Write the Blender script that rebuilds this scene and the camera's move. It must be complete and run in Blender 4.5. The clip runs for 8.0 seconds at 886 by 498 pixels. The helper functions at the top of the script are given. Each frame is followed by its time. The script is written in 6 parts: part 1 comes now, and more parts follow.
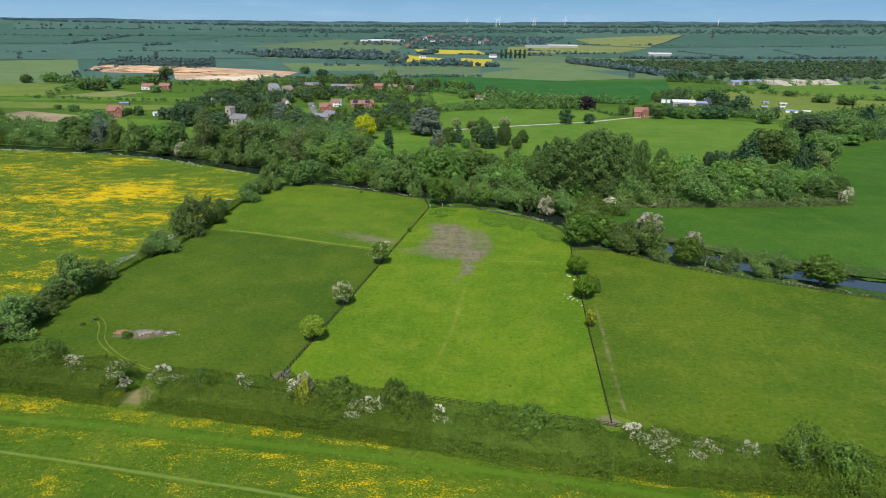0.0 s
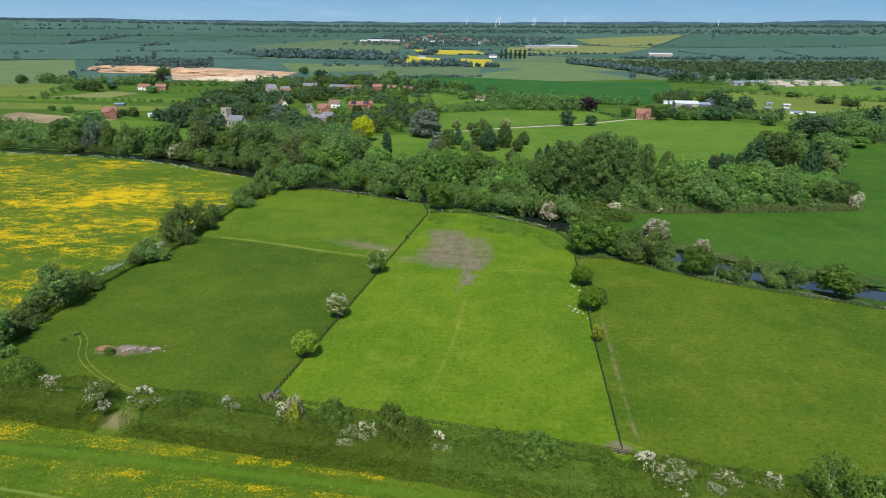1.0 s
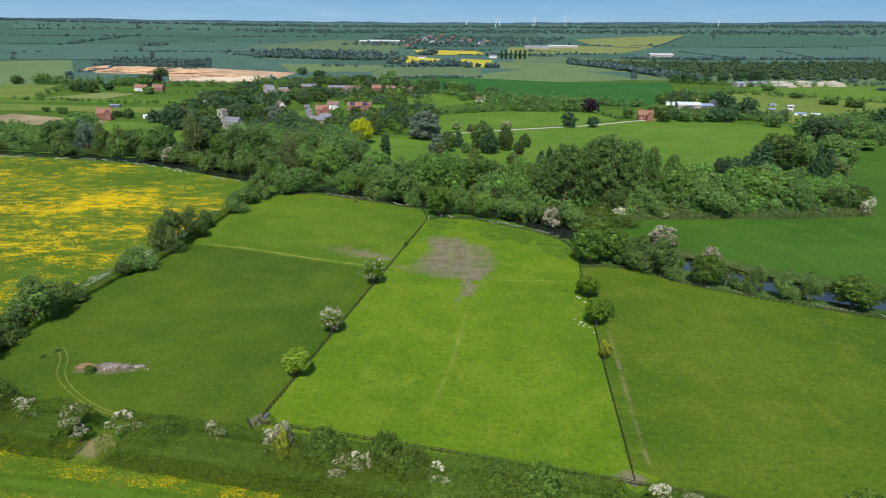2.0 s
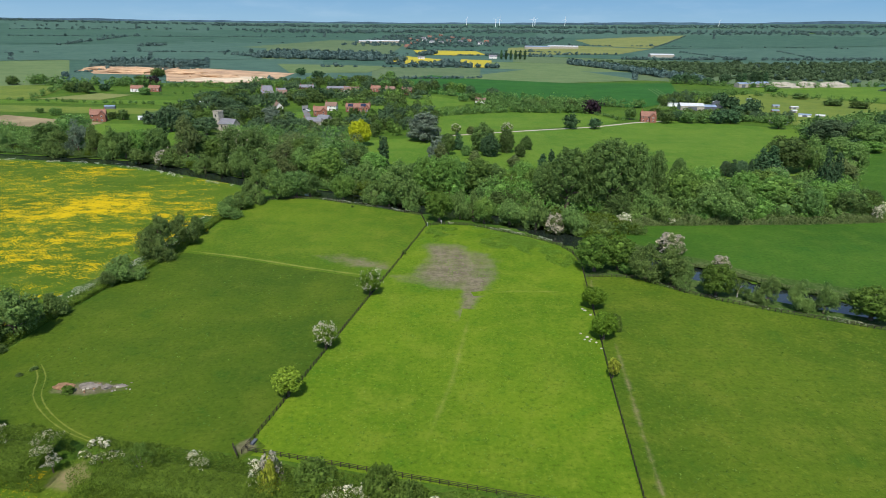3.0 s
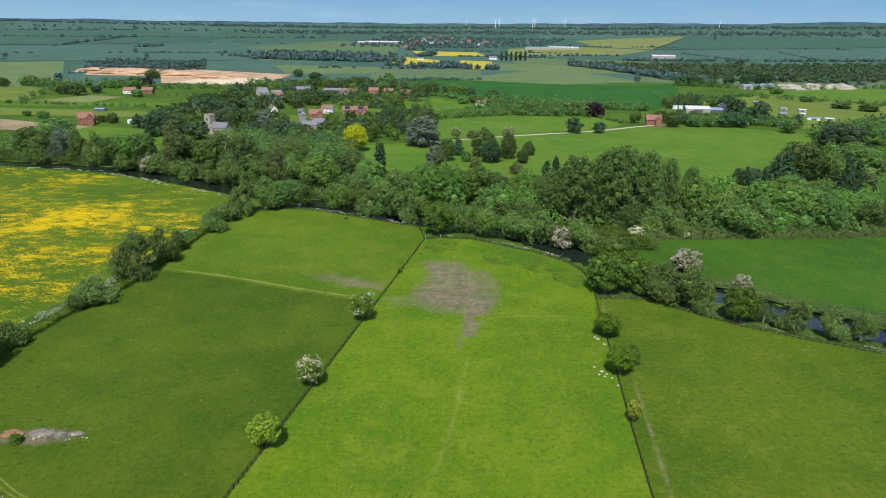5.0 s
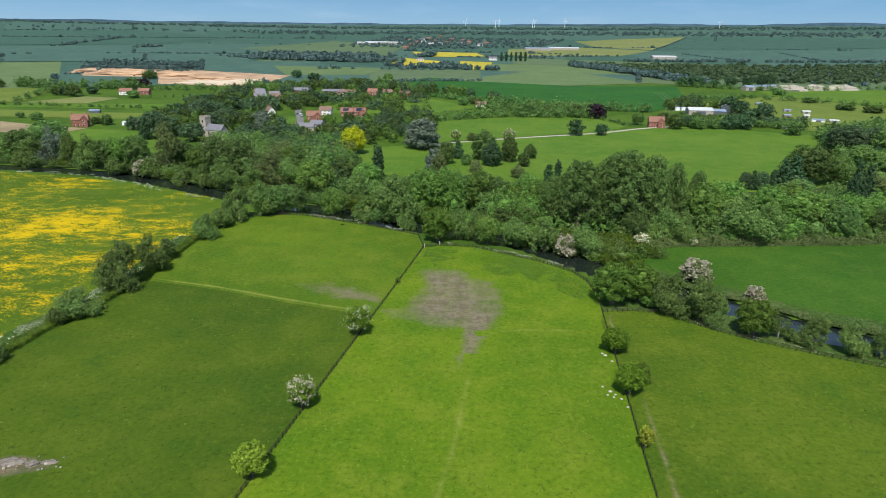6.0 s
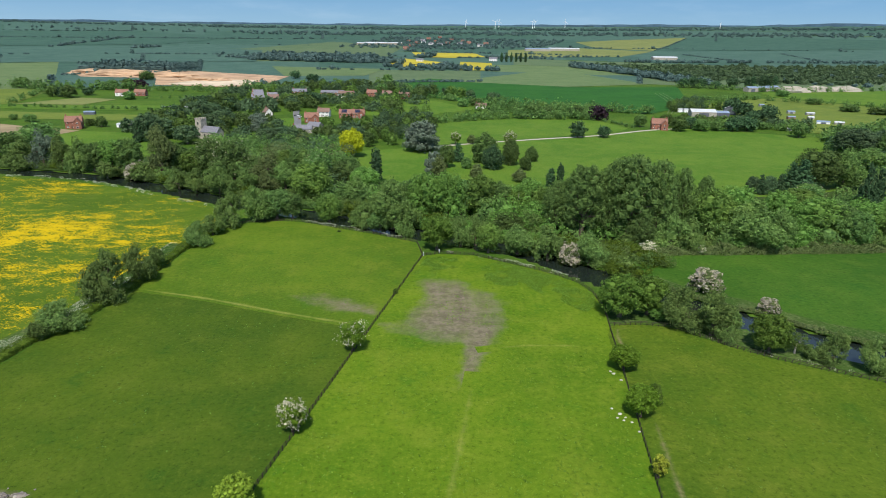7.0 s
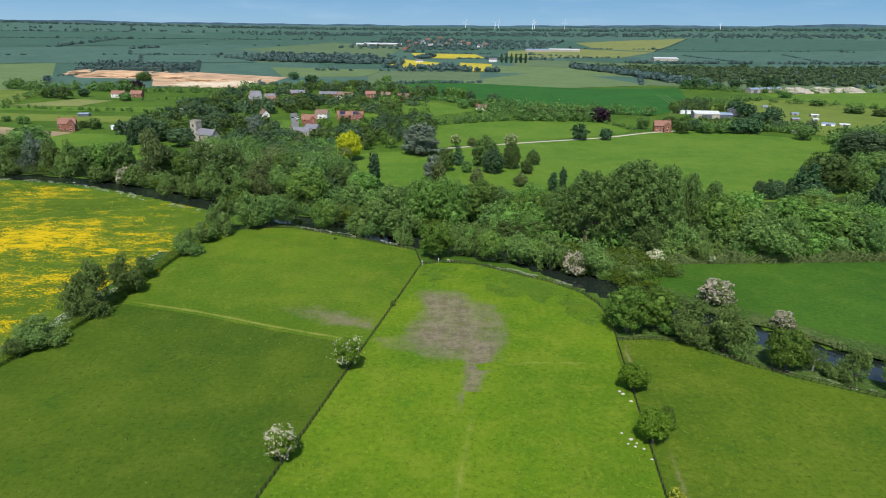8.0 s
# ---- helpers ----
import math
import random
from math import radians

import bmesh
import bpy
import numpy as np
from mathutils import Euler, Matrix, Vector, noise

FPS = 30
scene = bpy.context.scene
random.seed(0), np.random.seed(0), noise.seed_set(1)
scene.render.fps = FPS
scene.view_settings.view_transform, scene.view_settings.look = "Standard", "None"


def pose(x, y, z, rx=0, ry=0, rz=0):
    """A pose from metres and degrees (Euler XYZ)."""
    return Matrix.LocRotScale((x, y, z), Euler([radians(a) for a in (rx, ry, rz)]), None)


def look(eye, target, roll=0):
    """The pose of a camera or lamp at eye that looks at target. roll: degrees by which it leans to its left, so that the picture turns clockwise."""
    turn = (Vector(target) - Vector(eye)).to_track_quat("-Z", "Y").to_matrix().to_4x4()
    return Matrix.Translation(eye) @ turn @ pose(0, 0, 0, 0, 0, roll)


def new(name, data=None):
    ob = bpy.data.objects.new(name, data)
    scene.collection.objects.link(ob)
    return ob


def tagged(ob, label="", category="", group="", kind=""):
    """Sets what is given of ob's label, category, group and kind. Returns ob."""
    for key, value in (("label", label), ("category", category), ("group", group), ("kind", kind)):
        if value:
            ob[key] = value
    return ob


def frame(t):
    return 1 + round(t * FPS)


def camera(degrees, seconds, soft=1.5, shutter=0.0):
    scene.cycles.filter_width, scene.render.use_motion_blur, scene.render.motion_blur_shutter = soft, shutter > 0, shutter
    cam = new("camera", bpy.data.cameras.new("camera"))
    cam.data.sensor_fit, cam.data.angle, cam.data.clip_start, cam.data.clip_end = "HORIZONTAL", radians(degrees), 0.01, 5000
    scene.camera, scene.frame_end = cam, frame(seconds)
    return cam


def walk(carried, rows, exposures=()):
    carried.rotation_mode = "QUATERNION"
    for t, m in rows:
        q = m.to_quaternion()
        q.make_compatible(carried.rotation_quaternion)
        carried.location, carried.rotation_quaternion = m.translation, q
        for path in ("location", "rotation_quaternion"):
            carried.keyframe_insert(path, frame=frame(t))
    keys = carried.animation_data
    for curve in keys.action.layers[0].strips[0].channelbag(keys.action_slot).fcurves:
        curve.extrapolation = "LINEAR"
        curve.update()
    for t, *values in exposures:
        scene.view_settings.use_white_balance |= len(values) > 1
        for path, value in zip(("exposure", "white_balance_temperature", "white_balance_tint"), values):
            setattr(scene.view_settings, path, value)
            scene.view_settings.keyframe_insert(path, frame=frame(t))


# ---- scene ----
import itertools

# ---------------------------------------------------------------- camera
# level flight over the paddocks: seconds, x, y, z, pitch, roll, yaw
PATH = [
    (0.0, 0.00, 0.00, 84.00, -19.26, 0.79, 0.10),
    (0.5, 0.01, 4.82, 83.98, -19.25, 0.80, 0.09),
    (1.0, 0.03, 9.65, 83.97, -19.25, 0.81, 0.07),
    (1.5, 0.04, 14.46, 83.95, -19.24, 0.82, 0.06),
    (3.0, 0.08, 28.85, 83.91, -19.21, 0.84, 0.02),
    (3.5, 0.10, 33.64, 83.89, -19.20, 0.85, 0.01),
    (4.0, 0.11, 38.41, 83.88, -19.18, 0.86, -0.00),
    (4.5, 0.13, 43.19, 83.86, -19.16, 0.87, -0.01),
    (6.0, 0.17, 57.46, 83.82, -19.10, 0.90, -0.05),
    (6.5, 0.18, 62.20, 83.80, -19.07, 0.91, -0.06),
    (7.0, 0.19, 66.93, 83.79, -19.05, 0.92, -0.07),
    (7.5, 0.21, 71.66, 83.77, -19.02, 0.93, -0.09),
    (8.0, 0.22, 76.38, 83.76, -18.99, 0.93, -0.10),
]
cam = camera(70.0, 8.0, soft=0.9)


def aim(x, y, z, pitch, roll, yaw):
    a, b = radians(pitch), radians(yaw)
    way = Vector((-math.sin(b) * math.cos(a), math.cos(b) * math.cos(a), math.sin(a)))
    return look((x, y, z), Vector((x, y, z)) + way * 10, roll)


walk(cam, [(t, aim(x, y, z, pitch, roll, yaw)) for t, x, y, z, pitch, roll, yaw in PATH])

# ---------------------------------------------------------------- sky and sun
SUN_ELEVATION, SHADOW_WAY = 55.0, (0.15, 0.99)
world = bpy.data.worlds.new("sky")
scene.world = world
world.use_nodes = True
sky = world.node_tree.nodes.new("ShaderNodeTexSky")
sky.sky_type, sky.sun_disc = "NISHITA", False
sky.sun_elevation, sky.sun_rotation = radians(SUN_ELEVATION), math.atan2(-SHADOW_WAY[0], -SHADOW_WAY[1])
sky.air_density, sky.dust_density, sky.ozone_density, sky.altitude = 1.0, 0.4, 2.5, 100
world.node_tree.nodes["Background"].inputs["Strength"].default_value = 0.125
world.node_tree.links.new(sky.outputs[0], world.node_tree.nodes["Background"].inputs["Color"])

sun = new("sun", bpy.data.lights.new("sun", "SUN"))
sun.data.energy, sun.data.angle, sun.data.color = 4.0, radians(0.5), (1.0, 0.95, 0.86)
drop = math.tan(radians(SUN_ELEVATION)) * math.hypot(*SHADOW_WAY)
sun.matrix_world = look((0, 0, 300), (SHADOW_WAY[0], SHADOW_WAY[1], 300 - drop))
scene.view_settings.exposure = 0.4

# ---------------------------------------------------------------- materials
def nodes_of(name, rough=0.9, spec=0.2):
    m = bpy.data.materials.new(name)
    m.use_nodes = True
    n = m.node_tree.nodes
    b = n["Principled BSDF"]
    b.inputs["Roughness"].default_value = rough
    b.inputs["Specular IOR Level"].default_value = spec
    return m, n, m.node_tree.links, b


def tex(n, links, kind, scale, coords, detail=4.0, rough=0.6, stretch=None):
    if stretch:
        mp = n.new("ShaderNodeMapping")
        mp.inputs["Scale"].default_value = stretch[:3]
        mp.inputs["Rotation"].default_value = (0, 0, stretch[3] if len(stretch) > 3 else 0)
        links.new(coords, mp.inputs[0])
        coords = mp.outputs[0]
    t = n.new("ShaderNodeTexNoise" if kind == "noise" else "ShaderNodeTexVoronoi")
    t.inputs["Scale"].default_value = scale
    if kind == "noise":
        t.inputs["Detail"].default_value, t.inputs["Roughness"].default_value = detail, rough
    links.new(coords, t.inputs["Vector"])
    return t.outputs["Fac"] if kind == "noise" else t.outputs["Distance"]


def ramp(n, links, fac, lo, hi, a=0.0, b=1.0):
    r = n.new("ShaderNodeMapRange")
    r.interpolation_type = "SMOOTHSTEP"
    for i, v in zip(("From Min", "From Max", "To Min", "To Max"), (lo, hi, a, b)):
        r.inputs[i].default_value = v
    links.new(fac, r.inputs["Value"])
    return r.outputs["Result"]


def mix(n, links, fac, a, b):
    m = n.new("ShaderNodeMix")
    m.data_type = "RGBA"
    for key, v in ((0, fac), (6, a), (7, b)):
        if isinstance(v, (int, float)):
            m.inputs[key].default_value = v
        elif isinstance(v, tuple):
            m.inputs[key].default_value = (*v, 1)
        else:
            links.new(v, m.inputs[key])
    return m.outputs[2]


def times(n, links, a, b, op="MULTIPLY"):
    m = n.new("ShaderNodeMath")
    m.operation = op
    for key, v in ((0, a), (1, b)):
        if isinstance(v, (int, float)):
            m.inputs[key].default_value = v
        else:
            links.new(v, m.inputs[key])
    return m.outputs[0]


def place_of(n):
    return n.new("ShaderNodeNewGeometry").outputs["Position"]


def bump(n, links, b, height, strength, distance):
    k = n.new("ShaderNodeBump")
    k.inputs["Strength"].default_value, k.inputs["Distance"].default_value = strength, distance
    links.new(height, k.inputs["Height"])
    links.new(k.outputs[0], b.inputs["Normal"])


def grass_colour(n, links, pos, dark, light, dry, tuft=0.5):
    """Turf at five sizes: broad drifts, grazed patches, bent swathes, tufts and fine blades; returns colour and relief."""
    broad = tex(n, links, "noise", 0.018, pos, 3)
    patch = tex(n, links, "noise", 0.085, pos, 7, 0.72)
    fine = tex(n, links, "noise", 0.75, pos, 6, 0.82)
    bend = n.new("ShaderNodeVectorMath")
    bend.operation = "MULTIPLY_ADD"
    sway = n.new("ShaderNodeTexNoise")
    sway.inputs["Scale"].default_value, sway.inputs["Detail"].default_value = 0.07, 2.0
    links.new(pos, sway.inputs["Vector"])
    links.new(sway.outputs["Color"], bend.inputs[0])
    bend.inputs[1].default_value = (14, 14, 0)
    links.new(pos, bend.inputs[2])
    swathe = tex(n, links, "noise", 0.55, bend.outputs[0], 5, 0.75, (1.0, 0.3, 1.0, 0.25))
    c = mix(n, links, ramp(n, links, broad, 0.35, 0.65), dark, light)
    c = mix(n, links, ramp(n, links, patch, 0.46, 0.68, 0, 0.55), c, dry)
    deep = tuple(v * 0.55 for v in dark)
    rich = (0.62 * dark[0], 0.95 * dark[1], 1.1 * dark[2])
    c = mix(n, links, ramp(n, links, patch, 0.46, 0.30, 0, 0.6), c, rich)
    c = mix(n, links, ramp(n, links, swathe, 0.56, 0.74, 0, 0.5), c, tuple(min(0.9, v * 1.22) for v in dry))
    c = mix(n, links, ramp(n, links, swathe, 0.42, 0.26, 0, 0.35), c, rich)
    c = mix(n, links, ramp(n, links, fine, 0.50, 0.32, 0, tuft * 1.7), c, deep)
    c = mix(n, links, ramp(n, links, fine, 0.52, 0.68, 0, tuft * 1.2), c, tuple(min(0.9, v * 1.15) for v in dry))
    clump = tex(n, links, "noise", 0.34, pos, 6, 0.8)
    c = mix(n, links, ramp(n, links, clump, 0.62, 0.69, 0, 0.65), c, deep)
    return c, fine


def grass(name, dark, light, dry, tuft=0.5, flowers=None, worn=None, specks=0.0):
    m, n, links, b = nodes_of(name, 0.95, 0.1)
    pos = place_of(n)
    c, fine = grass_colour(n, links, pos, dark, light, dry, tuft)
    if flowers:
        lo, hi, colour, stretch, speck, broad, thin = flowers
        drift = times(n, links, tex(n, links, "noise", 0.022, pos, 4, 0.6, stretch), broad)
        bunch = tex(n, links, "noise", 0.14, pos, 6, 0.75, stretch)
        dot = tex(n, links, "noise", 1.2 if thin else 2.6, pos, 4, 0.85)
        k = times(n, links, drift, times(n, links, bunch, 0.9), "ADD")
        k = times(n, links, k, times(n, links, dot, speck), "ADD")
        if thin:
            # thickest across the middle of the meadow, fewer towards the river and the hedge
            xyz = n.new("ShaderNodeSeparateXYZ")
            links.new(pos, xyz.inputs[0])
            k = times(n, links, k, ramp(n, links, xyz.outputs[1], 245, 285, 0, 0.05), "ADD")
            k = times(n, links, k, ramp(n, links, xyz.outputs[1], 335, 370, 0, 0.075), "SUBTRACT")
            k = times(n, links, k, ramp(n, links, xyz.outputs[0], -150, -112, 0, 0.03), "SUBTRACT")
        c = mix(n, links, ramp(n, links, k, lo, hi, 0, 0.92), c, colour)
    if specks:
        s = tex(n, links, "noise", 1.6, pos, 2, 0.5)
        s2 = tex(n, links, "noise", 0.06, pos, 3, 0.6)
        c = mix(n, links, times(n, links, ramp(n, links, s, 0.70, 0.78), ramp(n, links, s2, 0.45, 0.7, 0, specks)), c, (0.45, 0.48, 0.22))
    if worn:
        a = n.new("ShaderNodeAttribute")
        a.attribute_name = "wear"
        edge = tex(n, links, "noise", 0.12, pos, 7, 0.8)
        edge2 = tex(n, links, "noise", 0.9, pos, 4, 0.7)
        k = times(n, links, a.outputs["Fac"], times(n, links, edge, 1.1), "ADD")
        k = times(n, links, k, times(n, links, edge2, 0.4), "ADD")
        lo, hi, bare, bare2, most = worn
        soil = mix(n, links, ramp(n, links, tex(n, links, "noise", 0.25, pos, 7, 0.8), 0.4, 0.6), bare, bare2)
        c = mix(n, links, ramp(n, links, k, lo, hi, 0, most), c, soil)
    links.new(c, b.inputs["Base Color"])
    bump(n, links, b, fine, 0.6, 0.25)
    return m


def leaf(name, dark, light, passing=0.25, odd=0.5, stand=0.0):
    """Foliage: a colour for each leaf clump and each plant, some light through the leaves."""
    dark, light = (0.85 * dark[0], 0.85 * dark[1], dark[2]), (1.1 * light[0], 1.1 * light[1], (1.3 if light[2] < 0.2 else 1.0) * light[2])
    m, n, links, b = nodes_of(name, 0.7, 0.12)
    g = n.new("ShaderNodeNewGeometry")
    o = n.new("ShaderNodeObjectInfo")
    c = mix(n, links, g.outputs["Random Per Island"], dark, light)
    h = n.new("ShaderNodeHueSaturation")
    links.new(ramp(n, links, o.outputs["Random"], 0, 1, 0.5 - 0.016 * odd, 0.5 + 0.018 * odd), h.inputs["Hue"])
    links.new(ramp(n, links, o.outputs["Random"], 0, 1, 1 - 0.45 * odd, 1 + 0.4 * odd), h.inputs["Value"])
    links.new(c, h.inputs["Color"])
    pos = place_of(n)
    c = mix(n, links, ramp(n, links, tex(n, links, "noise", 0.45, pos, 3), 0.35, 0.7, 0, 0.25), h.outputs[0], tuple(0.55 * v for v in dark))
    c = mix(n, links, ramp(n, links, tex(n, links, "noise", 0.075, pos, 2), 0.50, 0.66, 0, 0.4 * stand), c, tuple(0.75 * v for v in dark))
    c = mix(n, links, ramp(n, links, tex(n, links, "noise", 0.06, pos, 2), 0.54, 0.70, 0, 0.5 * stand), c, (1.25 * light[0], 1.15 * light[1], light[2]))
    links.new(c, b.inputs["Base Color"])
    t = n.new("ShaderNodeBsdfTranslucent")
    links.new(c, t.inputs["Color"])
    s = n.new("ShaderNodeMixShader")
    s.inputs[0].default_value = passing
    links.new(b.outputs[0], s.inputs[1])
    links.new(t.outputs[0], s.inputs[2])
    links.new(s.outputs[0], n["Material Output"].inputs["Surface"])
    return m


def plain(name, colour, rough=0.8, spec=0.3, scale=0.6, vary=0.35, metal=0.0, relief=0.0):
    m, n, links, b = nodes_of(name, rough, spec)
    pos = n.new("ShaderNodeTexCoord").outputs["Object"]
    a = tex(n, links, "noise", scale, pos, 5, 0.65)
    f = tex(n, links, "noise", scale * 9, pos, 4, 0.7)
    c = mix(n, links, ramp(n, links, a, 0.3, 0.7), tuple(v * (1 - vary) for v in colour), tuple(min(0.95, v * (1 + vary * 0.6)) for v in colour))
    c = mix(n, links, ramp(n, links, f, 0.5, 0.75, 0, 0.4), c, tuple(v * (1 - vary) for v in colour))
    links.new(c, b.inputs["Base Color"])
    b.inputs["Metallic"].default_value = metal
    if relief:
        bump(n, links, b, f, 0.5, relief)
    return m


MUD, MUD2 = (0.200, 0.158, 0.120), (0.120, 0.094, 0.072)
PAD_L = ((0.039, 0.079, 0.006), (0.062, 0.104, 0.007), (0.090, 0.125, 0.012))
PAD_F = ((0.060, 0.116, 0.007), (0.090, 0.149, 0.009), (0.130, 0.167, 0.016))
PAD_M = ((0.071, 0.138, 0.006), (0.104, 0.172, 0.008), (0.160, 0.208, 0.018))
PAD_R = ((0.047, 0.093, 0.006), (0.075, 0.122, 0.008), (0.118, 0.150, 0.015))
M = {}
M["pasture"] = grass("pasture_grass", (0.038, 0.089, 0.008), (0.062, 0.124, 0.011), (0.097, 0.138, 0.021))
M["pad_left"] = grass("paddock_turf_dark", *PAD_L, 0.45, specks=0.3)
M["pad_left_far"] = grass("paddock_turf_pale", *PAD_F, 0.4, specks=0.3)
M["pad_mid"] = grass("paddock_turf_bright", *PAD_M, 0.45, specks=0.6)
M["pad_right"] = grass("paddock_turf_olive", *PAD_R, 0.45, specks=0.4)
WORN = (0.92, 1.80, MUD, MUD2, 0.92)
FAINT = (0.85, 1.45, (0.24, 0.25, 0.05), (0.20, 0.22, 0.05), 0.7)
M["mud_left"] = grass("worn_turf_dark", *PAD_L, 0.45, worn=WORN)
M["mud_mid"] = grass("worn_turf_bright", *PAD_M, 0.45, worn=WORN)
M["mud_right"] = grass("worn_turf_olive", *PAD_R, 0.45, worn=(1.0, 1.75, (0.26, 0.20, 0.12), (0.2, 0.16, 0.08), 0.85))
M["mud_far"] = grass("worn_turf_pale", *PAD_F, 0.4, worn=(0.95, 1.72, MUD, (0.16, 0.13, 0.08), 0.85))
M["track_far"] = grass("trodden_turf_pale", *PAD_F, 0.4, worn=FAINT)
M["track_left"] = grass("trodden_turf_dark", *PAD_L, 0.45, worn=FAINT)
M["track_mid"] = grass("trodden_turf_bright", *PAD_M, 0.45, worn=FAINT)
BUTTER = (0.53, 0.370, 0.003)
MEADOW = ((0.048, 0.096, 0.006), (0.072, 0.126, 0.008), (0.112, 0.150, 0.017))
M["butter_far"] = grass("buttercup_meadow", *MEADOW, 0.4, flowers=(1.315, 1.40, BUTTER, (0.8, 1.25, 1.0, 0.15), 1.08, 0.55, True))
M["butter_near"] = grass("buttercup_meadow_near", *MEADOW, 0.5, flowers=(1.35, 1.485, BUTTER, (0.7, 1.3, 1.0, -0.2), 1.2, 0.45, False), specks=0.8)
M["mown_near"] = grass("mown_strip", *MEADOW, 0.5, worn=(0.7, 1.3, (0.064, 0.132, 0.009), (0.076, 0.145, 0.011), 0.75))
M["trod_near"] = grass("trodden_strip", *MEADOW, 0.5, worn=(0.8, 1.4, (0.14, 0.195, 0.032), (0.16, 0.21, 0.04), 0.75))
M["meadow"] = grass("river_meadow_grass", (0.030, 0.085, 0.008), (0.044, 0.108, 0.010), (0.074, 0.130, 0.016))
M["park"] = grass("parkland_grass", (0.064, 0.138, 0.013), (0.090, 0.164, 0.017), (0.128, 0.184, 0.028))
M["reed"] = grass("rank_bank_grass", (0.027, 0.067, 0.008), (0.054, 0.101, 0.017), (0.134, 0.148, 0.067), 0.7)
# undergrowth colour darkened to include the shade beneath the trees
M["floor_shade"] = grass("woodland_floor_shaded", (0.022, 0.046, 0.009), (0.038, 0.072, 0.013), (0.062, 0.080, 0.030), 0.8)
M["wheat"] = grass("wheat_green_crop", (0.018, 0.082, 0.013), (0.027, 0.101, 0.015), (0.034, 0.109, 0.017), 0.2)
M["pale"] = grass("pale_hay_field", (0.135, 0.16, 0.05), (0.17, 0.19, 0.06), (0.205, 0.215, 0.075), 0.2)
M["lime"] = grass("light_green_field", (0.092, 0.142, 0.055), (0.115, 0.165, 0.066), (0.14, 0.18, 0.078), 0.2)
M["rape"] = grass("rapeseed_field", (0.34, 0.29, 0.03), (0.43, 0.36, 0.035), (0.3, 0.28, 0.05), 0.2)
M["olive"] = grass("olive_pasture", (0.095, 0.14, 0.024), (0.125, 0.168, 0.028), (0.165, 0.195, 0.036), 0.25)
# three far field tints: distance haze is painted in as extra blue
M["hazed_crop"] = grass("haze_tinted_crop", (0.048, 0.098, 0.074), (0.062, 0.119, 0.088), (0.076, 0.132, 0.098), 0.25)
M["sage"] = grass("haze_tinted_sage_field", (0.078, 0.122, 0.058), (0.099, 0.142, 0.067), (0.118, 0.158, 0.074), 0.25)
M["hazed_deep"] = grass("haze_tinted_deep_crop", (0.037, 0.085, 0.060), (0.050, 0.103, 0.072), (0.062, 0.114, 0.080), 0.25)
M["soil"] = plain("dry_field_soil", (0.27, 0.215, 0.125), 0.95, 0.1, 0.02, 0.3)
M["sand"] = plain("quarry_sand", (0.43, 0.29, 0.18), 0.95, 0.1, 0.03, 0.35, 0, 0.3)
M["sand_pale"] = plain("pale_quarry_sand", (0.56, 0.46, 0.33), 0.95, 0.1, 0.03, 0.25)
M["gravel"] = plain("pale_gravel", (0.42, 0.38, 0.31), 0.95, 0.1, 0.5, 0.25)
M["asphalt"] = plain("worn_asphalt", (0.16, 0.16, 0.16), 0.9, 0.2, 0.4, 0.3)
M["timber"] = plain("dark_creosoted_timber", (0.045, 0.035, 0.028), 0.85, 0.2, 2.0, 0.4, 0, 0.01)
M["bark"] = plain("grey_brown_bark", (0.13, 0.10, 0.075), 0.95, 0.1, 1.5, 0.4, 0, 0.05)
M["pale_bark"] = plain("bleached_dead_wood", (0.42, 0.38, 0.32), 0.9, 0.1, 1.5, 0.3)
M["brick"] = plain("red_brick", (0.27, 0.115, 0.08), 0.9, 0.15, 0.8, 0.3)
M["brick_brown"] = plain("brown_brick", (0.30, 0.17, 0.12), 0.9, 0.15, 0.8, 0.3)
M["render_white"] = plain("white_render", (0.70, 0.68, 0.64), 0.85, 0.2, 0.5, 0.12)
M["stone"] = plain("grey_limestone", (0.36, 0.33, 0.27), 0.95, 0.15, 0.6, 0.3, 0, 0.05)
M["tile_red"] = plain("orange_red_roof_tiles", (0.25, 0.13, 0.095), 0.85, 0.2, 1.2, 0.3, 0, 0.05)
M["tile_brown"] = plain("brown_roof_tiles", (0.20, 0.13, 0.10), 0.85, 0.2, 1.2, 0.3, 0, 0.05)
M["slate"] = plain("grey_slates", (0.17, 0.17, 0.19), 0.7, 0.35, 1.2, 0.3, 0, 0.04)
M["metal_roof"] = plain("pale_sheet_roofing", (0.50, 0.52, 0.53), 0.55, 0.4, 0.3, 0.12)
M["metal_blue"] = plain("blue_grey_sheet_roofing", (0.20, 0.26, 0.36), 0.55, 0.4, 0.3, 0.15)
M["white_paint"] = plain("white_paint", (0.80, 0.80, 0.79), 0.5, 0.4, 0.5, 0.06)
M["dark_cladding"] = plain("dark_wall_cladding", (0.10, 0.11, 0.13), 0.7, 0.3, 0.5, 0.2)
M["solar"] = plain("dark_blue_solar_glass", (0.02, 0.025, 0.05), 0.2, 0.6, 0.5, 0.2)
M["glass"] = plain("dark_window_glass", (0.03, 0.035, 0.04), 0.08, 0.8, 0.5, 0.2)
M["door"] = plain("painted_door", (0.10, 0.05, 0.04), 0.5, 0.4, 1, 0.2)
M["pale_stone"] = plain("pale_weathered_stone", (0.46, 0.44, 0.39), 0.9, 0.2, 1.0, 0.25)
M["orange_soil"] = plain("orange_clay_soil", (0.25, 0.15, 0.085), 0.95, 0.1, 0.8, 0.35, 0, 0.08)
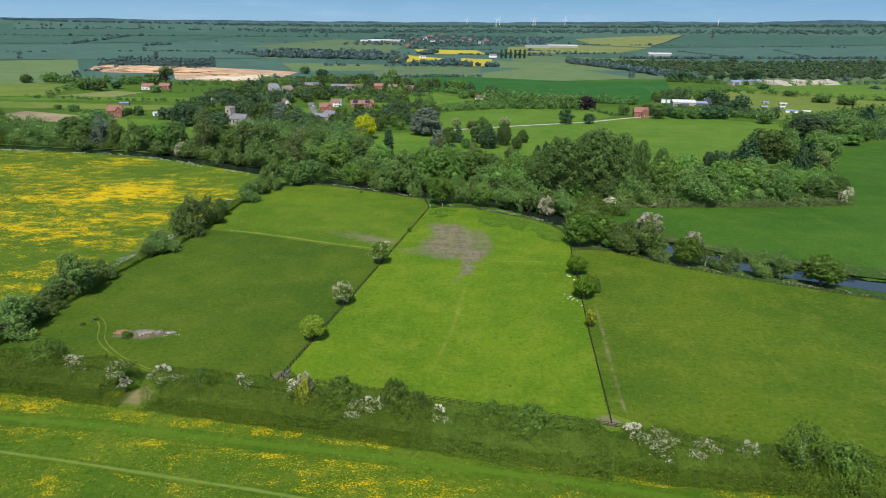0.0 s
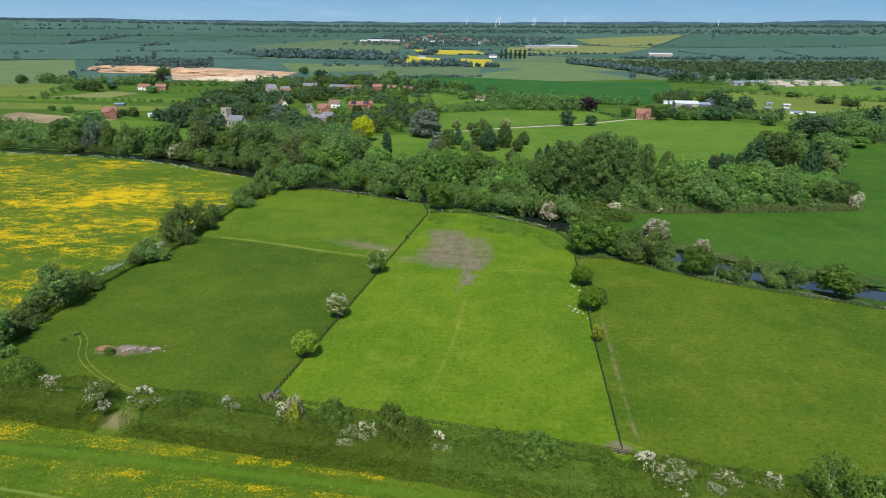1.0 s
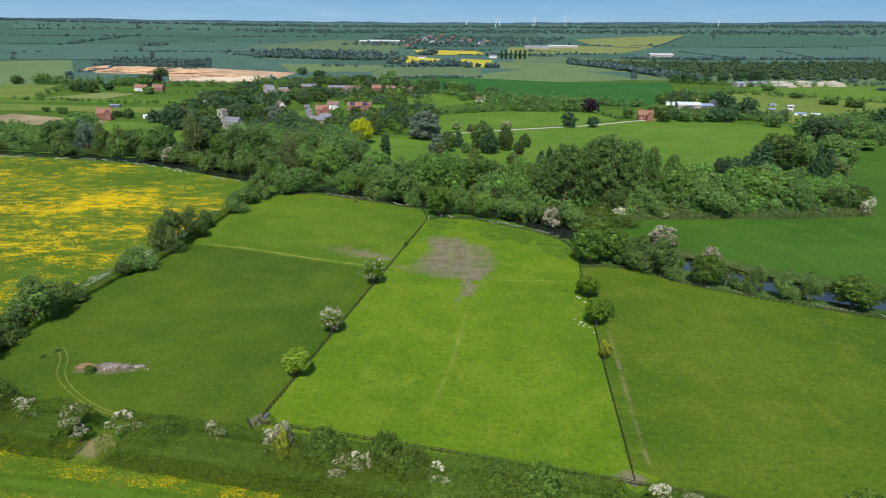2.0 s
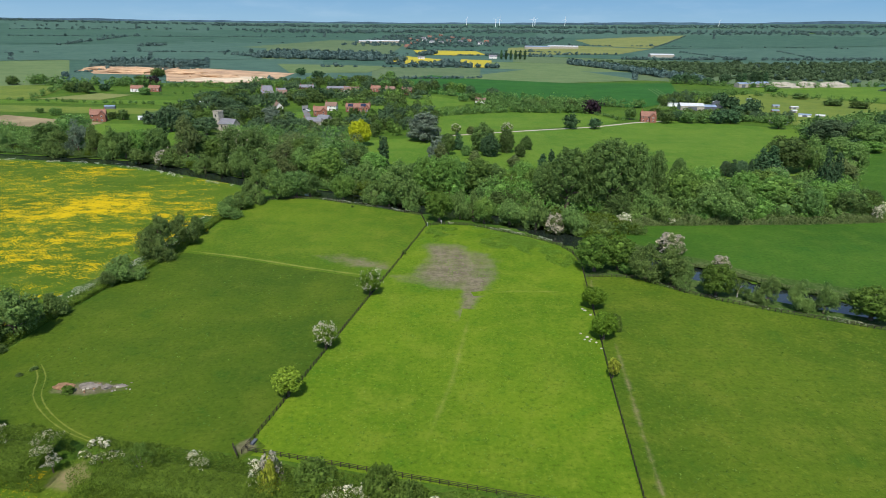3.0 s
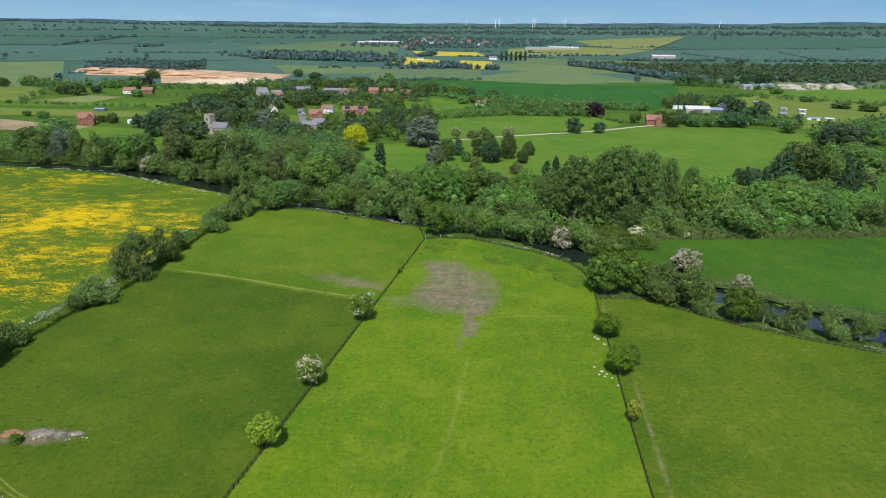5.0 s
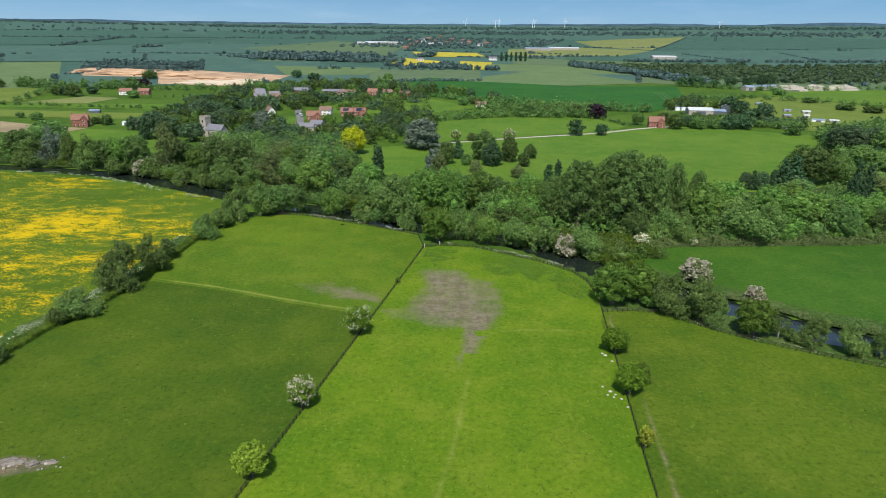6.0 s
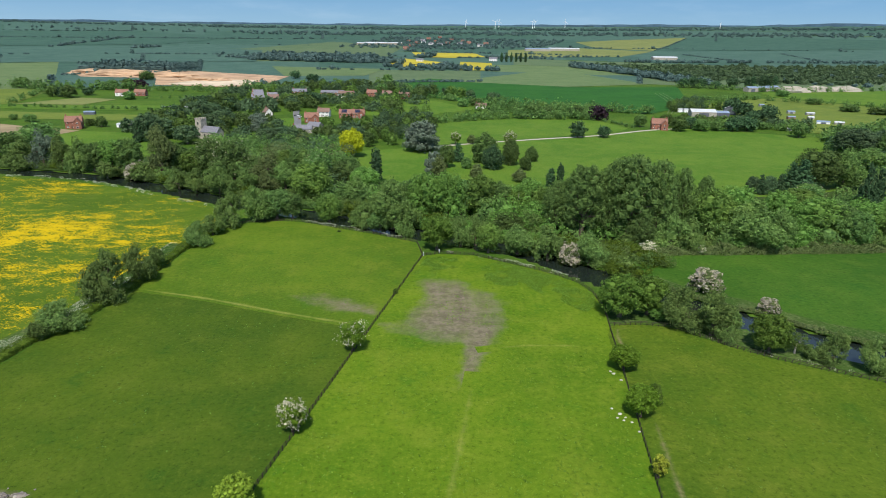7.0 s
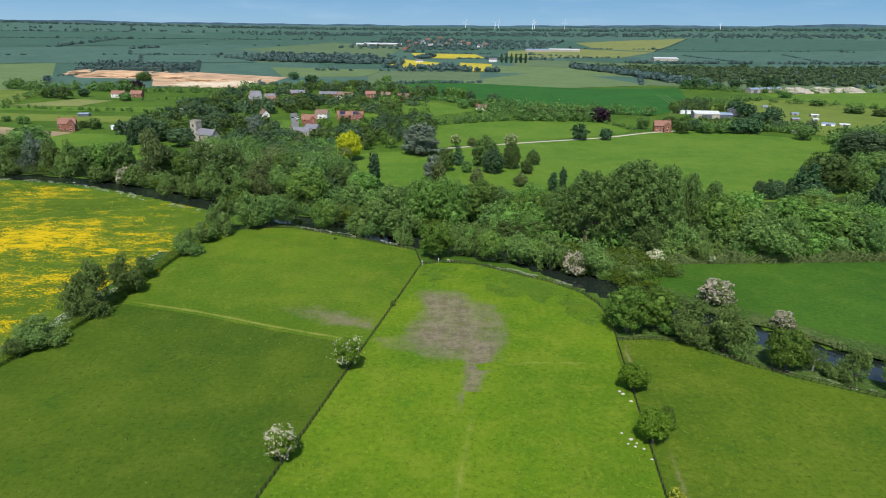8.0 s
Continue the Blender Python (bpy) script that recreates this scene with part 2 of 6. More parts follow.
M["stone_rubble"] = plain("grey_pink_rubble", (0.21, 0.185, 0.155), 0.95, 0.1, 0.8, 0.35, 0, 0.08)
# the blue is aerial haze put into the hills' base colour
M["hazed_hill"] = plain("haze_blue_far_woods", (0.075, 0.125, 0.170), 1.0, 0.0, 0.01, 0.3)

wm, wn, wl, wb = nodes_of("river_water", 0.06, 0.5)
wb.inputs["Base Color"].default_value = (0.012, 0.018, 0.014, 1)
bump(wn, wl, wb, tex(wn, wl, "noise", 1.1, place_of(wn), 4), 0.12, 0.05)
M["water"] = wm

M["leaf_oak"] = leaf("mid_green_leaves", (0.088, 0.157, 0.036), (0.156, 0.262, 0.060), 0.35, 0.85, 1.0)
M["leaf_bright"] = leaf("fresh_green_leaves", (0.100, 0.190, 0.030), (0.178, 0.298, 0.054), 0.35, 0.85, 1.0)
M["leaf_willow"] = leaf("grey_green_willow_leaves", (0.108, 0.178, 0.038), (0.190, 0.292, 0.066), 0.35, 0.6, 0.6)
M["leaf_poplar"] = leaf("poplar_leaves", (0.084, 0.154, 0.034), (0.164, 0.262, 0.060), 0.35, 0.1)
M["leaf_sallow"] = leaf("dull_sallow_leaves", (0.078, 0.150, 0.030), (0.150, 0.245, 0.060), 0.3, 0.2)
M["leaf_goldgreen"] = leaf("golden_green_leaves", (0.20, 0.23, 0.02), (0.33, 0.36, 0.035), 0.25, 0.2)
M["leaf_dark"] = leaf("dark_evergreen_leaves", (0.034, 0.081, 0.028), (0.069, 0.132, 0.046), 0.1, 0.4)
M["leaf_blue"] = leaf("blue_grey_needles", (0.098, 0.135, 0.08), (0.165, 0.21, 0.125), 0.1, 0.2)
M["leaf_copper"] = leaf("dark_copper_leaves", (0.025, 0.016, 0.02), (0.05, 0.028, 0.032), 0.15)
M["leaf_brown"] = leaf("brownish_young_leaves", (0.104, 0.146, 0.038), (0.166, 0.214, 0.064), 0.3, 0.2)
M["leaf_gold"] = leaf("golden_yellow_leaves", (0.33, 0.37, 0.012), (0.52, 0.56, 0.02), 0.25, 0.1)
M["leaf_lime"] = leaf("yellow_green_leaves", (0.15, 0.24, 0.018), (0.27, 0.37, 0.034), 0.25, 0.25)
M["leaf_hedge"] = leaf("clipped_hedge_leaves", (0.060, 0.100, 0.008), (0.118, 0.182, 0.017), 0.25, 0.2)
M["leaf_hedge_bright"] = leaf("bright_hedge_leaves", (0.084, 0.152, 0.014), (0.150, 0.235, 0.026), 0.25, 0.2)
M["leaf_near"] = leaf("young_tree_leaves", (0.090, 0.175, 0.012), (0.170, 0.285, 0.024), 0.35, 0.2)
M["leaf_bush"] = leaf("bush_leaves", (0.082, 0.144, 0.018), (0.147, 0.235, 0.035), 0.3, 0.3)
M["leaf_bank"] = leaf("dense_olive_leaves", (0.064, 0.122, 0.014), (0.132, 0.212, 0.030), 0.3, 0.5)
M["leaf_silver"] = leaf("blue_grey_willow_leaves", (0.130, 0.190, 0.105), (0.215, 0.285, 0.165), 0.3, 0.2)
M["leaf_dusk"] = leaf("dusky_green_leaves", (0.060, 0.108, 0.042), (0.104, 0.170, 0.064), 0.25, 0.5, 0.8)
# leaves of far trees, blued to stand in for distance haze
M["leaf_hazed"] = leaf("haze_tinted_foliage", (0.064, 0.114, 0.090), (0.104, 0.164, 0.124), 0.2, 0.2)
M["blossom"] = leaf("white_may_blossom", (0.46, 0.46, 0.30), (0.74, 0.70, 0.53), 0.2, 0.1)
M["blossom_cream"] = leaf("cream_chestnut_candles", (0.36, 0.36, 0.22), (0.60, 0.57, 0.42), 0.2, 0.1)
M["blossom_pink"] = leaf("dull_pink_blossom", (0.34, 0.31, 0.22), (0.52, 0.47, 0.36), 0.2, 0.1)
M["parsley"] = leaf("cow_parsley_flowers", (0.16, 0.22, 0.09), (0.58, 0.60, 0.48), 0.2, 0.1)
M["tuft_dark"] = leaf("dark_tussock_blades", (0.053, 0.120, 0.015), (0.112, 0.203, 0.024), 0.3, 0.0)
M["tuft_bright"] = leaf("bright_tussock_blades", (0.080, 0.165, 0.012), (0.158, 0.258, 0.022), 0.3, 0.0)
M["tuft_pale"] = leaf("pale_dock_blades", (0.095, 0.200, 0.014), (0.165, 0.285, 0.030), 0.3, 0.0)
M["tuft_olive"] = leaf("olive_tussock_blades", (0.066, 0.130, 0.013), (0.128, 0.205, 0.022), 0.3, 0.0)


# ---------------------------------------------------------------- builders
rng = np.random.default_rng(7)


def ground_z(x, y):
    """The valley floor is flat; the land rises gently to hills five kilometres off."""
    s = max(0.0, (math.hypot(x, y) - 900) / 3900)
    lift = 100 + 12 * (1 + max(-1.0, min(1.2, x / 2750))) ** 2
    return lift * s * s if s < 1.01 else lift * 1.02 - 300 * (s - 1.01)


def part(name, bm, material, parent, label=""):
    """One mesh under a thing or a part; bm may be a bmesh, or a mesh that is shared."""
    if isinstance(bm, bmesh.types.BMesh):
        me = bpy.data.meshes.new(name)
        bm.to_mesh(me)
        bm.free()
    else:
        me = bm
    if material and not me.materials:
        me.materials.append(M[material])
    ob = new(name, me)
    if parent:
        ob.parent = parent
    return tagged(ob, label)


def thing(name, x, y, z=None, turn=0.0, label="", category="", group="", kind="", scale=None):
    ob = new(name)
    ob.empty_display_size = 0.5
    ob.location = (x, y, ground_z(x, y) if z is None else z)
    ob.rotation_euler = (0, 0, radians(turn))
    if scale:
        ob.scale = scale
    return tagged(ob, label, category, group, kind)


def add_box(bm, x0, x1, y0, y1, z0, z1):
    v = [bm.verts.new((x, y, z)) for z in (z0, z1) for x, y in ((x0, y0), (x1, y0), (x1, y1), (x0, y1))]
    for f in ((3, 2, 1, 0), (4, 5, 6, 7), (0, 1, 5, 4), (1, 2, 6, 5), (2, 3, 7, 6), (3, 0, 4, 7)):
        bm.faces.new([v[i] for i in f])


def box(x0, x1, y0, y1, z0, z1):
    bm = bmesh.new()
    add_box(bm, x0, x1, y0, y1, z0, z1)
    return bm


def add_limb(bm, a, b, ra, rb, sides=6):
    """A tapered branch from a to b."""
    a, b = Vector(a), Vector(b)
    q = (b - a).to_track_quat("Z", "Y")
    rings = []
    for c, r in ((a, ra), (b, rb)):
        rings.append([bm.verts.new(c + q @ Vector((r * math.cos(k * math.tau / sides), r * math.sin(k * math.tau / sides), 0))) for k in range(sides)])
    for k in range(sides):
        bm.faces.new((rings[0][k], rings[0][(k + 1) % sides], rings[1][(k + 1) % sides], rings[1][k]))
    bm.faces.new(rings[1])


def mesh_of(name, verts, faces, material):
    me = bpy.data.meshes.new(name)
    me.from_pydata(verts.tolist(), [], faces.tolist())
    me.materials.append(M[material])
    return me


def leaf_quads(P, N, size, lean=0.5):
    """Leaf sprays: one pointed spray for each point, turned about its normal at random."""
    n = len(P)
    N = N + rng.normal(0, lean, (n, 3))
    N /= np.linalg.norm(N, axis=1, keepdims=True) + 1e-9
    T = np.cross(N, rng.normal(0, 1, (n, 3)))
    T /= np.linalg.norm(T, axis=1, keepdims=True) + 1e-9
    B = np.cross(N, T)
    s = 1.18 * size * rng.uniform(0.6, 1.4, (n, 1))
    w = s * rng.uniform(0.45, 0.9, (n, 1))
    V = np.stack([P - T * s - B * w * 0.8, P + T * s * 1.1 - B * w * rng.uniform(-0.6, 0.6, (n, 1)) + N * s * 0.2, P - T * s * 0.5 + B * w * 1.3], 1).reshape(-1, 3)
    return V, np.arange(3 * n).reshape(-1, 3)


def sphere_points(n):
    v = rng.normal(0, 1, (n, 3))
    return v / np.linalg.norm(v, axis=1, keepdims=True)


def crown_points(lumps, count, keep=0.82, loose=(0.8, 1.1), per=13):
    """Points with normals on a heap of round lumps (x, y, z, radius across, radius up): leaf tufts, each a small rounded head."""
    L = np.array(lumps)
    heads = max(12, count // per)
    share = L[:, 3] * (L[:, 3] + L[:, 4])
    pick = rng.choice(len(L), heads * 3, p=share / share.sum())
    D = sphere_points(heads * 3)
    R = np.stack([L[pick, 3], L[pick, 3], L[pick, 4]], 1)
    C = L[pick, :3] + D * R * rng.uniform(loose[0], loose[0] + 0.6 * (loose[1] - loose[0]), (heads * 3, 1))
    inside = np.zeros(len(C), bool)
    for k, (x, y, z, r, h) in enumerate(lumps):
        d = (C - (x, y, z)) / (r, r, h)
        inside |= ((d * d).sum(1) < keep * keep) & (pick != k)
    bare = 1 - inside.mean()
    C, D = C[~inside][:heads], D[~inside][:heads]
    size = 0.62 * math.sqrt(2 * math.pi * share.sum() * bare / heads)
    at = np.arange(count) % len(C)
    grow = (size * rng.uniform(0.55, 1.25, len(C)))[at][:, None]
    N = sphere_points(count) + 0.75 * D[at] + (0, 0, 0.15)
    N /= np.linalg.norm(N, axis=1, keepdims=True)
    P = C[at] + N * grow * rng.uniform(0.4, 1.05, (count, 1)) * (1, 1, 0.8) + rng.normal(0, 0.3, (count, 3)) * grow
    return P, N


def core_mesh(lumps, shrink=0.86):
    """A low inner body of each lump, so that a crown is not see-through."""
    V, F = [], []
    ring = 6
    for x, y, z, r, h in lumps:
        o = sum(len(v) for v in V)
        pts = [(0, 0, 1)]
        for lat in (0.5, -0.5):
            c = math.sqrt(1 - lat * lat)
            pts += [(c * math.cos(k * math.tau / ring), c * math.sin(k * math.tau / ring), lat) for k in range(ring)]
        pts.append((0, 0, -1))
        V.append(np.array(pts) * (r * shrink, r * shrink, h * shrink) + (x, y, z))
        for k in range(ring):
            j = (k + 1) % ring
            F += [(o, o + 1 + k, o + 1 + j, o + 1 + j), (o + 1 + k, o + 1 + ring + k, o + 1 + ring + j, o + 1 + j), (o + 13, o + 1 + ring + j, o + 1 + ring + k, o + 1 + ring + k)]
    return np.concatenate(V), F


def foliage(name, lumps, count, size, material, lean=0.5, keep=0.82, core=True, loose=(0.8, 1.1)):
    P, N = crown_points(lumps, count, keep, loose)
    V, F = leaf_quads(P, N, size, lean)
    faces = F.tolist()
    if core:
        cv, cf = core_mesh(lumps, loose[0] - 0.14)
        faces += [[len(V) + i for i in dict.fromkeys(f)] for f in cf]
        V = np.concatenate([V, cv])
    me = bpy.data.meshes.new(name)
    me.from_pydata(V.tolist(), [], faces)
    me.materials.append(M[material])
    return me


def heap(kind, h, w):
    """Lumps of a crown of height h and half-width w."""
    u = rng.uniform
    out = []
    if kind in ("round", "standard"):
        lo = (0.05 if kind == "round" else 0.2) * h
        c, ry = (h + lo) / 2, (h - lo) / 2
        out.append((0, 0, c, w * 0.74, ry * 0.78))
        for k in range(28):
            a, e = k * 2.4 + u(-0.5, 0.5), math.asin(-0.75 + 1.7 * (k + 0.5) / 28)
            r = w * u(0.2, 0.36)
            out.append(((w - r) * math.cos(e) * math.cos(a), (w - r) * math.cos(e) * math.sin(a), c + (ry - r * 0.8) * math.sin(e), r, r * u(0.7, 0.95)))
    elif kind == "feather":
        # loose rising sprays over a broad dome
        out.append((0, 0, h * 0.45, w * 0.6, h * 0.42))
        for k in range(40):
            f = ((k * 0.618) % 1.0) ** 0.8
            a, r = k * 2.4 + u(-0.5, 0.5), w * u(0.14, 0.28)
            ww = w * math.sqrt(max(0.05, 1 - (1.12 * f - 0.12) ** 2)) * u(0.72, 1.02)
            out.append(((ww - r) * math.cos(a), (ww - r) * math.sin(a), h * (0.1 + 0.84 * f) * u(0.9, 1.0), r, r * u(1.0, 1.9)))
    elif kind == "dome":
        # a close-leaved rounded bush
        out.append((0, 0, h * 0.46, w * 0.84, h * 0.46))
        for k in range(46):
            f = (k + 0.5) / 46
            a, r = k * 2.4 + u(-0.4, 0.4), w * u(0.12, 0.24)
            ww = w * math.sqrt(max(0.02, 1 - (1.4 * f - 0.4) ** 2)) * u(0.93, 1.03)
            out.append(((ww - r) * math.cos(a), (ww - r) * math.sin(a), h * (0.06 + 0.88 * f), r, r * u(0.8, 1.1)))
    elif kind == "billow":
        # a great dome of many small rising heads
        out.append((0, 0, h * 0.58, w * 0.7, h * 0.36))
        for k in range(90):
            f = (k + 0.5) / 90
            a, r = k * 2.4 + u(-0.5, 0.5), w * u(0.12, 0.24)
            ww = w * math.sqrt(max(0.05, 1 - abs(2 * f - 0.85) ** 2.4 / 1.6)) * u(0.86, 1.03)
            out.append(((ww - r) * math.cos(a), (ww - r) * math.sin(a), h * (0.2 + 0.76 * f), r, r * u(0.75, 1.1)))
    elif kind == "tall":
        lo = 0.15 * h
        for k in range(44):
            f = (k + 0.5) / 44
            a = k * 2.4 + u(-0.5, 0.5)
            z = lo + (h - lo) * f
            ww = w * (0.55 + 0.45 * math.sin(math.pi * min(1, f * 1.15))) * (1 if f < 0.75 else 1.6 - 0.8 * f)
            r = w * u(0.2, 0.36)
            out.append(((ww - r * 0.7) * math.cos(a), (ww - r * 0.7) * math.sin(a), z, r, r * u(0.9, 1.3)))
        out.append((0, 0, h * 0.5, w * 0.4, h * 0.36))
    elif kind == "column":
        out.append((0, 0, h * 0.48, w * 0.8, h * 0.5))
        for k in range(34):
            f = (k + 0.5) / 34
            ww = w * math.sqrt(max(0.03, 1 - (2 * f - 0.85) ** 2 / 1.35))
            r = w * u(0.26, 0.4)
            a = k * 2.4
            out.append(((ww - r) * math.cos(a), (ww - r) * math.sin(a), h * (0.04 + 0.92 * f), r, h * 0.05))
    elif kind == "cone":
        for k in range(24):
            f = (k + 0.5) / 24
            ww = w * (1 - 0.86 * f)
            r = max(0.16 * w, ww * u(0.42, 0.55))
            a = k * 2.4 + u(-0.3, 0.3)
            out.append(((ww - r * 0.7) * math.cos(a), (ww - r * 0.7) * math.sin(a), h * (0.05 + 0.93 * f), r, r * 1.1))
    elif kind == "dense_cone":
        out.append((0, 0, h * 0.46, w * 0.88, h * 0.5))
        for k in range(40):
            f = (k + 0.5) / 40
            ww = w * math.sqrt(max(0.02, 1 - (2 * f - 0.86) ** 2 / 1.3)) * u(0.94, 1.04)
            r = w * u(0.16, 0.26)
            a = k * 2.4 + u(-0.3, 0.3)
            out.append(((ww - r) * math.cos(a), (ww - r) * math.sin(a), h * (0.04 + 0.9 * f), r, r * 1.1))
    elif kind == "cedar":
        for k in range(30):
            f = (k // 5 + u(-0.2, 0.8)) / 6
            f = min(0.97, max(0.0, f))
            ww = w * math.sqrt(1 - 0.86 * f * f) * u(0.7, 1.0)
            a = k * 1.31 + u(-0.4, 0.4)
            r = w * u(0.26, 0.4) * (1 - 0.3 * f)
            out.append(((ww - r) * math.cos(a), (ww - r) * math.sin(a), h * (0.12 + 0.82 * f), r, h * u(0.05, 0.1)))
            out.append(((ww - r) * 0.45 * math.cos(a), (ww - r) * 0.45 * math.sin(a), h * (0.14 + 0.82 * f), r, h * 0.06))
    elif kind == "shrub":
        out.append((0, 0, h * 0.42, w * 0.72, h * 0.45))
        for k in range(13):
            a, r = k * 2.4 + u(-0.4, 0.4), w * u(0.3, 0.45)
            f = (k + 0.5) / 13
            ww = (w - r) * math.sqrt(1 - 0.85 * f)
            out.append((ww * math.cos(a), ww * math.sin(a), max(r * 0.6, h * (0.15 + 0.68 * f)), r, r * u(0.75, 1.0)))
    elif kind == "bough":
        # flowering boughs leaning out of a hedge
        for k in range(11):
            a, q, r = k * 2.4 + u(-0.6, 0.6), math.sqrt((k + 0.5) / 11), w * u(0.16, 0.34)
            out.append((q * w * math.cos(a) * 1.1, q * w * 0.7 * math.sin(a), h * u(0.66, 0.97) - 0.12 * h * q, r, r * u(0.6, 0.9)))
    elif kind == "open":
        lo = 0.25 * h
        for k in range(20):
            a, r = k * 2.4 + u(-0.6, 0.6), w * u(0.2, 0.34)
            f = (k + 0.5) / 20
            ww = (w - r) * math.sqrt(max(0.1, 1 - (2 * f - 1) ** 2)) * u(0.7, 1.05)
            out.append((ww * math.cos(a), ww * math.sin(a), lo + (h - lo) * f * 0.93, r, r * u(0.7, 1.0)))
    return out


def trunk_mesh(h, w, lumps, material="bark"):
    bm = bmesh.new()
    r = 0.028 * h + 0.03 * w
    top = (0.02 * h, 0.01 * h, 0.5 * h)
    add_limb(bm, (0, 0, -0.2), (0, 0, 0.06 * h), r * 1.35, r, 8)
    add_limb(bm, (0, 0, 0.06 * h), top, r, r * 0.55, 8)
    for x, y, z, lr, lh in lumps[1::3]:
        f = rng.uniform(0.35, 0.9)
        add_limb(bm, (top[0] * f, top[1] * f, top[2] * f), (x * 0.85, y * 0.85, max(z, top[2] * f + 0.1)), r * 0.38, r * 0.1, 5)
    me = bpy.data.meshes.new("trunk")
    bm.to_mesh(me)
    bm.free()
    me.materials.append(M[material])
    return me


TREES = {}


def tree_kind(key, kind, h, w, count, size, material, variants=3, blossom=None, lean=0.32, bark="bark", keep=0.82):
    """A few variants of one sort of tree or shrub: (trunk, crown, blossom) meshes, their height and half-width."""
    TREES[key] = []
    for k in range(variants):
        lumps = heap(kind, h, w)
        crown = foliage("crown", lumps, count, size, material, lean, keep, kind not in ("open", "bough"), (0.6, 1.28) if kind in ("feather", "open", "bough") else (0.8, 1.1))
        flower = None
        if blossom:
            share, fsize, fmat = blossom
            P, N = crown_points(lumps, int(count * share), keep)
            up = N[:, 2] > -0.35
            V, F = leaf_quads(P[up] * 1.03 + (0, 0, fsize * 0.6), N[up] * 0.5 + (0, 0, 0.5), fsize, 0.5)
            flower = mesh_of("blossom", V, F, fmat)
        TREES[key].append((trunk_mesh(h, w, lumps, bark), crown, flower, h, w))


PLANTED = itertools.count()


def plant(key, x, y, h, w, label, category="tree", group="", name="tree", z=None):
    """One tree of that height and half-width, standing at (x, y)."""
    k = next(PLANTED)
    trunk, crown, flower, h0, w0 = TREES[key][k % len(TREES[key])]
    t = thing(name, x, y, z, (k * 137.5) % 360, label, category, group, scale=(w / w0, w / w0, h / h0))
    part("trunk", trunk, None, t)
    part("crown", crown, None, t)
    if flower:
        part("blossom", flower, None, t, "clusters of pale blossom")
    return t


def band(name, line, width, height, per_m2, size, material, label, category, z=0.0, wobble=0.25, gaps=(), core=True, kind="stuff", clumpy=None):
    """A hedge or strip of growth along a line: leaf sprays over a rounded, uneven ridge, with a body inside."""
    pts = [np.array(q, float) for q in line]
    VS, FS, at = [], [], 0
    done = 0.0
    for a, b in zip(pts, pts[1:]):
        run = b - a
        length = np.linalg.norm(run)
        d, nrm = run / length, np.array([-run[1], run[0]]) / length
        girth = width * 0.6 + 2 * height
        n = int(length * girth * per_m2)
        s = rng.uniform(0, length, n)
        u = rng.uniform(-1, 1, n)
        swell = np.array([noise.noise((0.13 * (done + q), 3.1, width)) + 0.4 * noise.noise((0.45 * (done + q), 1.7, height)) for q in s])
        hh, ww = height * (1 + wobble * swell), width / 2 * (1 + 0.6 * wobble * swell)
        way = u * (ww + hh)
        side = np.clip((np.abs(way) - ww) / hh, 0, 1)
        flat = np.clip(np.abs(way) / ww, 0, 1)
        crest = 1 - 0.15 * flat ** 4
        lumpy = np.array([0.07 * noise.noise((0.9 * (done + q), 0.9 * o, 7.7)) for q, o in zip(s, way)])
        off = np.sign(way) * ww * (flat - 0.10 * flat ** 6 + 0.10 * side) * rng.uniform(0.95, 1.04, n)
        up = hh * (crest * (1 - side) + lumpy) * rng.uniform(0.94, 1.04, n)
        ang = np.sign(way) * (flat ** 3 * 0.6 + side * 0.8)
        P = np.stack([a[0] + d[0] * s + nrm[0] * off, a[1] + d[1] * s + nrm[1] * off, up], 1)
        P[:, 2] += [ground_z(q[0], q[1]) for q in P] if abs(a).max() > 800 else z
        N = np.stack([nrm[0] * np.sin(ang), nrm[1] * np.sin(ang), np.cos(ang)], 1)
        ok = np.ones(n, bool)
        for lo, hi in gaps:
            ok &= (P[:, 0] < lo) | (P[:, 0] > hi)
        if clumpy is not None:
            ok &= np.array([noise.noise((0.11 * q[0], 0.11 * q[1], 5.0)) + 0.6 * noise.noise((0.4 * q[0], 0.4 * q[1], 9.0)) for q in P]) > clumpy
        V, F = leaf_quads(P[ok], N[ok], size, 0.7)
        VS.append(V)
        FS += (F + at).tolist()
        at += len(V)
        if core:
            steps = max(2, int(length / max(2.0, width * 0.6)))
            for k in range(steps):
                s0, s1 = length * k / steps, length * (k + 1) / steps
                q = a + d * (s0 + s1) / 2
                if any(lo - 4 < q[0] < hi + 4 for lo, hi in gaps):
                    continue
                zz = ground_z(*q) if abs(a).max() > 800 else z
                ring = []
                for ss in (s0, s1):
                    for o, hgt in ((-0.34, 0), (-0.33, 0.46), (-0.24, 0.60), (0.24, 0.60), (0.33, 0.46), (0.34, 0)):
                        c = a + d * ss + nrm * o * width
                        ring.append((c[0], c[1], zz + hgt * height))
                VS.append(np.array(ring))
                FS += [[at + i, at + i + 1, at + i + 7, at + i + 6] for i in range(5)] + [[at + i for i in range(6)], [at + 11 - i for i in range(6)]]
                at += 12
        done += length
    me = bpy.data.meshes.new(name)
    me.from_pydata(np.concatenate(VS).tolist(), [], FS)
    me.materials.append(M[material])
    return tagged(new(name, me), label, category, "", kind)


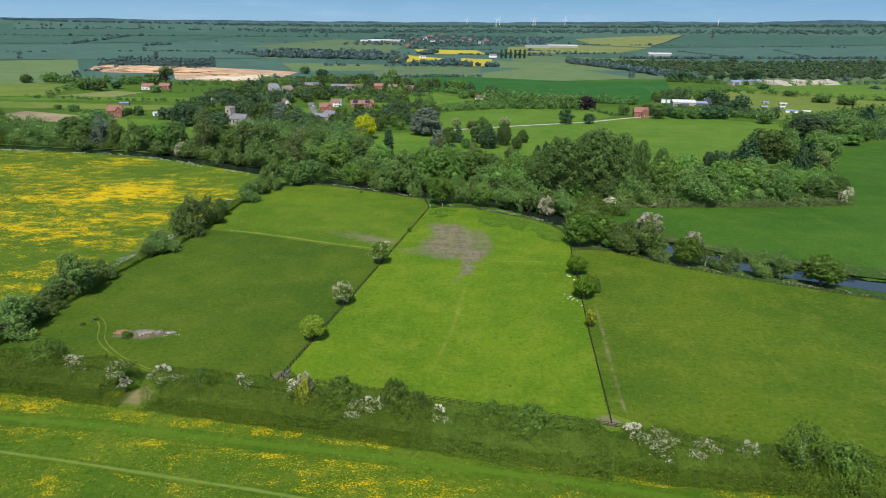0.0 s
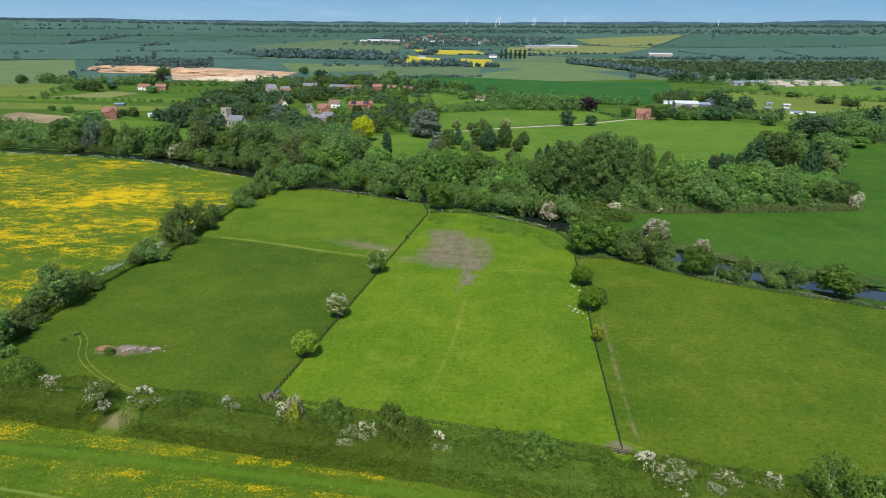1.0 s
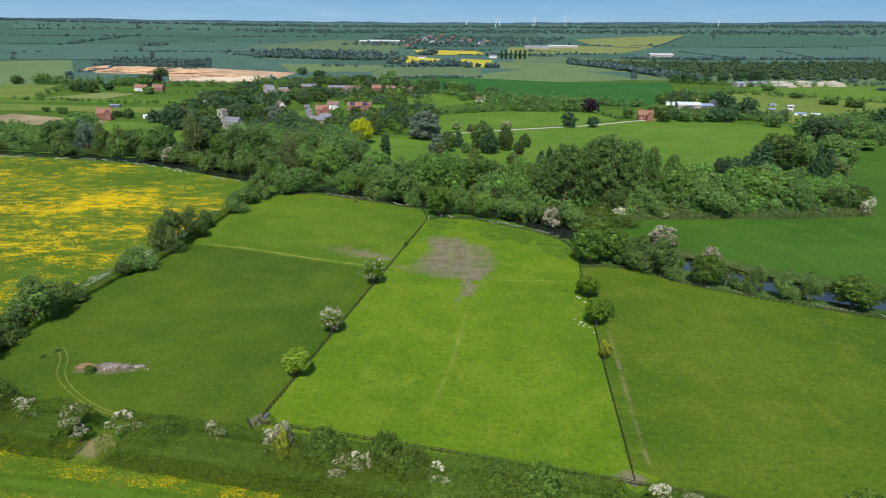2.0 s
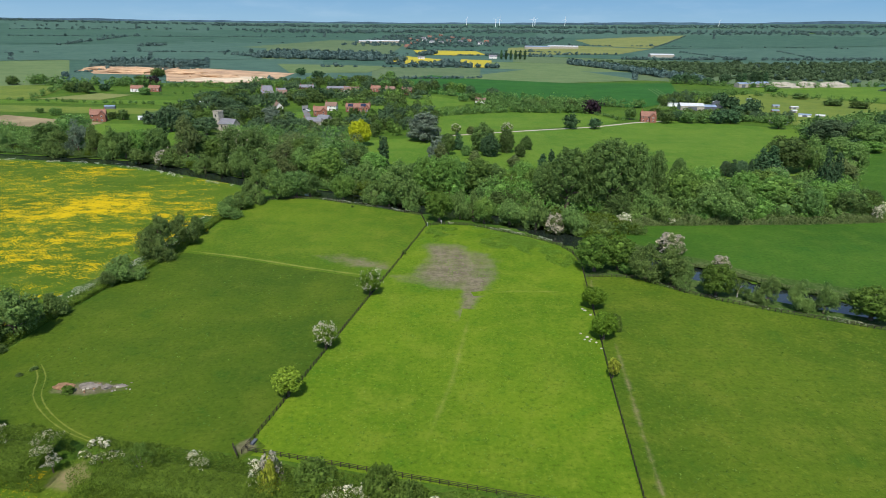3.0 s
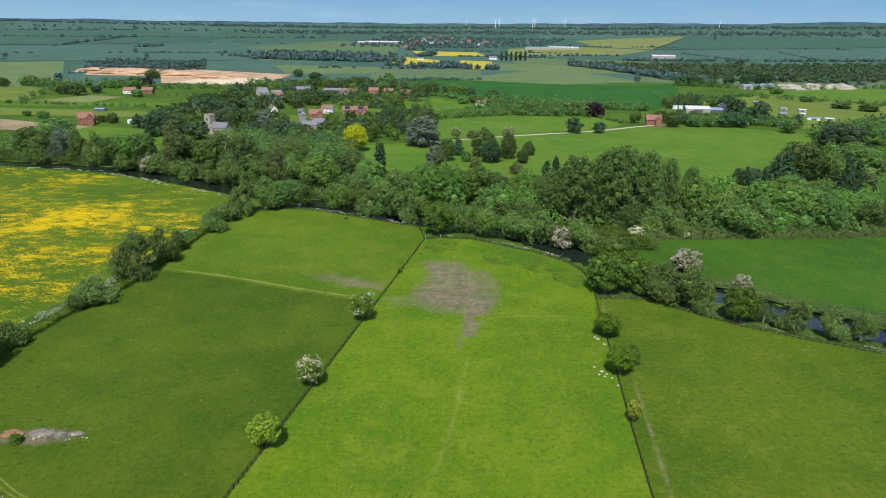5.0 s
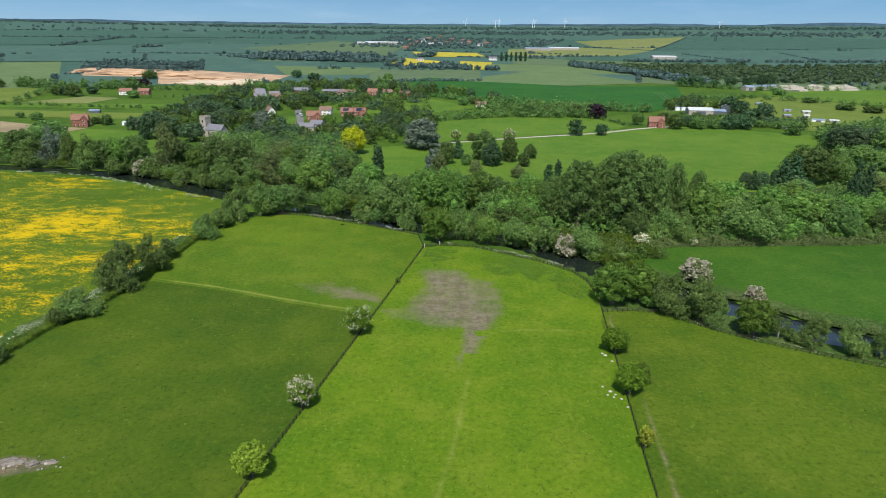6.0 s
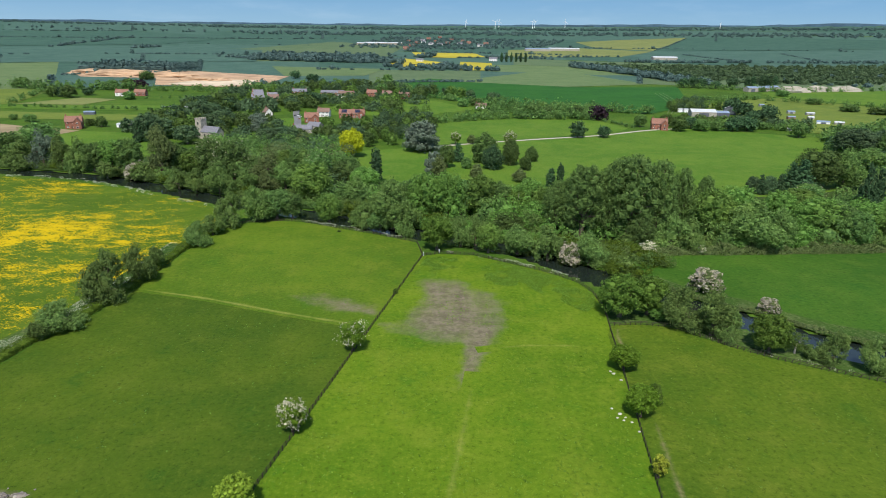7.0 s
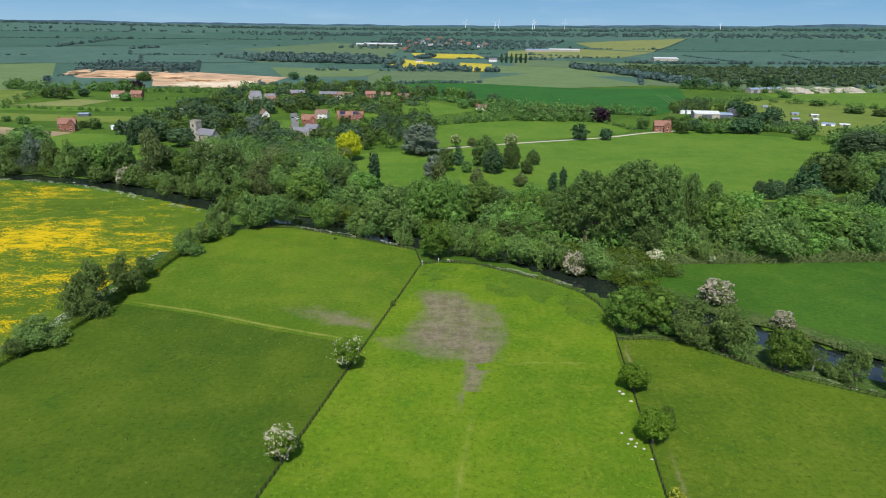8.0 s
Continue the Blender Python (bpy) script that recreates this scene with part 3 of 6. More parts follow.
def wood(name, places, material, label, size=1.6, per=45, kind="stuff", category="woodland"):
    """Far trees of a hedgerow or wood, joined: each (x, y, height, half-width) a lumpy dome of leaf sprays."""
    VS, FS, at = [], [], 0
    for x, y, h, w in places:
        if per >= 100:
            lumps = [(0, 0, h * 0.48, w * 0.75, h * 0.42)]
            for k in range(14):
                a, f, r = k * 2.4 + x, (k + 0.5) / 14, w * rng.uniform(0.26, 0.42)
                ww = (w - r) * math.sqrt(max(0.05, 1 - (1.7 * f - 0.75) ** 2))
                lumps.append((ww * math.cos(a), ww * math.sin(a), h * (0.12 + 0.74 * f), r, r * 0.9))
            P, D = crown_points(lumps, per)
            P = P + (x, y, ground_z(x, y))
        else:
            D = sphere_points(per)
            D[:, 2] = np.abs(D[:, 2]) * 1.25 - 0.25
            lump = 1 + 0.22 * np.sin(D[:, 0] * 4 + x) * np.cos(D[:, 1] * 4 + y)
            P = np.stack([D[:, 0] * w * lump, D[:, 1] * w * lump, h * 0.45 + D[:, 2] * h * 0.55 * lump], 1) + (x, y, ground_z(x, y))
        V, F = leaf_quads(P, D, size * min(1.6, max(0.5, w / 5)), 0.45)
        VS.append(V)
        FS += (F + at).tolist()
        at += len(V)
        cv, cf = core_mesh([(x, y, ground_z(x, y) + h * 0.45, w, h * 0.5)], 0.44 if per >= 100 else 0.8)
        VS.append(cv)
        FS += [[at + i for i in dict.fromkeys(f)] for f in cf]
        at += len(cv)
    me = bpy.data.meshes.new(name)
    me.from_pydata(np.concatenate(VS).tolist(), [], FS)
    me.materials.append(M[material])
    return tagged(new(name, me), label, category, "", kind)


def field(name, pts, material, label, lift=0.06, category="field", step=120.0):
    """A field laid on the ground, draped where the land rises."""
    bm = bmesh.new()
    bm.faces.new([bm.verts.new((x, y, 0)) for x, y in pts])
    if max(math.hypot(*q) for q in pts) > 850:
        bmesh.ops.triangulate(bm, faces=bm.faces[:])
        for _ in range(5):
            far = [e for e in bm.edges if e.calc_length() > step]
            if not far:
                break
            bmesh.ops.subdivide_edges(bm, edges=far, cuts=1)
            bmesh.ops.triangulate(bm, faces=[f for f in bm.faces if len(f.verts) > 3])
    for v in bm.verts:
        v.co.z = ground_z(v.co.x, v.co.y) + lift
    bmesh.ops.recalc_face_normals(bm, faces=bm.faces[:])
    if sum(f.normal.z for f in bm.faces) < 0:
        bmesh.ops.reverse_faces(bm, faces=bm.faces[:])
    return tagged(part(name, bm, material, None), label, category, "", "structure")


def worn_patch(name, pts, material, label, lift, category="ground"):
    """Bare or trodden ground: an uneven outline whose wear fades to the turf at its edge."""
    c = sum((Vector(q) for q in pts), Vector((0, 0))) / len(pts)
    rim = []
    for a, b in zip(pts, pts[1:] + pts[:1]):
        for k in range(6):
            rim.append(Vector(a).lerp(Vector(b), k / 6))
    rings = (0.0, 0.35, 0.7, 0.85, 1.0, 1.15, 1.4)
    wear = (0.75, 0.72, 0.65, 0.5, 0.3, 0.1, -0.6)
    bm = bmesh.new()
    layer = bm.verts.layers.float.new("wear")
    rows = []
    for s, wv in zip(rings[1:], wear[1:]):
        row = []
        for q in rim:
            v = bm.verts.new((*(c + (q - c) * s), lift))
            v[layer] = wv
            row.append(v)
        rows.append(row)
    mid = bm.verts.new((*c, lift))
    mid[layer] = wear[0]
    n = len(rim)
    for k in range(n):
        bm.faces.new((mid, rows[0][k], rows[0][(k + 1) % n]))
        for r0, r1 in zip(rows, rows[1:]):
            bm.faces.new((r0[k], r1[k], r1[(k + 1) % n], r0[(k + 1) % n]))
    bmesh.ops.recalc_face_normals(bm, faces=bm.faces[:])
    if sum(f.normal.z for f in bm.faces) < 0:
        bmesh.ops.reverse_faces(bm, faces=bm.faces[:])
    return tagged(part(name, bm, material, None), label, category, "", "structure")


def gap_to(poly, x, y):
    """Metres from (x, y) to the outline, positive inside."""
    inside, near = False, 1e9
    for (x0, y0), (x1, y1) in zip(poly, poly[1:] + poly[:1]):
        if (y0 > y) != (y1 > y) and x < x0 + (y - y0) * (x1 - x0) / (y1 - y0):
            inside = not inside
        t = ((x - x0) * (x1 - x0) + (y - y0) * (y1 - y0)) / ((x1 - x0) ** 2 + (y1 - y0) ** 2)
        t = min(1.0, max(0.0, t))
        near = min(near, math.hypot(x - x0 - t * (x1 - x0), y - y0 - t * (y1 - y0)))
    return near if inside else -near


def worn_sheet(name, x0, x1, y0, y1, step, shapes, material, label, lift, within, category="ground"):
    """Ground worn bare in several joined shapes: (outline, how bare, metres over which it fades)."""
    nx, ny = int((x1 - x0) / step), int((y1 - y0) / step)
    verts, wear = [], []
    for j in range(ny + 1):
        for i in range(nx + 1):
            x, y = x0 + i * step, y0 + j * step
            verts.append((x, y, lift))
            best = -0.6
            for poly, bare, fade in shapes:
                d = gap_to(poly, x, y) + 1.6 * noise.noise((0.25 * x, 0.25 * y, 1.0))
                best = max(best, bare + min(0.0, d) / fade + min(0.12, max(0.0, d) * 0.03))
            if min(i, j, nx - i, ny - j) == 0:
                best = -0.6
            wear.append(best)
    faces = [(j * (nx + 1) + i, j * (nx + 1) + i + 1, (j + 1) * (nx + 1) + i + 1, (j + 1) * (nx + 1) + i) for j in range(ny) for i in range(nx)]
    faces = [f for f in faces if all(gap_to(within, verts[k][0], verts[k][1]) > 0.15 for k in f)]
    me = bpy.data.meshes.new(name)
    me.from_pydata(verts, [], faces)
    me.attributes.new("wear", "FLOAT", "POINT").data.foreach_set("value", wear)
    me.materials.append(M[material])
    return tagged(new(name, me), label, category, "", "structure")


def worn_line(name, pts, width, material, label, lift, strength=0.7, category="path"):
    """A trodden line or wheel mark, strongest along its middle."""
    bm = bmesh.new()
    layer = bm.verts.layers.float.new("wear")
    rows = []
    P = [Vector(q) for q in pts]
    for k, q in enumerate(P):
        d = (P[min(k + 1, len(P) - 1)] - P[max(k - 1, 0)]).normalized()
        nrm = Vector((-d.y, d.x))
        row = []
        for o, wv in ((-1, -0.6), (-0.45, 0.1), (0, strength), (0.45, 0.1), (1, -0.6)):
            v = bm.verts.new((*(q + nrm * o * width), lift))
            v[layer] = wv if 0 < k < len(P) - 1 else wv - 0.35
            row.append(v)
        rows.append(row)
    for r0, r1 in zip(rows, rows[1:]):
        for k in range(4):
            bm.faces.new((r0[k + 1], r0[k], r1[k], r1[k + 1]))
    bmesh.ops.recalc_face_normals(bm, faces=bm.faces[:])
    if sum(f.normal.z for f in bm.faces) < 0:
        bmesh.ops.reverse_faces(bm, faces=bm.faces[:])
    return tagged(part(name, bm, material, None), label, category, "", "structure")


def ribbon(name, pts, width, material, label, lift, category, kind="structure"):
    bm = bmesh.new()
    rows = []
    P = [Vector(q) for q in pts]
    for k, q in enumerate(P):
        d = (P[min(k + 1, len(P) - 1)] - P[max(k - 1, 0)]).normalized()
        nrm = Vector((-d.y, d.x)) * width / 2
        rows.append([bm.verts.new((c.x, c.y, ground_z(c.x, c.y) + lift)) for c in (q - nrm, q + nrm)])
    for a, b in zip(rows, rows[1:]):
        bm.faces.new((a[0], b[0], b[1], a[1]))
    bmesh.ops.recalc_face_normals(bm, faces=bm.faces[:])
    if sum(f.normal.z for f in bm.faces) < 0:
        bmesh.ops.reverse_faces(bm, faces=bm.faces[:])
    return tagged(part(name, bm, material, None), label, category, "", kind)


def curve_through(pts, step):
    """A smooth line through the points, one every step metres or so."""
    P = [Vector(q) for q in pts]
    P = [P[0] * 2 - P[1]] + P + [P[-1] * 2 - P[-2]]
    out = []
    for a, b, c, d in zip(P, P[1:], P[2:], P[3:]):
        n = max(1, int((c - b).length / step))
        for k in range(n):
            t = k / n
            out.append(tuple(0.5 * (2 * b + (c - a) * t + (2 * a - 5 * b + 4 * c - d) * t * t + (3 * b - a - 3 * c + d) * t ** 3)))
    return out + [tuple(P[-2])]


# ---------------------------------------------------------------- the ground
RIVER = curve_through([(-620, 500), (-420, 470), (-300, 448), (-209, 431), (-158, 408), (-115, 383), (-68, 360), (-30, 341), (0, 325), (30, 311), (52, 289), (68, 270), (86, 253), (99, 243.5), (107, 234), (119, 226), (142, 213), (210, 190), (330, 165), (600, 120)], 6)
RX = np.array(RIVER)


def bed(x, y):
    """How far the ground dips at the river."""
    d = math.sqrt(((RX - (x, y)) ** 2).sum(1).min())
    k = min(1.0, max(0.0, (d - 5.0) / 4.0))
    return -1.6 * (1 - k * k * (3 - 2 * k))


def spread(near0, near1, fine, far, grow=1.35):
    out = [near0 + fine * k for k in range(int((near1 - near0) / fine) + 1)]
    s, v = fine, near1
    while v < far:
        s = min(s * grow, 190)
        v += s
        out.append(v)
    s, v = fine, near0
    while v > -far:
        s = min(s * grow, 190)
        v -= s
        out.insert(0, v)
    return out


def build_ground():
    xs, ys = spread(-320, 320, 4.0, 4950), spread(140, 480, 4.0, 4950)
    verts, index = [], {}
    for j, y in enumerate(ys):
        for i, x in enumerate(xs):
            if math.hypot(x, y) < 5000:
                near = abs(x) < 700 and 90 < y < 560
                index[i, j] = len(verts)
                verts.append((x, y, ground_z(x, y) + (bed(x, y) if near else 0.0)))
    faces = []
    for j in range(len(ys) - 1):
        for i in range(len(xs) - 1):
            f = [index.get(k) for k in ((i, j), (i + 1, j), (i + 1, j + 1), (i, j + 1))]
            if None not in f:
                faces.append(f)
    me = bpy.data.meshes.new("ground")
    me.from_pydata(verts, [], faces)
    me.materials.append(M["pasture"])
    return tagged(new("ground", me), "wide green pasture land of a shallow river valley", "ground", "", "structure")


build_ground()
ribbon("water", RIVER, 20, "water", "slow dark river reflecting the sky", -0.75, "river")

# clear blue sky low over the horizon, beyond the hills
skym = bpy.data.materials.new("low_sky")
skym.use_nodes = True
sn, sl = skym.node_tree.nodes, skym.node_tree.links
sn.remove(sn["Principled BSDF"])
glow = sn.new("ShaderNodeEmission")
split = sn.new("ShaderNodeSeparateXYZ")
sl.new(place_of(sn), split.inputs[0])
wisp = ramp(sn, sl, tex(sn, sl, "noise", 0.0016, place_of(sn), 5, 0.6, (1, 1, 5)), 0.45, 0.8, 0, 0.10)
tone = mix(sn, sl, ramp(sn, sl, split.outputs[2], 80, 330), (0.235, 0.395, 0.54), (0.165, 0.330, 0.52))
sl.new(mix(sn, sl, wisp, tone, (0.62, 0.72, 0.80)), glow.inputs[0])
sl.new(glow.outputs[0], sn["Material Output"].inputs["Surface"])
M["low_sky"] = skym
bm = bmesh.new()
row0, row1 = [], []
for k in range(121):
    a = k * math.tau / 120
    for row, z in ((row0, 40), (row1, 700)):
        row.append(bm.verts.new((4935 * math.cos(a), 4935 * math.sin(a), z)))
for k in range(120):
    bm.faces.new((row0[k + 1], row0[k], row1[k], row1[k + 1]))
tagged(part("backdrop_sky", bm, "low_sky", None), "clear pale blue sky above the horizon", "sky", "", "structure")

# far hills that close the view, haze painted on as a blue colour
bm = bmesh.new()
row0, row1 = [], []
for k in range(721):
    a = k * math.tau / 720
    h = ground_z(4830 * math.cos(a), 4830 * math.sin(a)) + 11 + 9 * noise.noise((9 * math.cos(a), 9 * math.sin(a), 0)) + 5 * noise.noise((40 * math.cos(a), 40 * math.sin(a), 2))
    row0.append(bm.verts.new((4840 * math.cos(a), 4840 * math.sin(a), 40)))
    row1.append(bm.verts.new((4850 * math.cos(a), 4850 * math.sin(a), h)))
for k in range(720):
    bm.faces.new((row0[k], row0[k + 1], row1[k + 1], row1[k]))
tagged(part("backdrop", bm, "hazed_hill", None), "wooded hills along the horizon, coloured blue for haze", "hills", "", "structure")

# ---------------------------------------------------------------- fields
LEFT_FENCE = [(-41, 138.5), (-30.8, 187), (-15.3, 262), (-7.5, 300.5)]
RIGHT_FENCE = [(38.4, 122.3), (43.1, 169.3), (45.7, 192.3), (51, 240.3)]
RIVER_FENCE_L = [(-94, 336), (-87.3, 341.7), (-75.7, 345), (-65.6, 344.6), (-54.7, 340), (-43.9, 334.2), (-31.2, 328.6), (-18.8, 321.8), (-10.5, 317.2), (-7.5, 300.5)]
RIVER_FENCE_M = [(-7.5, 300.5), (-1.2, 303.5), (12.5, 302.4), (26.8, 293), (36.3, 286.6), (42.8, 281), (48.1, 275.2), (51.5, 266.5), (52.5, 254), (51, 240.3)]
RIVER_FENCE_R = [(51, 240.3), (60.9, 241.6), (69.5, 240.2), (76, 233.8), (82.5, 228), (91, 221.8), (103, 215), (121, 206.5), (150, 193.5), (200, 172)]
LEFT_HEDGE = [(-126, 130), (-120, 156), (-118, 175), (-115.3, 204), (-111.5, 226), (-106, 242), (-102.5, 262), (-101.5, 288), (-100, 311), (-94, 336)]


def front(x):
    """The line of the post-and-rail fence behind the front hedge."""
    return 130.2 - 0.236 * x - 0.0002 * x * x


PADDOCK_MID = LEFT_FENCE + RIVER_FENCE_M[1:] + RIGHT_FENCE[-2::-1] + [(0, 130)]
PADDOCK_FAR = [(-102.3, 263)] + LEFT_HEDGE[-3:] + RIVER_FENCE_L[1:] + [(-20.3, 238), (-29, 240), (-50, 246.6), (-75.5, 256)]
field("field_paddock_dark", LEFT_HEDGE[1:] + RIVER_FENCE_L[1:] + LEFT_FENCE[-2::-1] + [(-113, 146)], "pad_left", "dark green grazed paddock turf", 0.05)
field("field_paddock_bright", PADDOCK_MID, "pad_mid", "bright green paddock with paler tussocks", 0.05)
field("field_paddock_olive", RIGHT_FENCE + RIVER_FENCE_R[1:] + [(230, 90), (100, 107)], "pad_right", "broad olive green paddock with scattered dark tufts", 0.05)
field("field_paddock_far", PADDOCK_FAR, "pad_left_far", "paler trodden end of the paddock", 0.062)
field("field_buttercup", [(-800, 480), (-420, 455), (-300, 434), (-209, 417), (-158, 396), (-120, 376), (-103, 352), (-102, 286), (-106, 250), (-113, 227), (-118, 201), (-121, 176), (-125, 154), (-150, 90), (-800, 60)], "butter_far", "meadow thick with yellow buttercups", 0.05)
field("field_foreground", [(-400, 60), (400, 20), (400, 40), (57, 104), (14, 112), (-27, 121), (-70, 131), (-120, 139), (-400, 170)], "butter_near", "rough meadow with yellow buttercups", 0.08)
field("field_river_meadow", [(62, 297), (70, 281), (84, 268), (100, 256), (116, 241), (130, 234), (150, 221), (215, 199), (335, 176), (620, 135), (620, 560), (366, 530), (338, 513), (305, 490), (254, 410), (227, 356), (213, 317), (175, 312.5), (136, 309), (91, 305.5), (70, 302)], "meadow", "deep green riverside meadow", 0.05)
field("field_bank", [(60, 292), (72, 277), (82, 265.5), (92, 255.5), (100, 251), (106, 246), (114, 237), (124, 230), (151, 217), (216, 195), (217, 204), (154, 229), (129, 240.5), (120, 244.5), (111, 252.5), (100.5, 263), (88, 270), (79, 281.6), (66, 290)], "reed", "rank grass and reeds along the river bank", 0.09)
# dark grass colour here stands for rank growth and for shadow on the bank
field("field_bank_near", [(51.5, 242), (61, 243.5), (70.5, 242), (77, 235.5), (83.5, 230), (92, 223.5), (104, 217), (122, 208.5), (151, 195.5), (201, 174), (204, 181), (153, 201), (126, 213.5), (110, 222), (100, 231), (90, 240), (79, 249), (70, 259), (58, 268)], "reed", "rank grass bank by the river, dark colour partly for shadow", 0.07)
field("field_park", [(-62, 525), (-60, 480), (-40, 428), (60, 414), (110, 392), (200, 394), (228, 428), (345, 590), (330, 622), (268, 652), (225, 674), (200, 658), (160, 640), (80, 592), (0, 552)], "park", "mown parkland grass", 0.05)
field("field_park_upper", [(-6, 556), (80, 596), (160, 644), (172, 662), (156, 713), (130, 736), (67, 719), (-6, 676)], "park", "mown parkland grass beyond the drive", 0.05)
# undergrowth below the riverside trees, their shade painted in as dark turf
field("field_wood_floor", [(-420, 478), (-300, 456), (-209, 439), (-158, 416), (-115, 391), (-68, 368), (-30, 349), (0, 333), (38, 313), (58, 297), (76, 306), (160, 314), (206, 317), (224, 356), (250, 412), (262, 440), (190, 405), (70, 410), (-36, 424), (-64, 500), (-85, 545), (-150, 545), (-200, 490), (-262, 480), (-420, 520)], "floor_shade", "rank undergrowth of the wood, tree shade in its dark colour", 0.066)
ribbon("drive", curve_through([(-12, 546), (30, 568), (80, 592), (134, 616), (184, 650), (215, 664)], 12), 4.2, "gravel", "pale gravel drive across the park", 0.12, "drive")
# worn ground
worn_sheet("ground_mud", -24, 30, 201, 284, 1.0, (
    ([(-6.6, 274), (4, 275), (10, 267), (17, 262), (18.6, 244.5), (14, 227.5), (4, 229), (-3, 230), (-9.5, 240), (-7.5, 251), (-3, 259)], 0.60, 8.0),
    ([(8, 240), (16, 240), (14, 227), (10.8, 222.5), (7.2, 205), (6, 205), (7.2, 226)], 0.74, 4.5),
    ([(-5, 272), (6, 272), (12, 256), (14, 234), (2, 233), (-7, 241), (-3, 257)], 0.74, 6.0),
    ([(-19.5, 239), (-8, 243), (0, 236), (0, 229), (-13.9, 234)], 0.42, 7.0),
    ([(10, 264), (23, 261), (23, 242), (15, 240)], 0.18, 11.0)), "mud_mid", "bare trampled mud in the bright paddock", 0.09, PADDOCK_MID)
worn_sheet("ground_mud", -58, -15, 240, 268, 1.0, (
    ([(-50, 260), (-39, 261), (-22, 253), (-20, 246), (-37, 249)], 0.40, 9.0),
    ([(-40, 258), (-27, 253), (-21, 247.5), (-33, 250)], 0.64, 6.0)), "mud_far", "thinly worn muddy turf by the fence", 0.085, PADDOCK_FAR)
worn_line("path_trodden", curve_through([(-101, 263), (-75.5, 256), (-50, 246.6), (-29, 240), (-21, 238)], 8), 2.2, "track_far", "faint trodden line through the grass", 0.099, 0.6)
worn_line("path_trodden", curve_through([(10, 224), (24, 227), (47, 227)], 8), 1.8, "track_mid", "faint trodden line through the grass", 0.105, 0.45)
worn_line("path_trodden", curve_through([(9, 212), (6, 190), (2, 165), (-4, 140)], 8), 2.5, "track_mid", "faint trodden line through the grass", 0.111, 0.35)
worn_line("path_trodden", curve_through([(42.5, 124), (45, 150), (47.5, 172), (49.5, 192)], 4), 3.4, "mud_right", "worn earth path beside the fence", 0.117, 0.55)
worn_line("path_trodden", curve_through([(49.5, 214), (51.5, 228), (53, 238), (60, 240)], 4), 2.8, "mud_right", "worn earth in the paddock corner", 0.123, 0.6)
worn_line("path_trodden", curve_through([(50, 118), (75, 121), (110, 118)], 10), 4.0, "mud_right", "pale worn band across the turf", 0.129, 0.22)
worn_patch("ground_mud", [(-44, 141), (-41, 144), (-38, 141), (-41, 137)], "mud_left", "bare earth at the fence end", 0.135)
worn_patch("ground_mud", [(34, 124), (38, 126), (42, 123), (38, 120)], "mud_mid", "bare earth at the fence end", 0.141)
for off in (0.0, 2.0):
    worn_line("path_wheel", curve_through([(-107 + off, 175), (-101 + off, 167.5), (-97 + off, 159), (-90 + off, 151.5), (-81 + off, 145), (-70 + off, 140)], 3), 0.7, "track_left", "curving pale wheel mark in the grass", 0.147 + 0.003 * off, 0.5)
worn_line("path_mown", curve_through([(-140, 127), (-99, 121), (-72, 118), (-46, 114), (-21, 110.5), (2, 106.5), (25, 102.5), (60, 95)], 10), 2.4, "mown_near", "smooth mown strip in the meadow", 0.153, 0.8)
worn_line("path_mown", curve_through([(-140, 116), (-91, 109), (-53, 102), (-36, 98.8), (10, 89)], 10), 1.2, "trod_near", "pale trodden strip in the meadow", 0.159, 0.9)
worn_patch("ground_gateway", [(-76, 132), (-72, 136), (-67, 131), (-70, 126), (-76, 127)], "mud_right", "worn earth in the gap of the hedge", 0.165)

# ---------------------------------------------------------------- sorts of trees
tree_kind("chestnut", "standard", 8.0, 3.5, 4550, 0.197, "leaf_lime", 2)
tree_kind("chestnut_flower", "standard", 8.0, 3.2, 4200, 0.19, "leaf_near", 2, (0.42, 0.17, "blossom_cream"))
tree_kind("chestnut_candle", "standard", 8.0, 3.2, 4200, 0.19, "leaf_near", 2, (0.09, 0.16, "blossom_cream"))
tree_kind("hawthorn_white", "open", 6.0, 3.2, 1400, 0.18, "leaf_willow", 4, (1.7, 0.16, "blossom"), lean=1.0)
tree_kind("may_bough", "bough", 6.5, 2.6, 900, 0.13, "leaf_hedge", 5, (1.5, 0.13, "blossom"), lean=0.8)
tree_kind("hawthorn_pink", "shrub", 6.0, 3.4, 2450, 0.213, "leaf_brown", 2, (0.8, 0.24, "blossom_pink"))
tree_kind("oak", "round", 17.0, 8.0, 6000, 0.29, "leaf_oak", 5)
tree_kind("maple", "round", 17.0, 8.0, 6000, 0.29, "leaf_bright", 5)
tree_kind("willow", "feather", 13.0, 8.0, 7000, 0.235, "leaf_willow", 5, lean=0.5, keep=0.6)
tree_kind("brown_willow", "feather", 17.0, 9.0, 7000, 0.25, "leaf_brown", 2, lean=0.5, keep=0.6)
tree_kind("silver", "feather", 17.0, 8.0, 6500, 0.25, "leaf_silver", 1, lean=0.5, keep=0.6)
tree_kind("dusk", "round", 15.0, 7.5, 4500, 0.31, "leaf_dusk", 4)
tree_kind("chestnut_pale", "round", 17.0, 8.0, 5500, 0.29, "leaf_oak", 2, (0.10, 0.17, "blossom_cream"))
tree_kind("lime_tree", "standard", 8.0, 3.9, 5200, 0.17, "leaf_near", 2)
tree_kind("sapling", "open", 5.5, 1.9, 2400, 0.13, "leaf_goldgreen", 1)
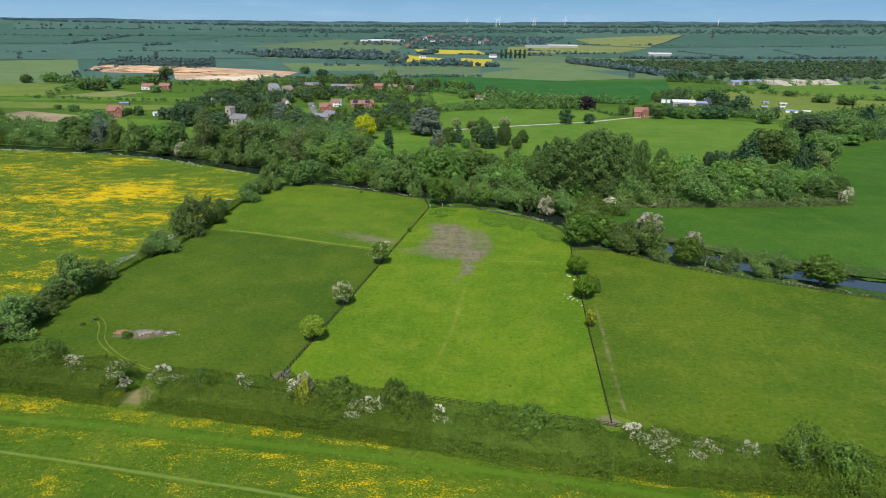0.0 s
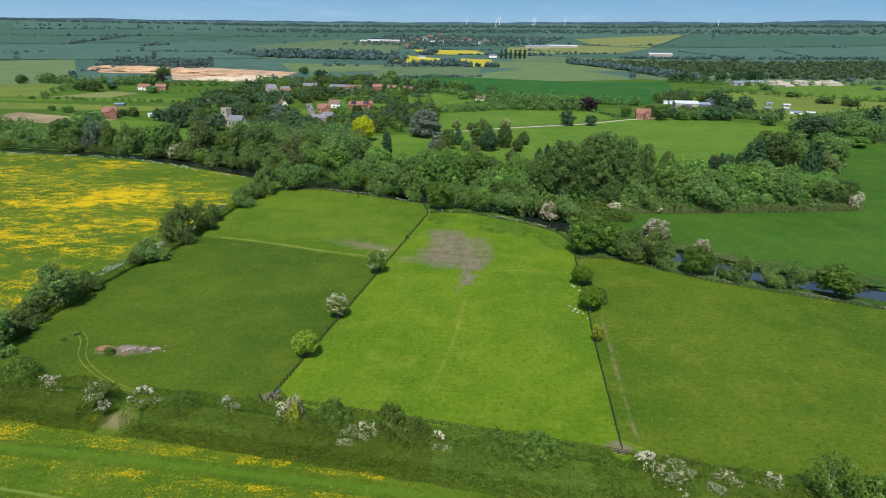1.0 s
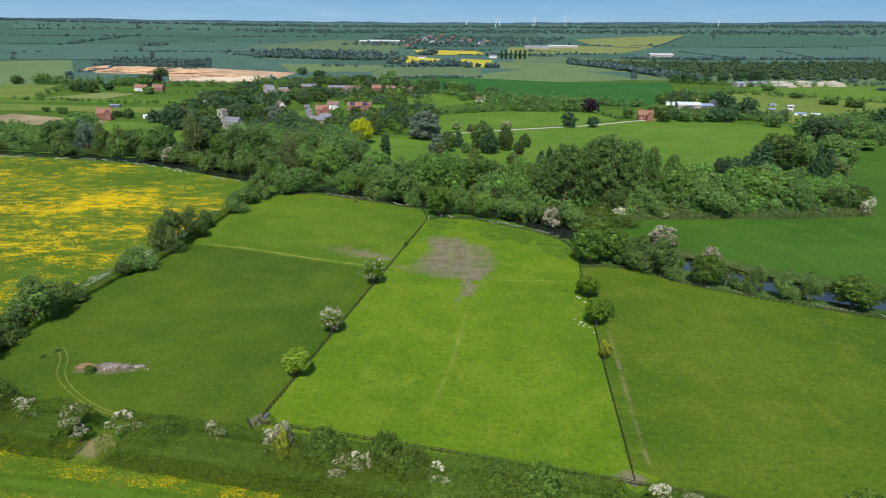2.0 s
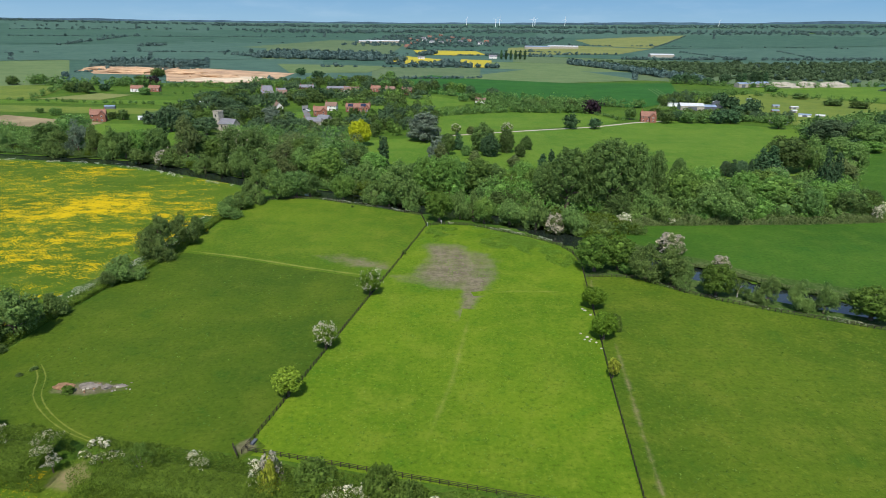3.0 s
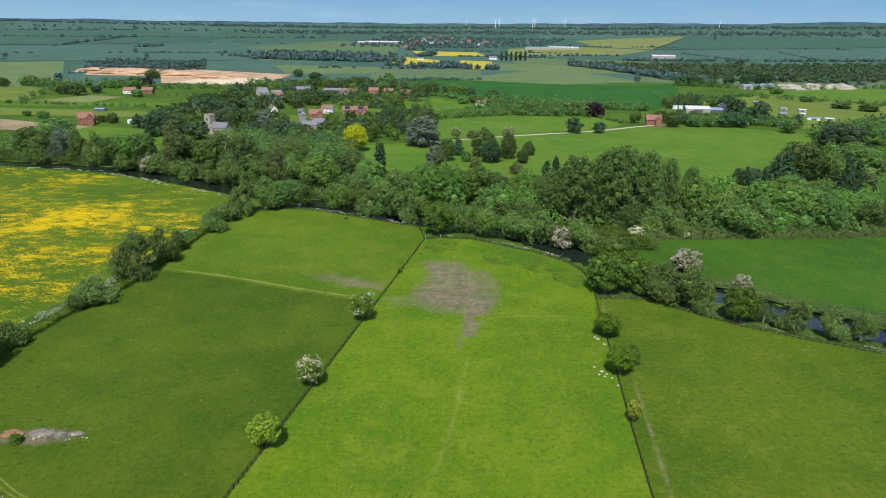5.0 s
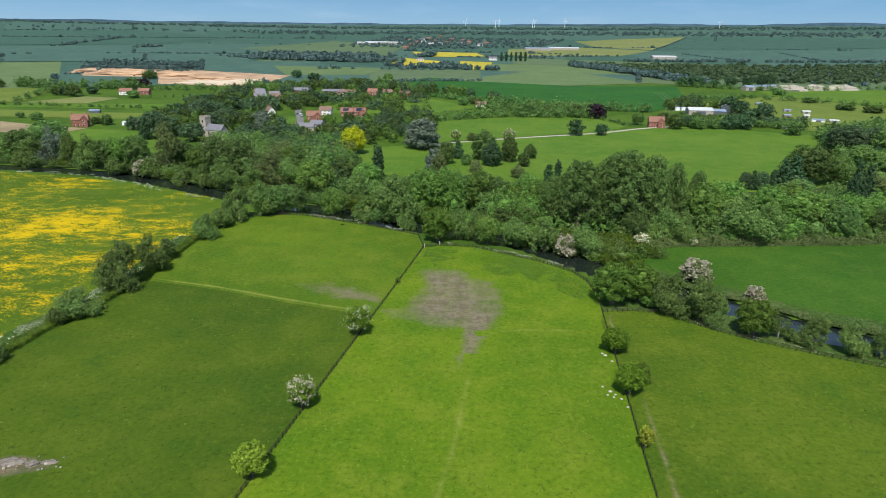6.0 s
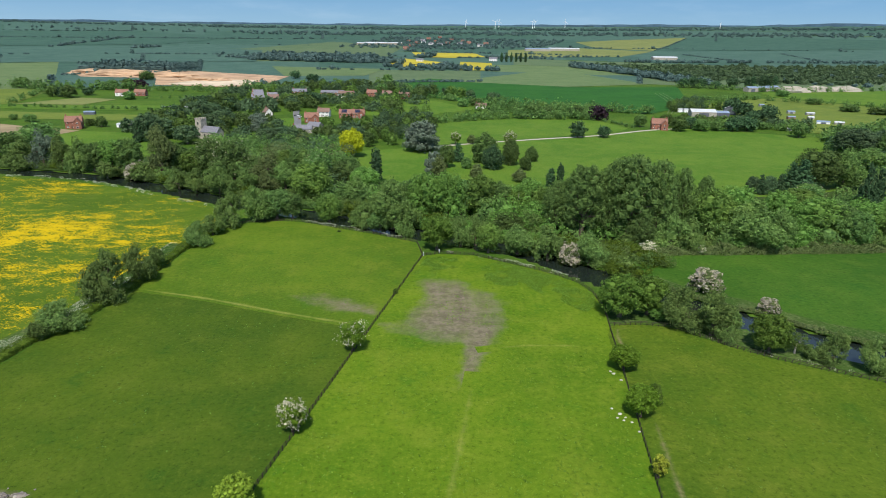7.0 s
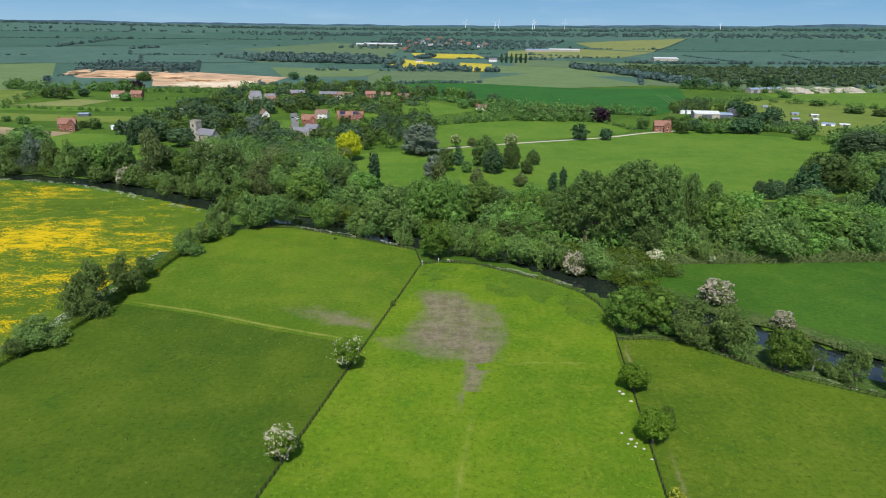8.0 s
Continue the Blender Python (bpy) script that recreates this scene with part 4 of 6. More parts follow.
tree_kind("poplar_big", "billow", 32.0, 11.0, 13000, 0.31, "leaf_poplar", 3, lean=0.55)
tree_kind("poplar", "column", 16.0, 2.4, 2100, 0.295, "leaf_dark", 2)
tree_kind("conifer", "cone", 16.0, 4.8, 3600, 0.30, "leaf_dark", 3)
tree_kind("yew", "dense_cone", 12.0, 5.0, 3150, 0.295, "leaf_dark", 2)
tree_kind("cypress_green", "dense_cone", 11.0, 4.5, 3150, 0.295, "leaf_oak", 2)
tree_kind("spruce_blue", "cedar", 14.0, 7.0, 4550, 0.369, "leaf_blue", 2)
tree_kind("cedar_blue", "cedar", 17.0, 11, 6200, 0.40, "leaf_blue", 1)
tree_kind("round_oak", "round", 14.0, 6.5, 7500, 0.22, "leaf_bank", 3)
tree_kind("gold", "round", 11.0, 6.0, 3150, 0.328, "leaf_gold", 1)
tree_kind("brown", "tall", 12.0, 5.0, 3150, 0.328, "leaf_brown", 2)
tree_kind("shrub", "shrub", 4.0, 3.0, 3600, 0.15, "leaf_bush", 3)
tree_kind("dome", "dome", 7.0, 4.2, 8500, 0.13, "leaf_bush", 3, lean=0.5)
tree_kind("sallow", "feather", 5.0, 4.0, 3000, 0.195, "leaf_willow", 3, lean=0.5, keep=0.6)
tree_kind("bush_gold", "feather", 3.0, 2.0, 1500, 0.150, "leaf_goldgreen", 1)
tree_kind("thin", "open", 8.0, 4.0, 3800, 0.12, "leaf_bush", 2, bark="pale_bark")
tree_kind("far_oak", "round", 10.0, 5.0, 900, 0.55, "leaf_oak", 3)
tree_kind("far_dark", "round", 10.0, 5.0, 900, 0.55, "leaf_dark", 3)
tree_kind("far_copper", "round", 12.0, 6.0, 700, 0.738, "leaf_copper", 1)

# ---------------------------------------------------------------- trees along the fences
ROW = "young trees along the paddock fences"
plant("chestnut", -36.6, 160.5, 7.4, 3.5, "young tree with a dense yellow-green crown", group=ROW)
plant("chestnut_flower", -32.0, 185, 7.4, 3.1, "young horse chestnut thick with pale blossom candles", group=ROW)
plant("chestnut_candle", -23.9, 222.5, 8.6, 3.4, "young horse chestnut with green leaves and pale candles", group=ROW)
plant("lime_tree", 48.3, 214.0, 7.3, 3.9, "young green tree beside the fence", group=ROW)
plant("lime_tree", 46.6, 192.8, 8.0, 3.8, "young green tree beside the fence above white stones", group=ROW)
plant("shrub", 51.4, 198.5, 5.0, 2.0, "dark rounded bush beside the fence", "bush", name="bush")
plant("sapling", 44.0, 171.5, 5.4, 1.8, "small yellow-leaved sapling beside the fence", group=ROW)

# ---------------------------------------------------------------- front hedge
def hedge_y(x, off=0.0):
    bend = 0.0014 * (min(max(x, 20), 68) - 20) ** 2 + 0.05 * max(0, x - 68)
    return 127.2 - 0.197 * (x + 50) - 0.00022 * (x + 50) ** 2 + bend + off


HEDGE = [(x, hedge_y(x)) for x in range(-170, 131, 15)]
band("hedge", [q for q in HEDGE if q[0] <= 10], 12.5, 6.1, 34.0, 0.12, "leaf_hedge", "thick dark green field hedge with a gap", "hedge", gaps=((-75, -69), (-2, 20)), wobble=0.16)
band("hedge", [q for q in HEDGE if q[0] >= -20], 13.0, 6.2, 34.0, 0.12, "leaf_hedge_bright", "thick bright green field hedge", "hedge", gaps=((-30, -6), (34, 140)), wobble=0.16)
band("hedge", [q for q in HEDGE if q[0] >= 10], 10.5, 6.2, 34.0, 0.12, "leaf_hedge", "thick dark green field hedge beside a fence", "hedge", gaps=((0, 29),), wobble=0.3)

for key, x, off, h, w, label in (
    ("dome", -99, 3, 6.0, 4.6, "dark green bush rising from the hedge"), ("dome", -23, 2, 5.4, 4.3, "round grey-green bush in the hedge"),
    ("dome", -10.5, 2, 7.0, 3.3, "tall green bush in the hedge"), ("dome", -5.5, 0.5, 5.4, 3.4, "grey-green bush in the hedge"),
    ("dome", 11, 1.5, 4.6, 3.2, "grey-green bush in the hedge"), ("dome", 19, 1, 5.4, 4.8, "round grey-green bush in the hedge"),
    ("bush_gold", -31, 0, 4.8, 2.3, "yellow-green bush in the hedge"), ("hawthorn_pink", -31.5, 2.5, 5.2, 2.0, "reddish bush in the hedge"),
    ("dome", 78, -1, 6.0, 5.0, "dark tangled bush in the hedge")):
    plant(key, x, hedge_y(x, off + 1), h + 3.7, w * 1.15, label, "bush", "bushes in the front hedge", "bush")
plant("thin", 71, hedge_y(71, 1), 12.0, 5.5, "thin-leaved tree with bare pale limbs in the hedge")
plant("thin", -57, hedge_y(-57, 1), 8.0, 4.0, "thin-leaved tree with bare pale limbs in the hedge")
for x, off, h, w in ((-90.5, 2, 5.9, 2.2), (-79.5, 2, 5.8, 3.0), (-76.0, -1.5, 3.6, 1.4), (-66.5, 1, 6.3, 3.4), (-47, 2.5, 6.0, 1.9), (-34, 2, 6.1, 2.1), (-19, -1.5, 5.9, 2.2), (-15.5, 0, 6.0, 2.6), (-0.5, 0, 6.0, 1.8), (40.5, 3, 5.6, 2.4), (45.5, 0.5, 6.0, 3.2), (53, 0.3, 5.9, 2.4), (62, 1.5, 5.8, 2.0)):
    plant("may_bough", x, hedge_y(x, off + 1), h + random.uniform(0.2, 0.7), w * random.uniform(0.9, 1.3), "hawthorn boughs white with may blossom in the hedge", "bush", "hawthorns in the front hedge", "hawthorn")

# ---------------------------------------------------------------- left hedge
HL = [(-128, 120), (-123, 154), (-121, 176), (-118, 204), (-114, 226), (-108.5, 242), (-105, 262), (-104, 288), (-102.5, 311), (-97, 334)]
band("hedge", HL, 4.0, 1.8, 16.0, 0.16, "leaf_hedge", "low dark hedge between meadow and paddock", "hedge", wobble=0.5)
field("field_verge", HL[1:-1] + [(x - 9.0, y) for x, y in HL[-2:0:-1]], "reed", "rank grass verge beside the hedge", 0.075)
band("cow_parsley", [(x - 5.0, y) for x, y in HL[1:-1]], 7.0, 0.7, 16.0, 0.13, "parsley", "white cow parsley growing along the hedge", "wild flowers", core=False, clumpy=0.0)
for key, x, y, h, w in (("willow", -121.5, 162, 11.5, 8.6), ("willow", -122, 172, 6.5, 5.5), ("willow", -120, 189, 13.5, 9.0), ("willow", -122, 180, 7.0, 5.5), ("sallow", -117.5, 203, 6.0, 4.5), ("thin", -123, 196, 10, 5.5), ("willow", -110.5, 233.5, 8.2, 7.4), ("sallow", -113, 226, 4.4, 3.6), ("willow", -107.5, 255, 15.5, 9.0), ("willow", -104.5, 270, 12.5, 6.4), ("sallow", -104, 282, 7.0, 4.6), ("willow", -98.5, 309, 10.0, 6.0), ("willow", -98, 324, 8.0, 6.4)):
    plant(key, x, y, h, w, "spreading grey-green bush along the hedge", "bush", "bushes along the meadow hedge", "bush")

# ---------------------------------------------------------------- riverside trees
RIV = "trees along the river"
for key, x, y, h, w, label in (
    ("round_oak", 56, 247.5, 13.8, 7.2, "dark rounded oak at the paddock corner"), ("round_oak", 65, 249, 13.2, 6.2, "dark rounded oak by the river"), ("maple", 68, 245.5, 5.0, 3.8, "low bright green tree by the river"),
    ("willow", 73, 241, 12.5, 7.2, "grey-green willow leaning on the bank"), ("willow", 80, 235.5, 13.2, 7.6, "grey-green willow leaning on the bank"), ("willow", 83.5, 231.5, 9.5, 4.2, "grey-green willow leaning on the bank"), ("hawthorn_pink", 91.5, 269.5, 7.6, 5.6, "hawthorn with fading pinkish blossom"),
    ("round_oak", 92.3, 226, 11.6, 5.6, "dense olive green tree on the bank"), ("thin", 99, 225, 6.5, 3.4, "half bare sapling on the bank"), ("sallow", 101.5, 222, 3.4, 2.8, "yellow-green bush on the bank"), ("willow", 106.5, 219.5, 9.4, 4.6, "grey-green willow on the bank"),
    ("willow", 114.5, 215.5, 9.4, 4.6, "grey-green willow on the bank"), ("willow", 121.5, 213, 9.6, 4.6, "grey-green willow on the bank"), ("round_oak", 133.5, 208.5, 10.6, 7.6, "dark green tree on the bank"), ("hawthorn_pink", 104.5, 251.5, 5.0, 3.4, "small hawthorn on the far bank"), ("oak", 170, 196, 9, 5, "dark green tree on the bank")):
    plant(key, x, y, h, w, label, "tree", RIV)
band("cow_parsley", [(-320, 437), (-209, 422.5), (-174, 404), (-140, 382.5), (-116, 371)], 3.4, 0.7, 12.0, 0.15, "parsley", "white cow parsley along the river bank", "wild flowers", core=False, wobble=0.9, clumpy=0.05)
band("cow_parsley", [(-66, 347), (-43, 336), (-31, 330.5), (-14, 321.5)], 2.0, 0.7, 16.0, 0.14, "parsley", "white cow parsley along the river bank", "wild flowers", core=False, wobble=0.9, clumpy=0.05)
band("cow_parsley", [(2, 306), (27, 295.5), (43, 284), (50, 277)], 1.8, 0.7, 14.0, 0.14, "parsley", "white cow parsley along the river bank", "wild flowers", core=False, wobble=0.9, clumpy=0.05)
band("cow_parsley", [(76, 236), (92, 223.6), (104, 216.8), (121, 208.6), (150, 195.4)], 1.4, 0.7, 9.0, 0.12, "parsley", "white cow parsley along the river bank", "wild flowers", core=False, wobble=0.9, clumpy=0.22)
band("reeds", [(62, 290), (72, 278), (82, 267), (92, 257), (100, 252.5), (106, 247.5), (114, 238.5), (124, 231.5), (152, 217.5)], 2.2, 1.0, 9.0, 0.2, "leaf_brown", "tawny reeds along the water edge", "reeds", core=False, wobble=0.6)

# ---------------------------------------------------------------- woodland across the river
def scatter(pts, gap, tries=4000):
    """Places at least gap apart inside a polygon."""
    xs, ys = [q[0] for q in pts], [q[1] for q in pts]
    out = []
    for _ in range(tries):
        x, y = random.uniform(min(xs), max(xs)), random.uniform(min(ys), max(ys))
        inside = False
        for (x0, y0), (x1, y1) in zip(pts, pts[1:] + pts[:1]):
            if (y0 > y) != (y1 > y) and x < x0 + (y - y0) * (x1 - x0) / (y1 - y0):
                inside = not inside
        if inside and all((x - a) ** 2 + (y - b) ** 2 > gap * gap for a, b in out):
            out.append((x, y))
    return out



SORTS = {"maple": "fresh green tree of the wood", "oak": "mid green tree of the wood", "willow": "grey-green willow in the wood", "brown": "brownish tree of the wood", "conifer": "dark conifer in the wood", "cypress_green": "pointed green tree in the wood", "chestnut_flower": "horse chestnut in pale blossom", "sallow": "low grey-green sallow on the river bank", "silver": "blue-grey willow on the far bank", "brown_willow": "tall olive brown willow of the wood", "chestnut_pale": "great horse chestnut with pale candles", "dusk": "dark green tree of the wood", "round_oak": "dense green tree at the head of the fence", "thin": "thin-leaved tree with bare grey limbs", "hawthorn_pink": "hawthorn with fading pinkish blossom", "poplar_big": "towering poplar with a billowing green crown"}


FAR_BANK = (
    ("willow", -258.7, 449.9, 15.4, 10.6), ("oak", -272.9, 465.3, 20.1, 11), ("silver", -249.2, 456.5, 21.7, 9.8), ("oak", -263.1, 478.1, 23.7, 13.8), ("willow", -234.1, 451.3, 18.8, 9.9),
    ("willow", -220.6, 445.3, 18.9, 8.4), ("oak", -210.1, 442.5, 17.8, 7.5), ("maple", -201.3, 446.8, 19, 8.6), ("oak", -191.3, 447.6, 20, 8.9), ("sallow", -194.8, 427.6, 8, 7.5),
    ("hawthorn_pink", -178.6, 431.9, 8.5, 5.6), ("sallow", -171.7, 422.7, 8.6, 8.3), ("brown_willow", -166.4, 436.2, 27.6, 11.9), ("oak", -161.8, 444.7, 18.2, 7.9), ("maple", -147.5, 435.3, 15.9, 8),
    ("willow", -143.9, 403.4, 11.4, 7.1), ("willow", -132.3, 397.9, 12.2, 6.6), ("chestnut_pale", -135.3, 432.4, 22.8, 8.9))
CHESTNUTS = (
    ("chestnut_pale", -120.9, 427.1, 23.4, 10.1), ("willow", -118, 393.6, 16, 9.9), ("willow", -106.1, 399.3, 11.9, 8.3), ("brown_willow", -97.6, 408.3, 17.3, 10.7), ("willow", -86.8, 407.9, 14.6, 8.7),
    ("oak", -81.4, 421.9, 21, 8), ("maple", -93.2, 444.6, 15.3, 7.2), ("chestnut_pale", -67.8, 408.9, 20.9, 8.3), ("maple", -66.7, 381.2, 20.7, 11.1), ("oak", -58.6, 411.7, 14.4, 10.3),
    ("oak", -55.2, 430.1, 14.8, 7.4), ("willow", -43.6, 376.6, 13.4, 7.8), ("maple", -42.2, 403.4, 13.8, 8.4), ("oak", -109.7, 426.7, 14.4, 7.9), ("brown_willow", -103.2, 444.3, 12.7, 7.9),
    ("maple", -67, 429.4, 12.9, 7.5))
CHURCHYARD = (
    ("dusk", -226.5, 555.1, 21.7, 9.4), ("conifer", -231.1, 547.2, 17.4, 4.9), ("dusk", -220, 567, 16.2, 11.4), ("maple", -213, 574.4, 15.1, 14), ("dusk", -193.4, 543.7, 14.4, 9.9),
    ("dusk", -226.9, 659.1, 20, 12.2), ("dusk", -215.7, 666.5, 17.2, 9.9), ("dusk", -198.5, 640.6, 13.6, 11.1), ("dusk", -130.1, 535.4, 14.9, 9.8), ("dusk", -118.3, 541, 15.1, 9.8),
    ("dusk", -111.1, 549.5, 9.2, 6.8), ("maple", -124.9, 497.7, 8.7, 5.4), ("dusk", -196, 601.4, 16, 8.8))
NEAR_BANK = (
    ("willow", -94, 336.1, 15.8, 7.2), ("willow", -85.4, 344.4, 15.2, 8.3), ("oak", -76.8, 349.5, 13.7, 7.6), ("oak", -69.8, 350.3, 12.2, 5.1), ("maple", -51.7, 344.2, 13.8, 6.2),
    ("willow", -35, 340.8, 10.6, 7.4), ("willow", -22.2, 337.2, 20.1, 12.9), ("oak", -27.3, 333.9, 8, 5.7), ("sallow", -15.7, 328.1, 7.3, 4.9), ("round_oak", -2, 309, 14.6, 6.6))
PARK_EDGE = (
    ("maple", -8.7, 354.4, 21.9, 8.5), ("maple", 2.6, 354.7, 22.4, 8), ("oak", 8.7, 359.9, 18.1, 7.1), ("maple", 16.9, 362, 19.2, 10.1), ("oak", 26.5, 361.1, 16.8, 7.4),
    ("thin", 34.6, 355.5, 13.2, 6.2), ("maple", 42.4, 365.8, 17.4, 7.8), ("maple", 47.5, 360.4, 15, 7.4), ("oak", -16.5, 362.1, 16.6, 6.9), ("willow", 7.7, 312.9, 12.9, 5.7),
    ("willow", 13.8, 315.5, 12.6, 5.1), ("maple", 18.6, 306.3, 12.2, 5.4), ("willow", 30.2, 305.3, 11, 8.5), ("willow", 37.6, 332.4, 9.9, 8.2), ("oak", 28.4, 330.8, 9.9, 6.1),
    ("sallow", 41.3, 299.6, 11.7, 7.1), ("hawthorn_pink", 49, 295.1, 7.5, 4.2), ("willow", 56.4, 294.2, 11.7, 7.3))
POPLARS = (
    ("poplar_big", 80, 327, 36, 12.6), ("poplar_big", 60, 328, 31.5, 9.6), ("poplar_big", 72, 330, 31, 8), ("poplar_big", 93, 332, 33, 8.2), ("poplar_big", 106, 340, 28.5, 5.2),
    ("poplar_big", 50, 334, 23, 6.6), ("poplar_big", 121, 351, 22.5, 5.0), ("oak", 82, 316, 13, 6))
MEADOW_EDGE = (
    ("willow", 94, 313.5, 14.1, 9.3), ("willow", 101.5, 312.6, 12.5, 7), ("maple", 117.2, 329.2, 22.6, 8.7), ("maple", 129.7, 337.3, 22, 9.2), ("willow", 129.6, 318.2, 18.9, 15.3),
    ("willow", 139.2, 316.5, 16.1, 8.7), ("maple", 173.5, 365.1, 14.6, 10.4), ("maple", 165.6, 332.7, 18.1, 11.2), ("oak", 172.7, 331.5, 15.7, 8.2), ("oak", 173.8, 320.3, 15.2, 6.6),
    ("maple", 187.3, 331.9, 13.3, 7.5), ("maple", 154.1, 347.9, 18, 8.8), ("oak", 113.1, 336.9, 17.4, 6.8), ("oak", 196, 326, 13, 7.6), ("maple", 206, 327, 11, 6.5), ("oak", 213, 338, 11, 6.5), ("maple", 200, 345, 13, 7.5))
PARK_END = (
    ("dusk", 173.9, 414.5, 9.4, 4), ("conifer", 177.1, 412, 11.2, 3.5), ("dusk", 182.2, 412.6, 10.6, 4), ("conifer", 189.2, 415.2, 10.7, 3.3), ("conifer", 197.7, 419.7, 17, 6.3),
    ("conifer", 204.5, 420.7, 18.3, 7.5), ("oak", 217.5, 429.5, 23.3, 13.1), ("chestnut_pale", 198.4, 401.3, 8.5, 7.5), ("willow", 233.9, 429.9, 21.5, 11.9), ("conifer", 213.2, 377.6, 24.4, 4.9),
    ("conifer", 219.3, 377.9, 22.2, 4.9), ("dusk", 244.1, 450.7, 10.9, 8.3),
    ("willow", 248.3, 411.9, 19.7, 13.8), ("brown", 238.2, 403.8, 12, 8.7), ("dusk", 304.5, 535.7, 20.8, 15.4), ("dusk", 321.4, 537, 19.5, 15.1), ("oak", 325.7, 520, 21.6, 13.1),
    ("willow", 343.6, 526.4, 16.5, 12.3), ("conifer", 377.7, 575.5, 24.8, 9.6), ("willow", 288.9, 489.9, 12.8, 19.3), ("maple", 320.6, 508.2, 8.9, 11.1), ("dusk", 310.1, 558, 8.7, 11.9))
for row, group in ((FAR_BANK, "trees on the far bank"), (CHESTNUTS, "trees of the riverside wood"), (CHURCHYARD, "dark trees round the church"), (NEAR_BANK, "trees along the river"), (PARK_EDGE, "trees of the riverside wood"), (POPLARS, "great poplars by the river"), (MEADOW_EDGE, "trees of the riverside wood"), (PARK_END, "trees at the end of the park")):
    for key, x, y, h, w in row:
        plant(key, x, y, h, w, SORTS[key], "tree", group)

REST = {}


def grow(poly, gap, low, high, sorts, slope=None, tries=4000):
    """The mass of the woodland, behind the trees that stand as things of their own."""
    for x, y in scatter(poly, gap, tries):
        key = random.choice(sorts)
        h = random.uniform(low, high)
        if slope:
            h = min(h, slope(x, y) * random.uniform(0.8, 1.0))
        w = gap * random.uniform(0.55, 0.85)
        if h < 4:
            continue
        REST.setdefault(key, []).append((x, y, h, w))


# growth between the water and the wood, and along the far bank
for k in range(18):
    x = 58 + 1.6 * k + random.uniform(-1.5, 1.5)
    REST.setdefault(random.choice(["sallow", "shrub", "dome", "shrub"]), []).append((x, 301 - 0.2 * (x - 70) + random.uniform(-5, 9), random.uniform(2.5, 5), random.uniform(2.8, 4.4)))
for k in range(46):
    x = -58 + 2.9 * k + random.uniform(-1.5, 1.5)
    y = np.interp(x, RX[:, 0], RX[:, 1]) + random.uniform(9, 20)
    REST.setdefault(random.choice(["sallow", "willow", "maple", "shrub"]), []).append((x, y, random.uniform(3.0, 6.0), random.uniform(3.2, 5.0)))
for (x0, y0), (x1, y1) in zip(RIVER, RIVER[1:]):
    if -420 < x0 < 60:
        d = Vector((x1 - x0, y1 - y0)).normalized()
        for low, high, w in ((9.5, 12.5, 2.6), (13, 19, 3.6)):
            off = random.uniform(low, high)
            REST.setdefault(random.choice(["willow", "sallow", "shrub", "oak", "sallow"]), []).append((x0 - d.y * off, y0 + d.x * off, w * random.uniform(0.7, 1.6), w * random.uniform(0.9, 1.4)))
# in front of the park the wood stays low enough to leave the lawns in view
grow([(-62, 380), (-10, 352), (8, 342), (35, 328), (55, 312), (66, 322), (72, 400), (60, 425), (-30, 425), (-60, 420)], 10.0, 12, 19, ["maple", "maple", "maple", "oak", "willow"], lambda x, y: 6.5 if x > 44 and y < 352 else 0.16 * (433 - y))
grow([(75, 317), (170, 321), (204, 326), (216, 352), (234, 400), (220, 425), (160, 410), (125, 400), (105, 350), (70, 340)], 11.0, 11, 19, ["maple", "oak", "willow", "maple", "oak"], lambda x, y: 6.5 if x < 112 and y < 352 else 0.15 * (400 + max(0, x - 180) * 0.7 - y))
grow([(-150, 440), (-110, 415), (-60, 395), (-60, 480), (-85, 545), (-175, 545)], 13, 7, 12, ["willow", "oak", "oak", "maple", "oak", "brown", "dusk"], lambda x, y: 86 - 84 * math.hypot(x, y - 38) / math.hypot(x, 545))
grow([(-420, 500), (-340, 478), (-262, 458), (-262, 476), (-330, 500), (-410, 525)], 12, 10, 17, ["willow", "oak", "maple", "oak"])
grow([(310, 505), (345, 525), (430, 565), (560, 600), (430, 640), (350, 610), (295, 550)], 13, 7, 12, ["oak", "conifer", "conifer", "oak"], lambda x, y: 30)
for k in range(24):
    x = 76 + 5.6 * k + random.uniform(-2, 2)
    REST.setdefault(random.choice(["sallow", "oak", "maple", "willow"]), []).append((x, 312 + 0.0006 * (x - 76) ** 2 + random.uniform(0, 4), random.uniform(3.5, 6.5), random.uniform(3.4, 5)))
for key, mat, label in (("maple", "leaf_bright", "mass of fresh green woodland crowns"), ("sallow", "leaf_willow", "low mass of grey-green sallows"), ("shrub", "leaf_hedge", "low mass of dark green scrub"), ("dome", "leaf_sallow", "low mass of rounded bushes"), ("oak", "leaf_oak", "mass of mid green woodland crowns"), ("willow", "leaf_willow", "mass of grey-green willow crowns"), ("brown", "leaf_brown", "mass of brownish woodland crowns"), ("conifer", "leaf_dark", "mass of dark conifer crowns"), ("dusk", "leaf_dusk", "mass of dark green woodland crowns")):
    if REST.get(key):
        wood("woodland", REST[key], mat, label, 0.27, 1000)
for x, y, h, w in ((-38, 421, 20.5, 3.2), (61.5, 422, 10.5, 2.6), (68, 427.5, 12.5, 2.1)):
    plant("poplar", x, y, h, w, "dark upright columnar tree", "tree", "columnar trees")
band("hedge", [(72, 304), (91, 307.5), (136, 311), (175, 314), (211, 319)], 4.0, 2.9, 14.0, 0.26, "leaf_brown", "ragged brownish hedge at the foot of the wood", "hedge", wobble=0.9, core=False)
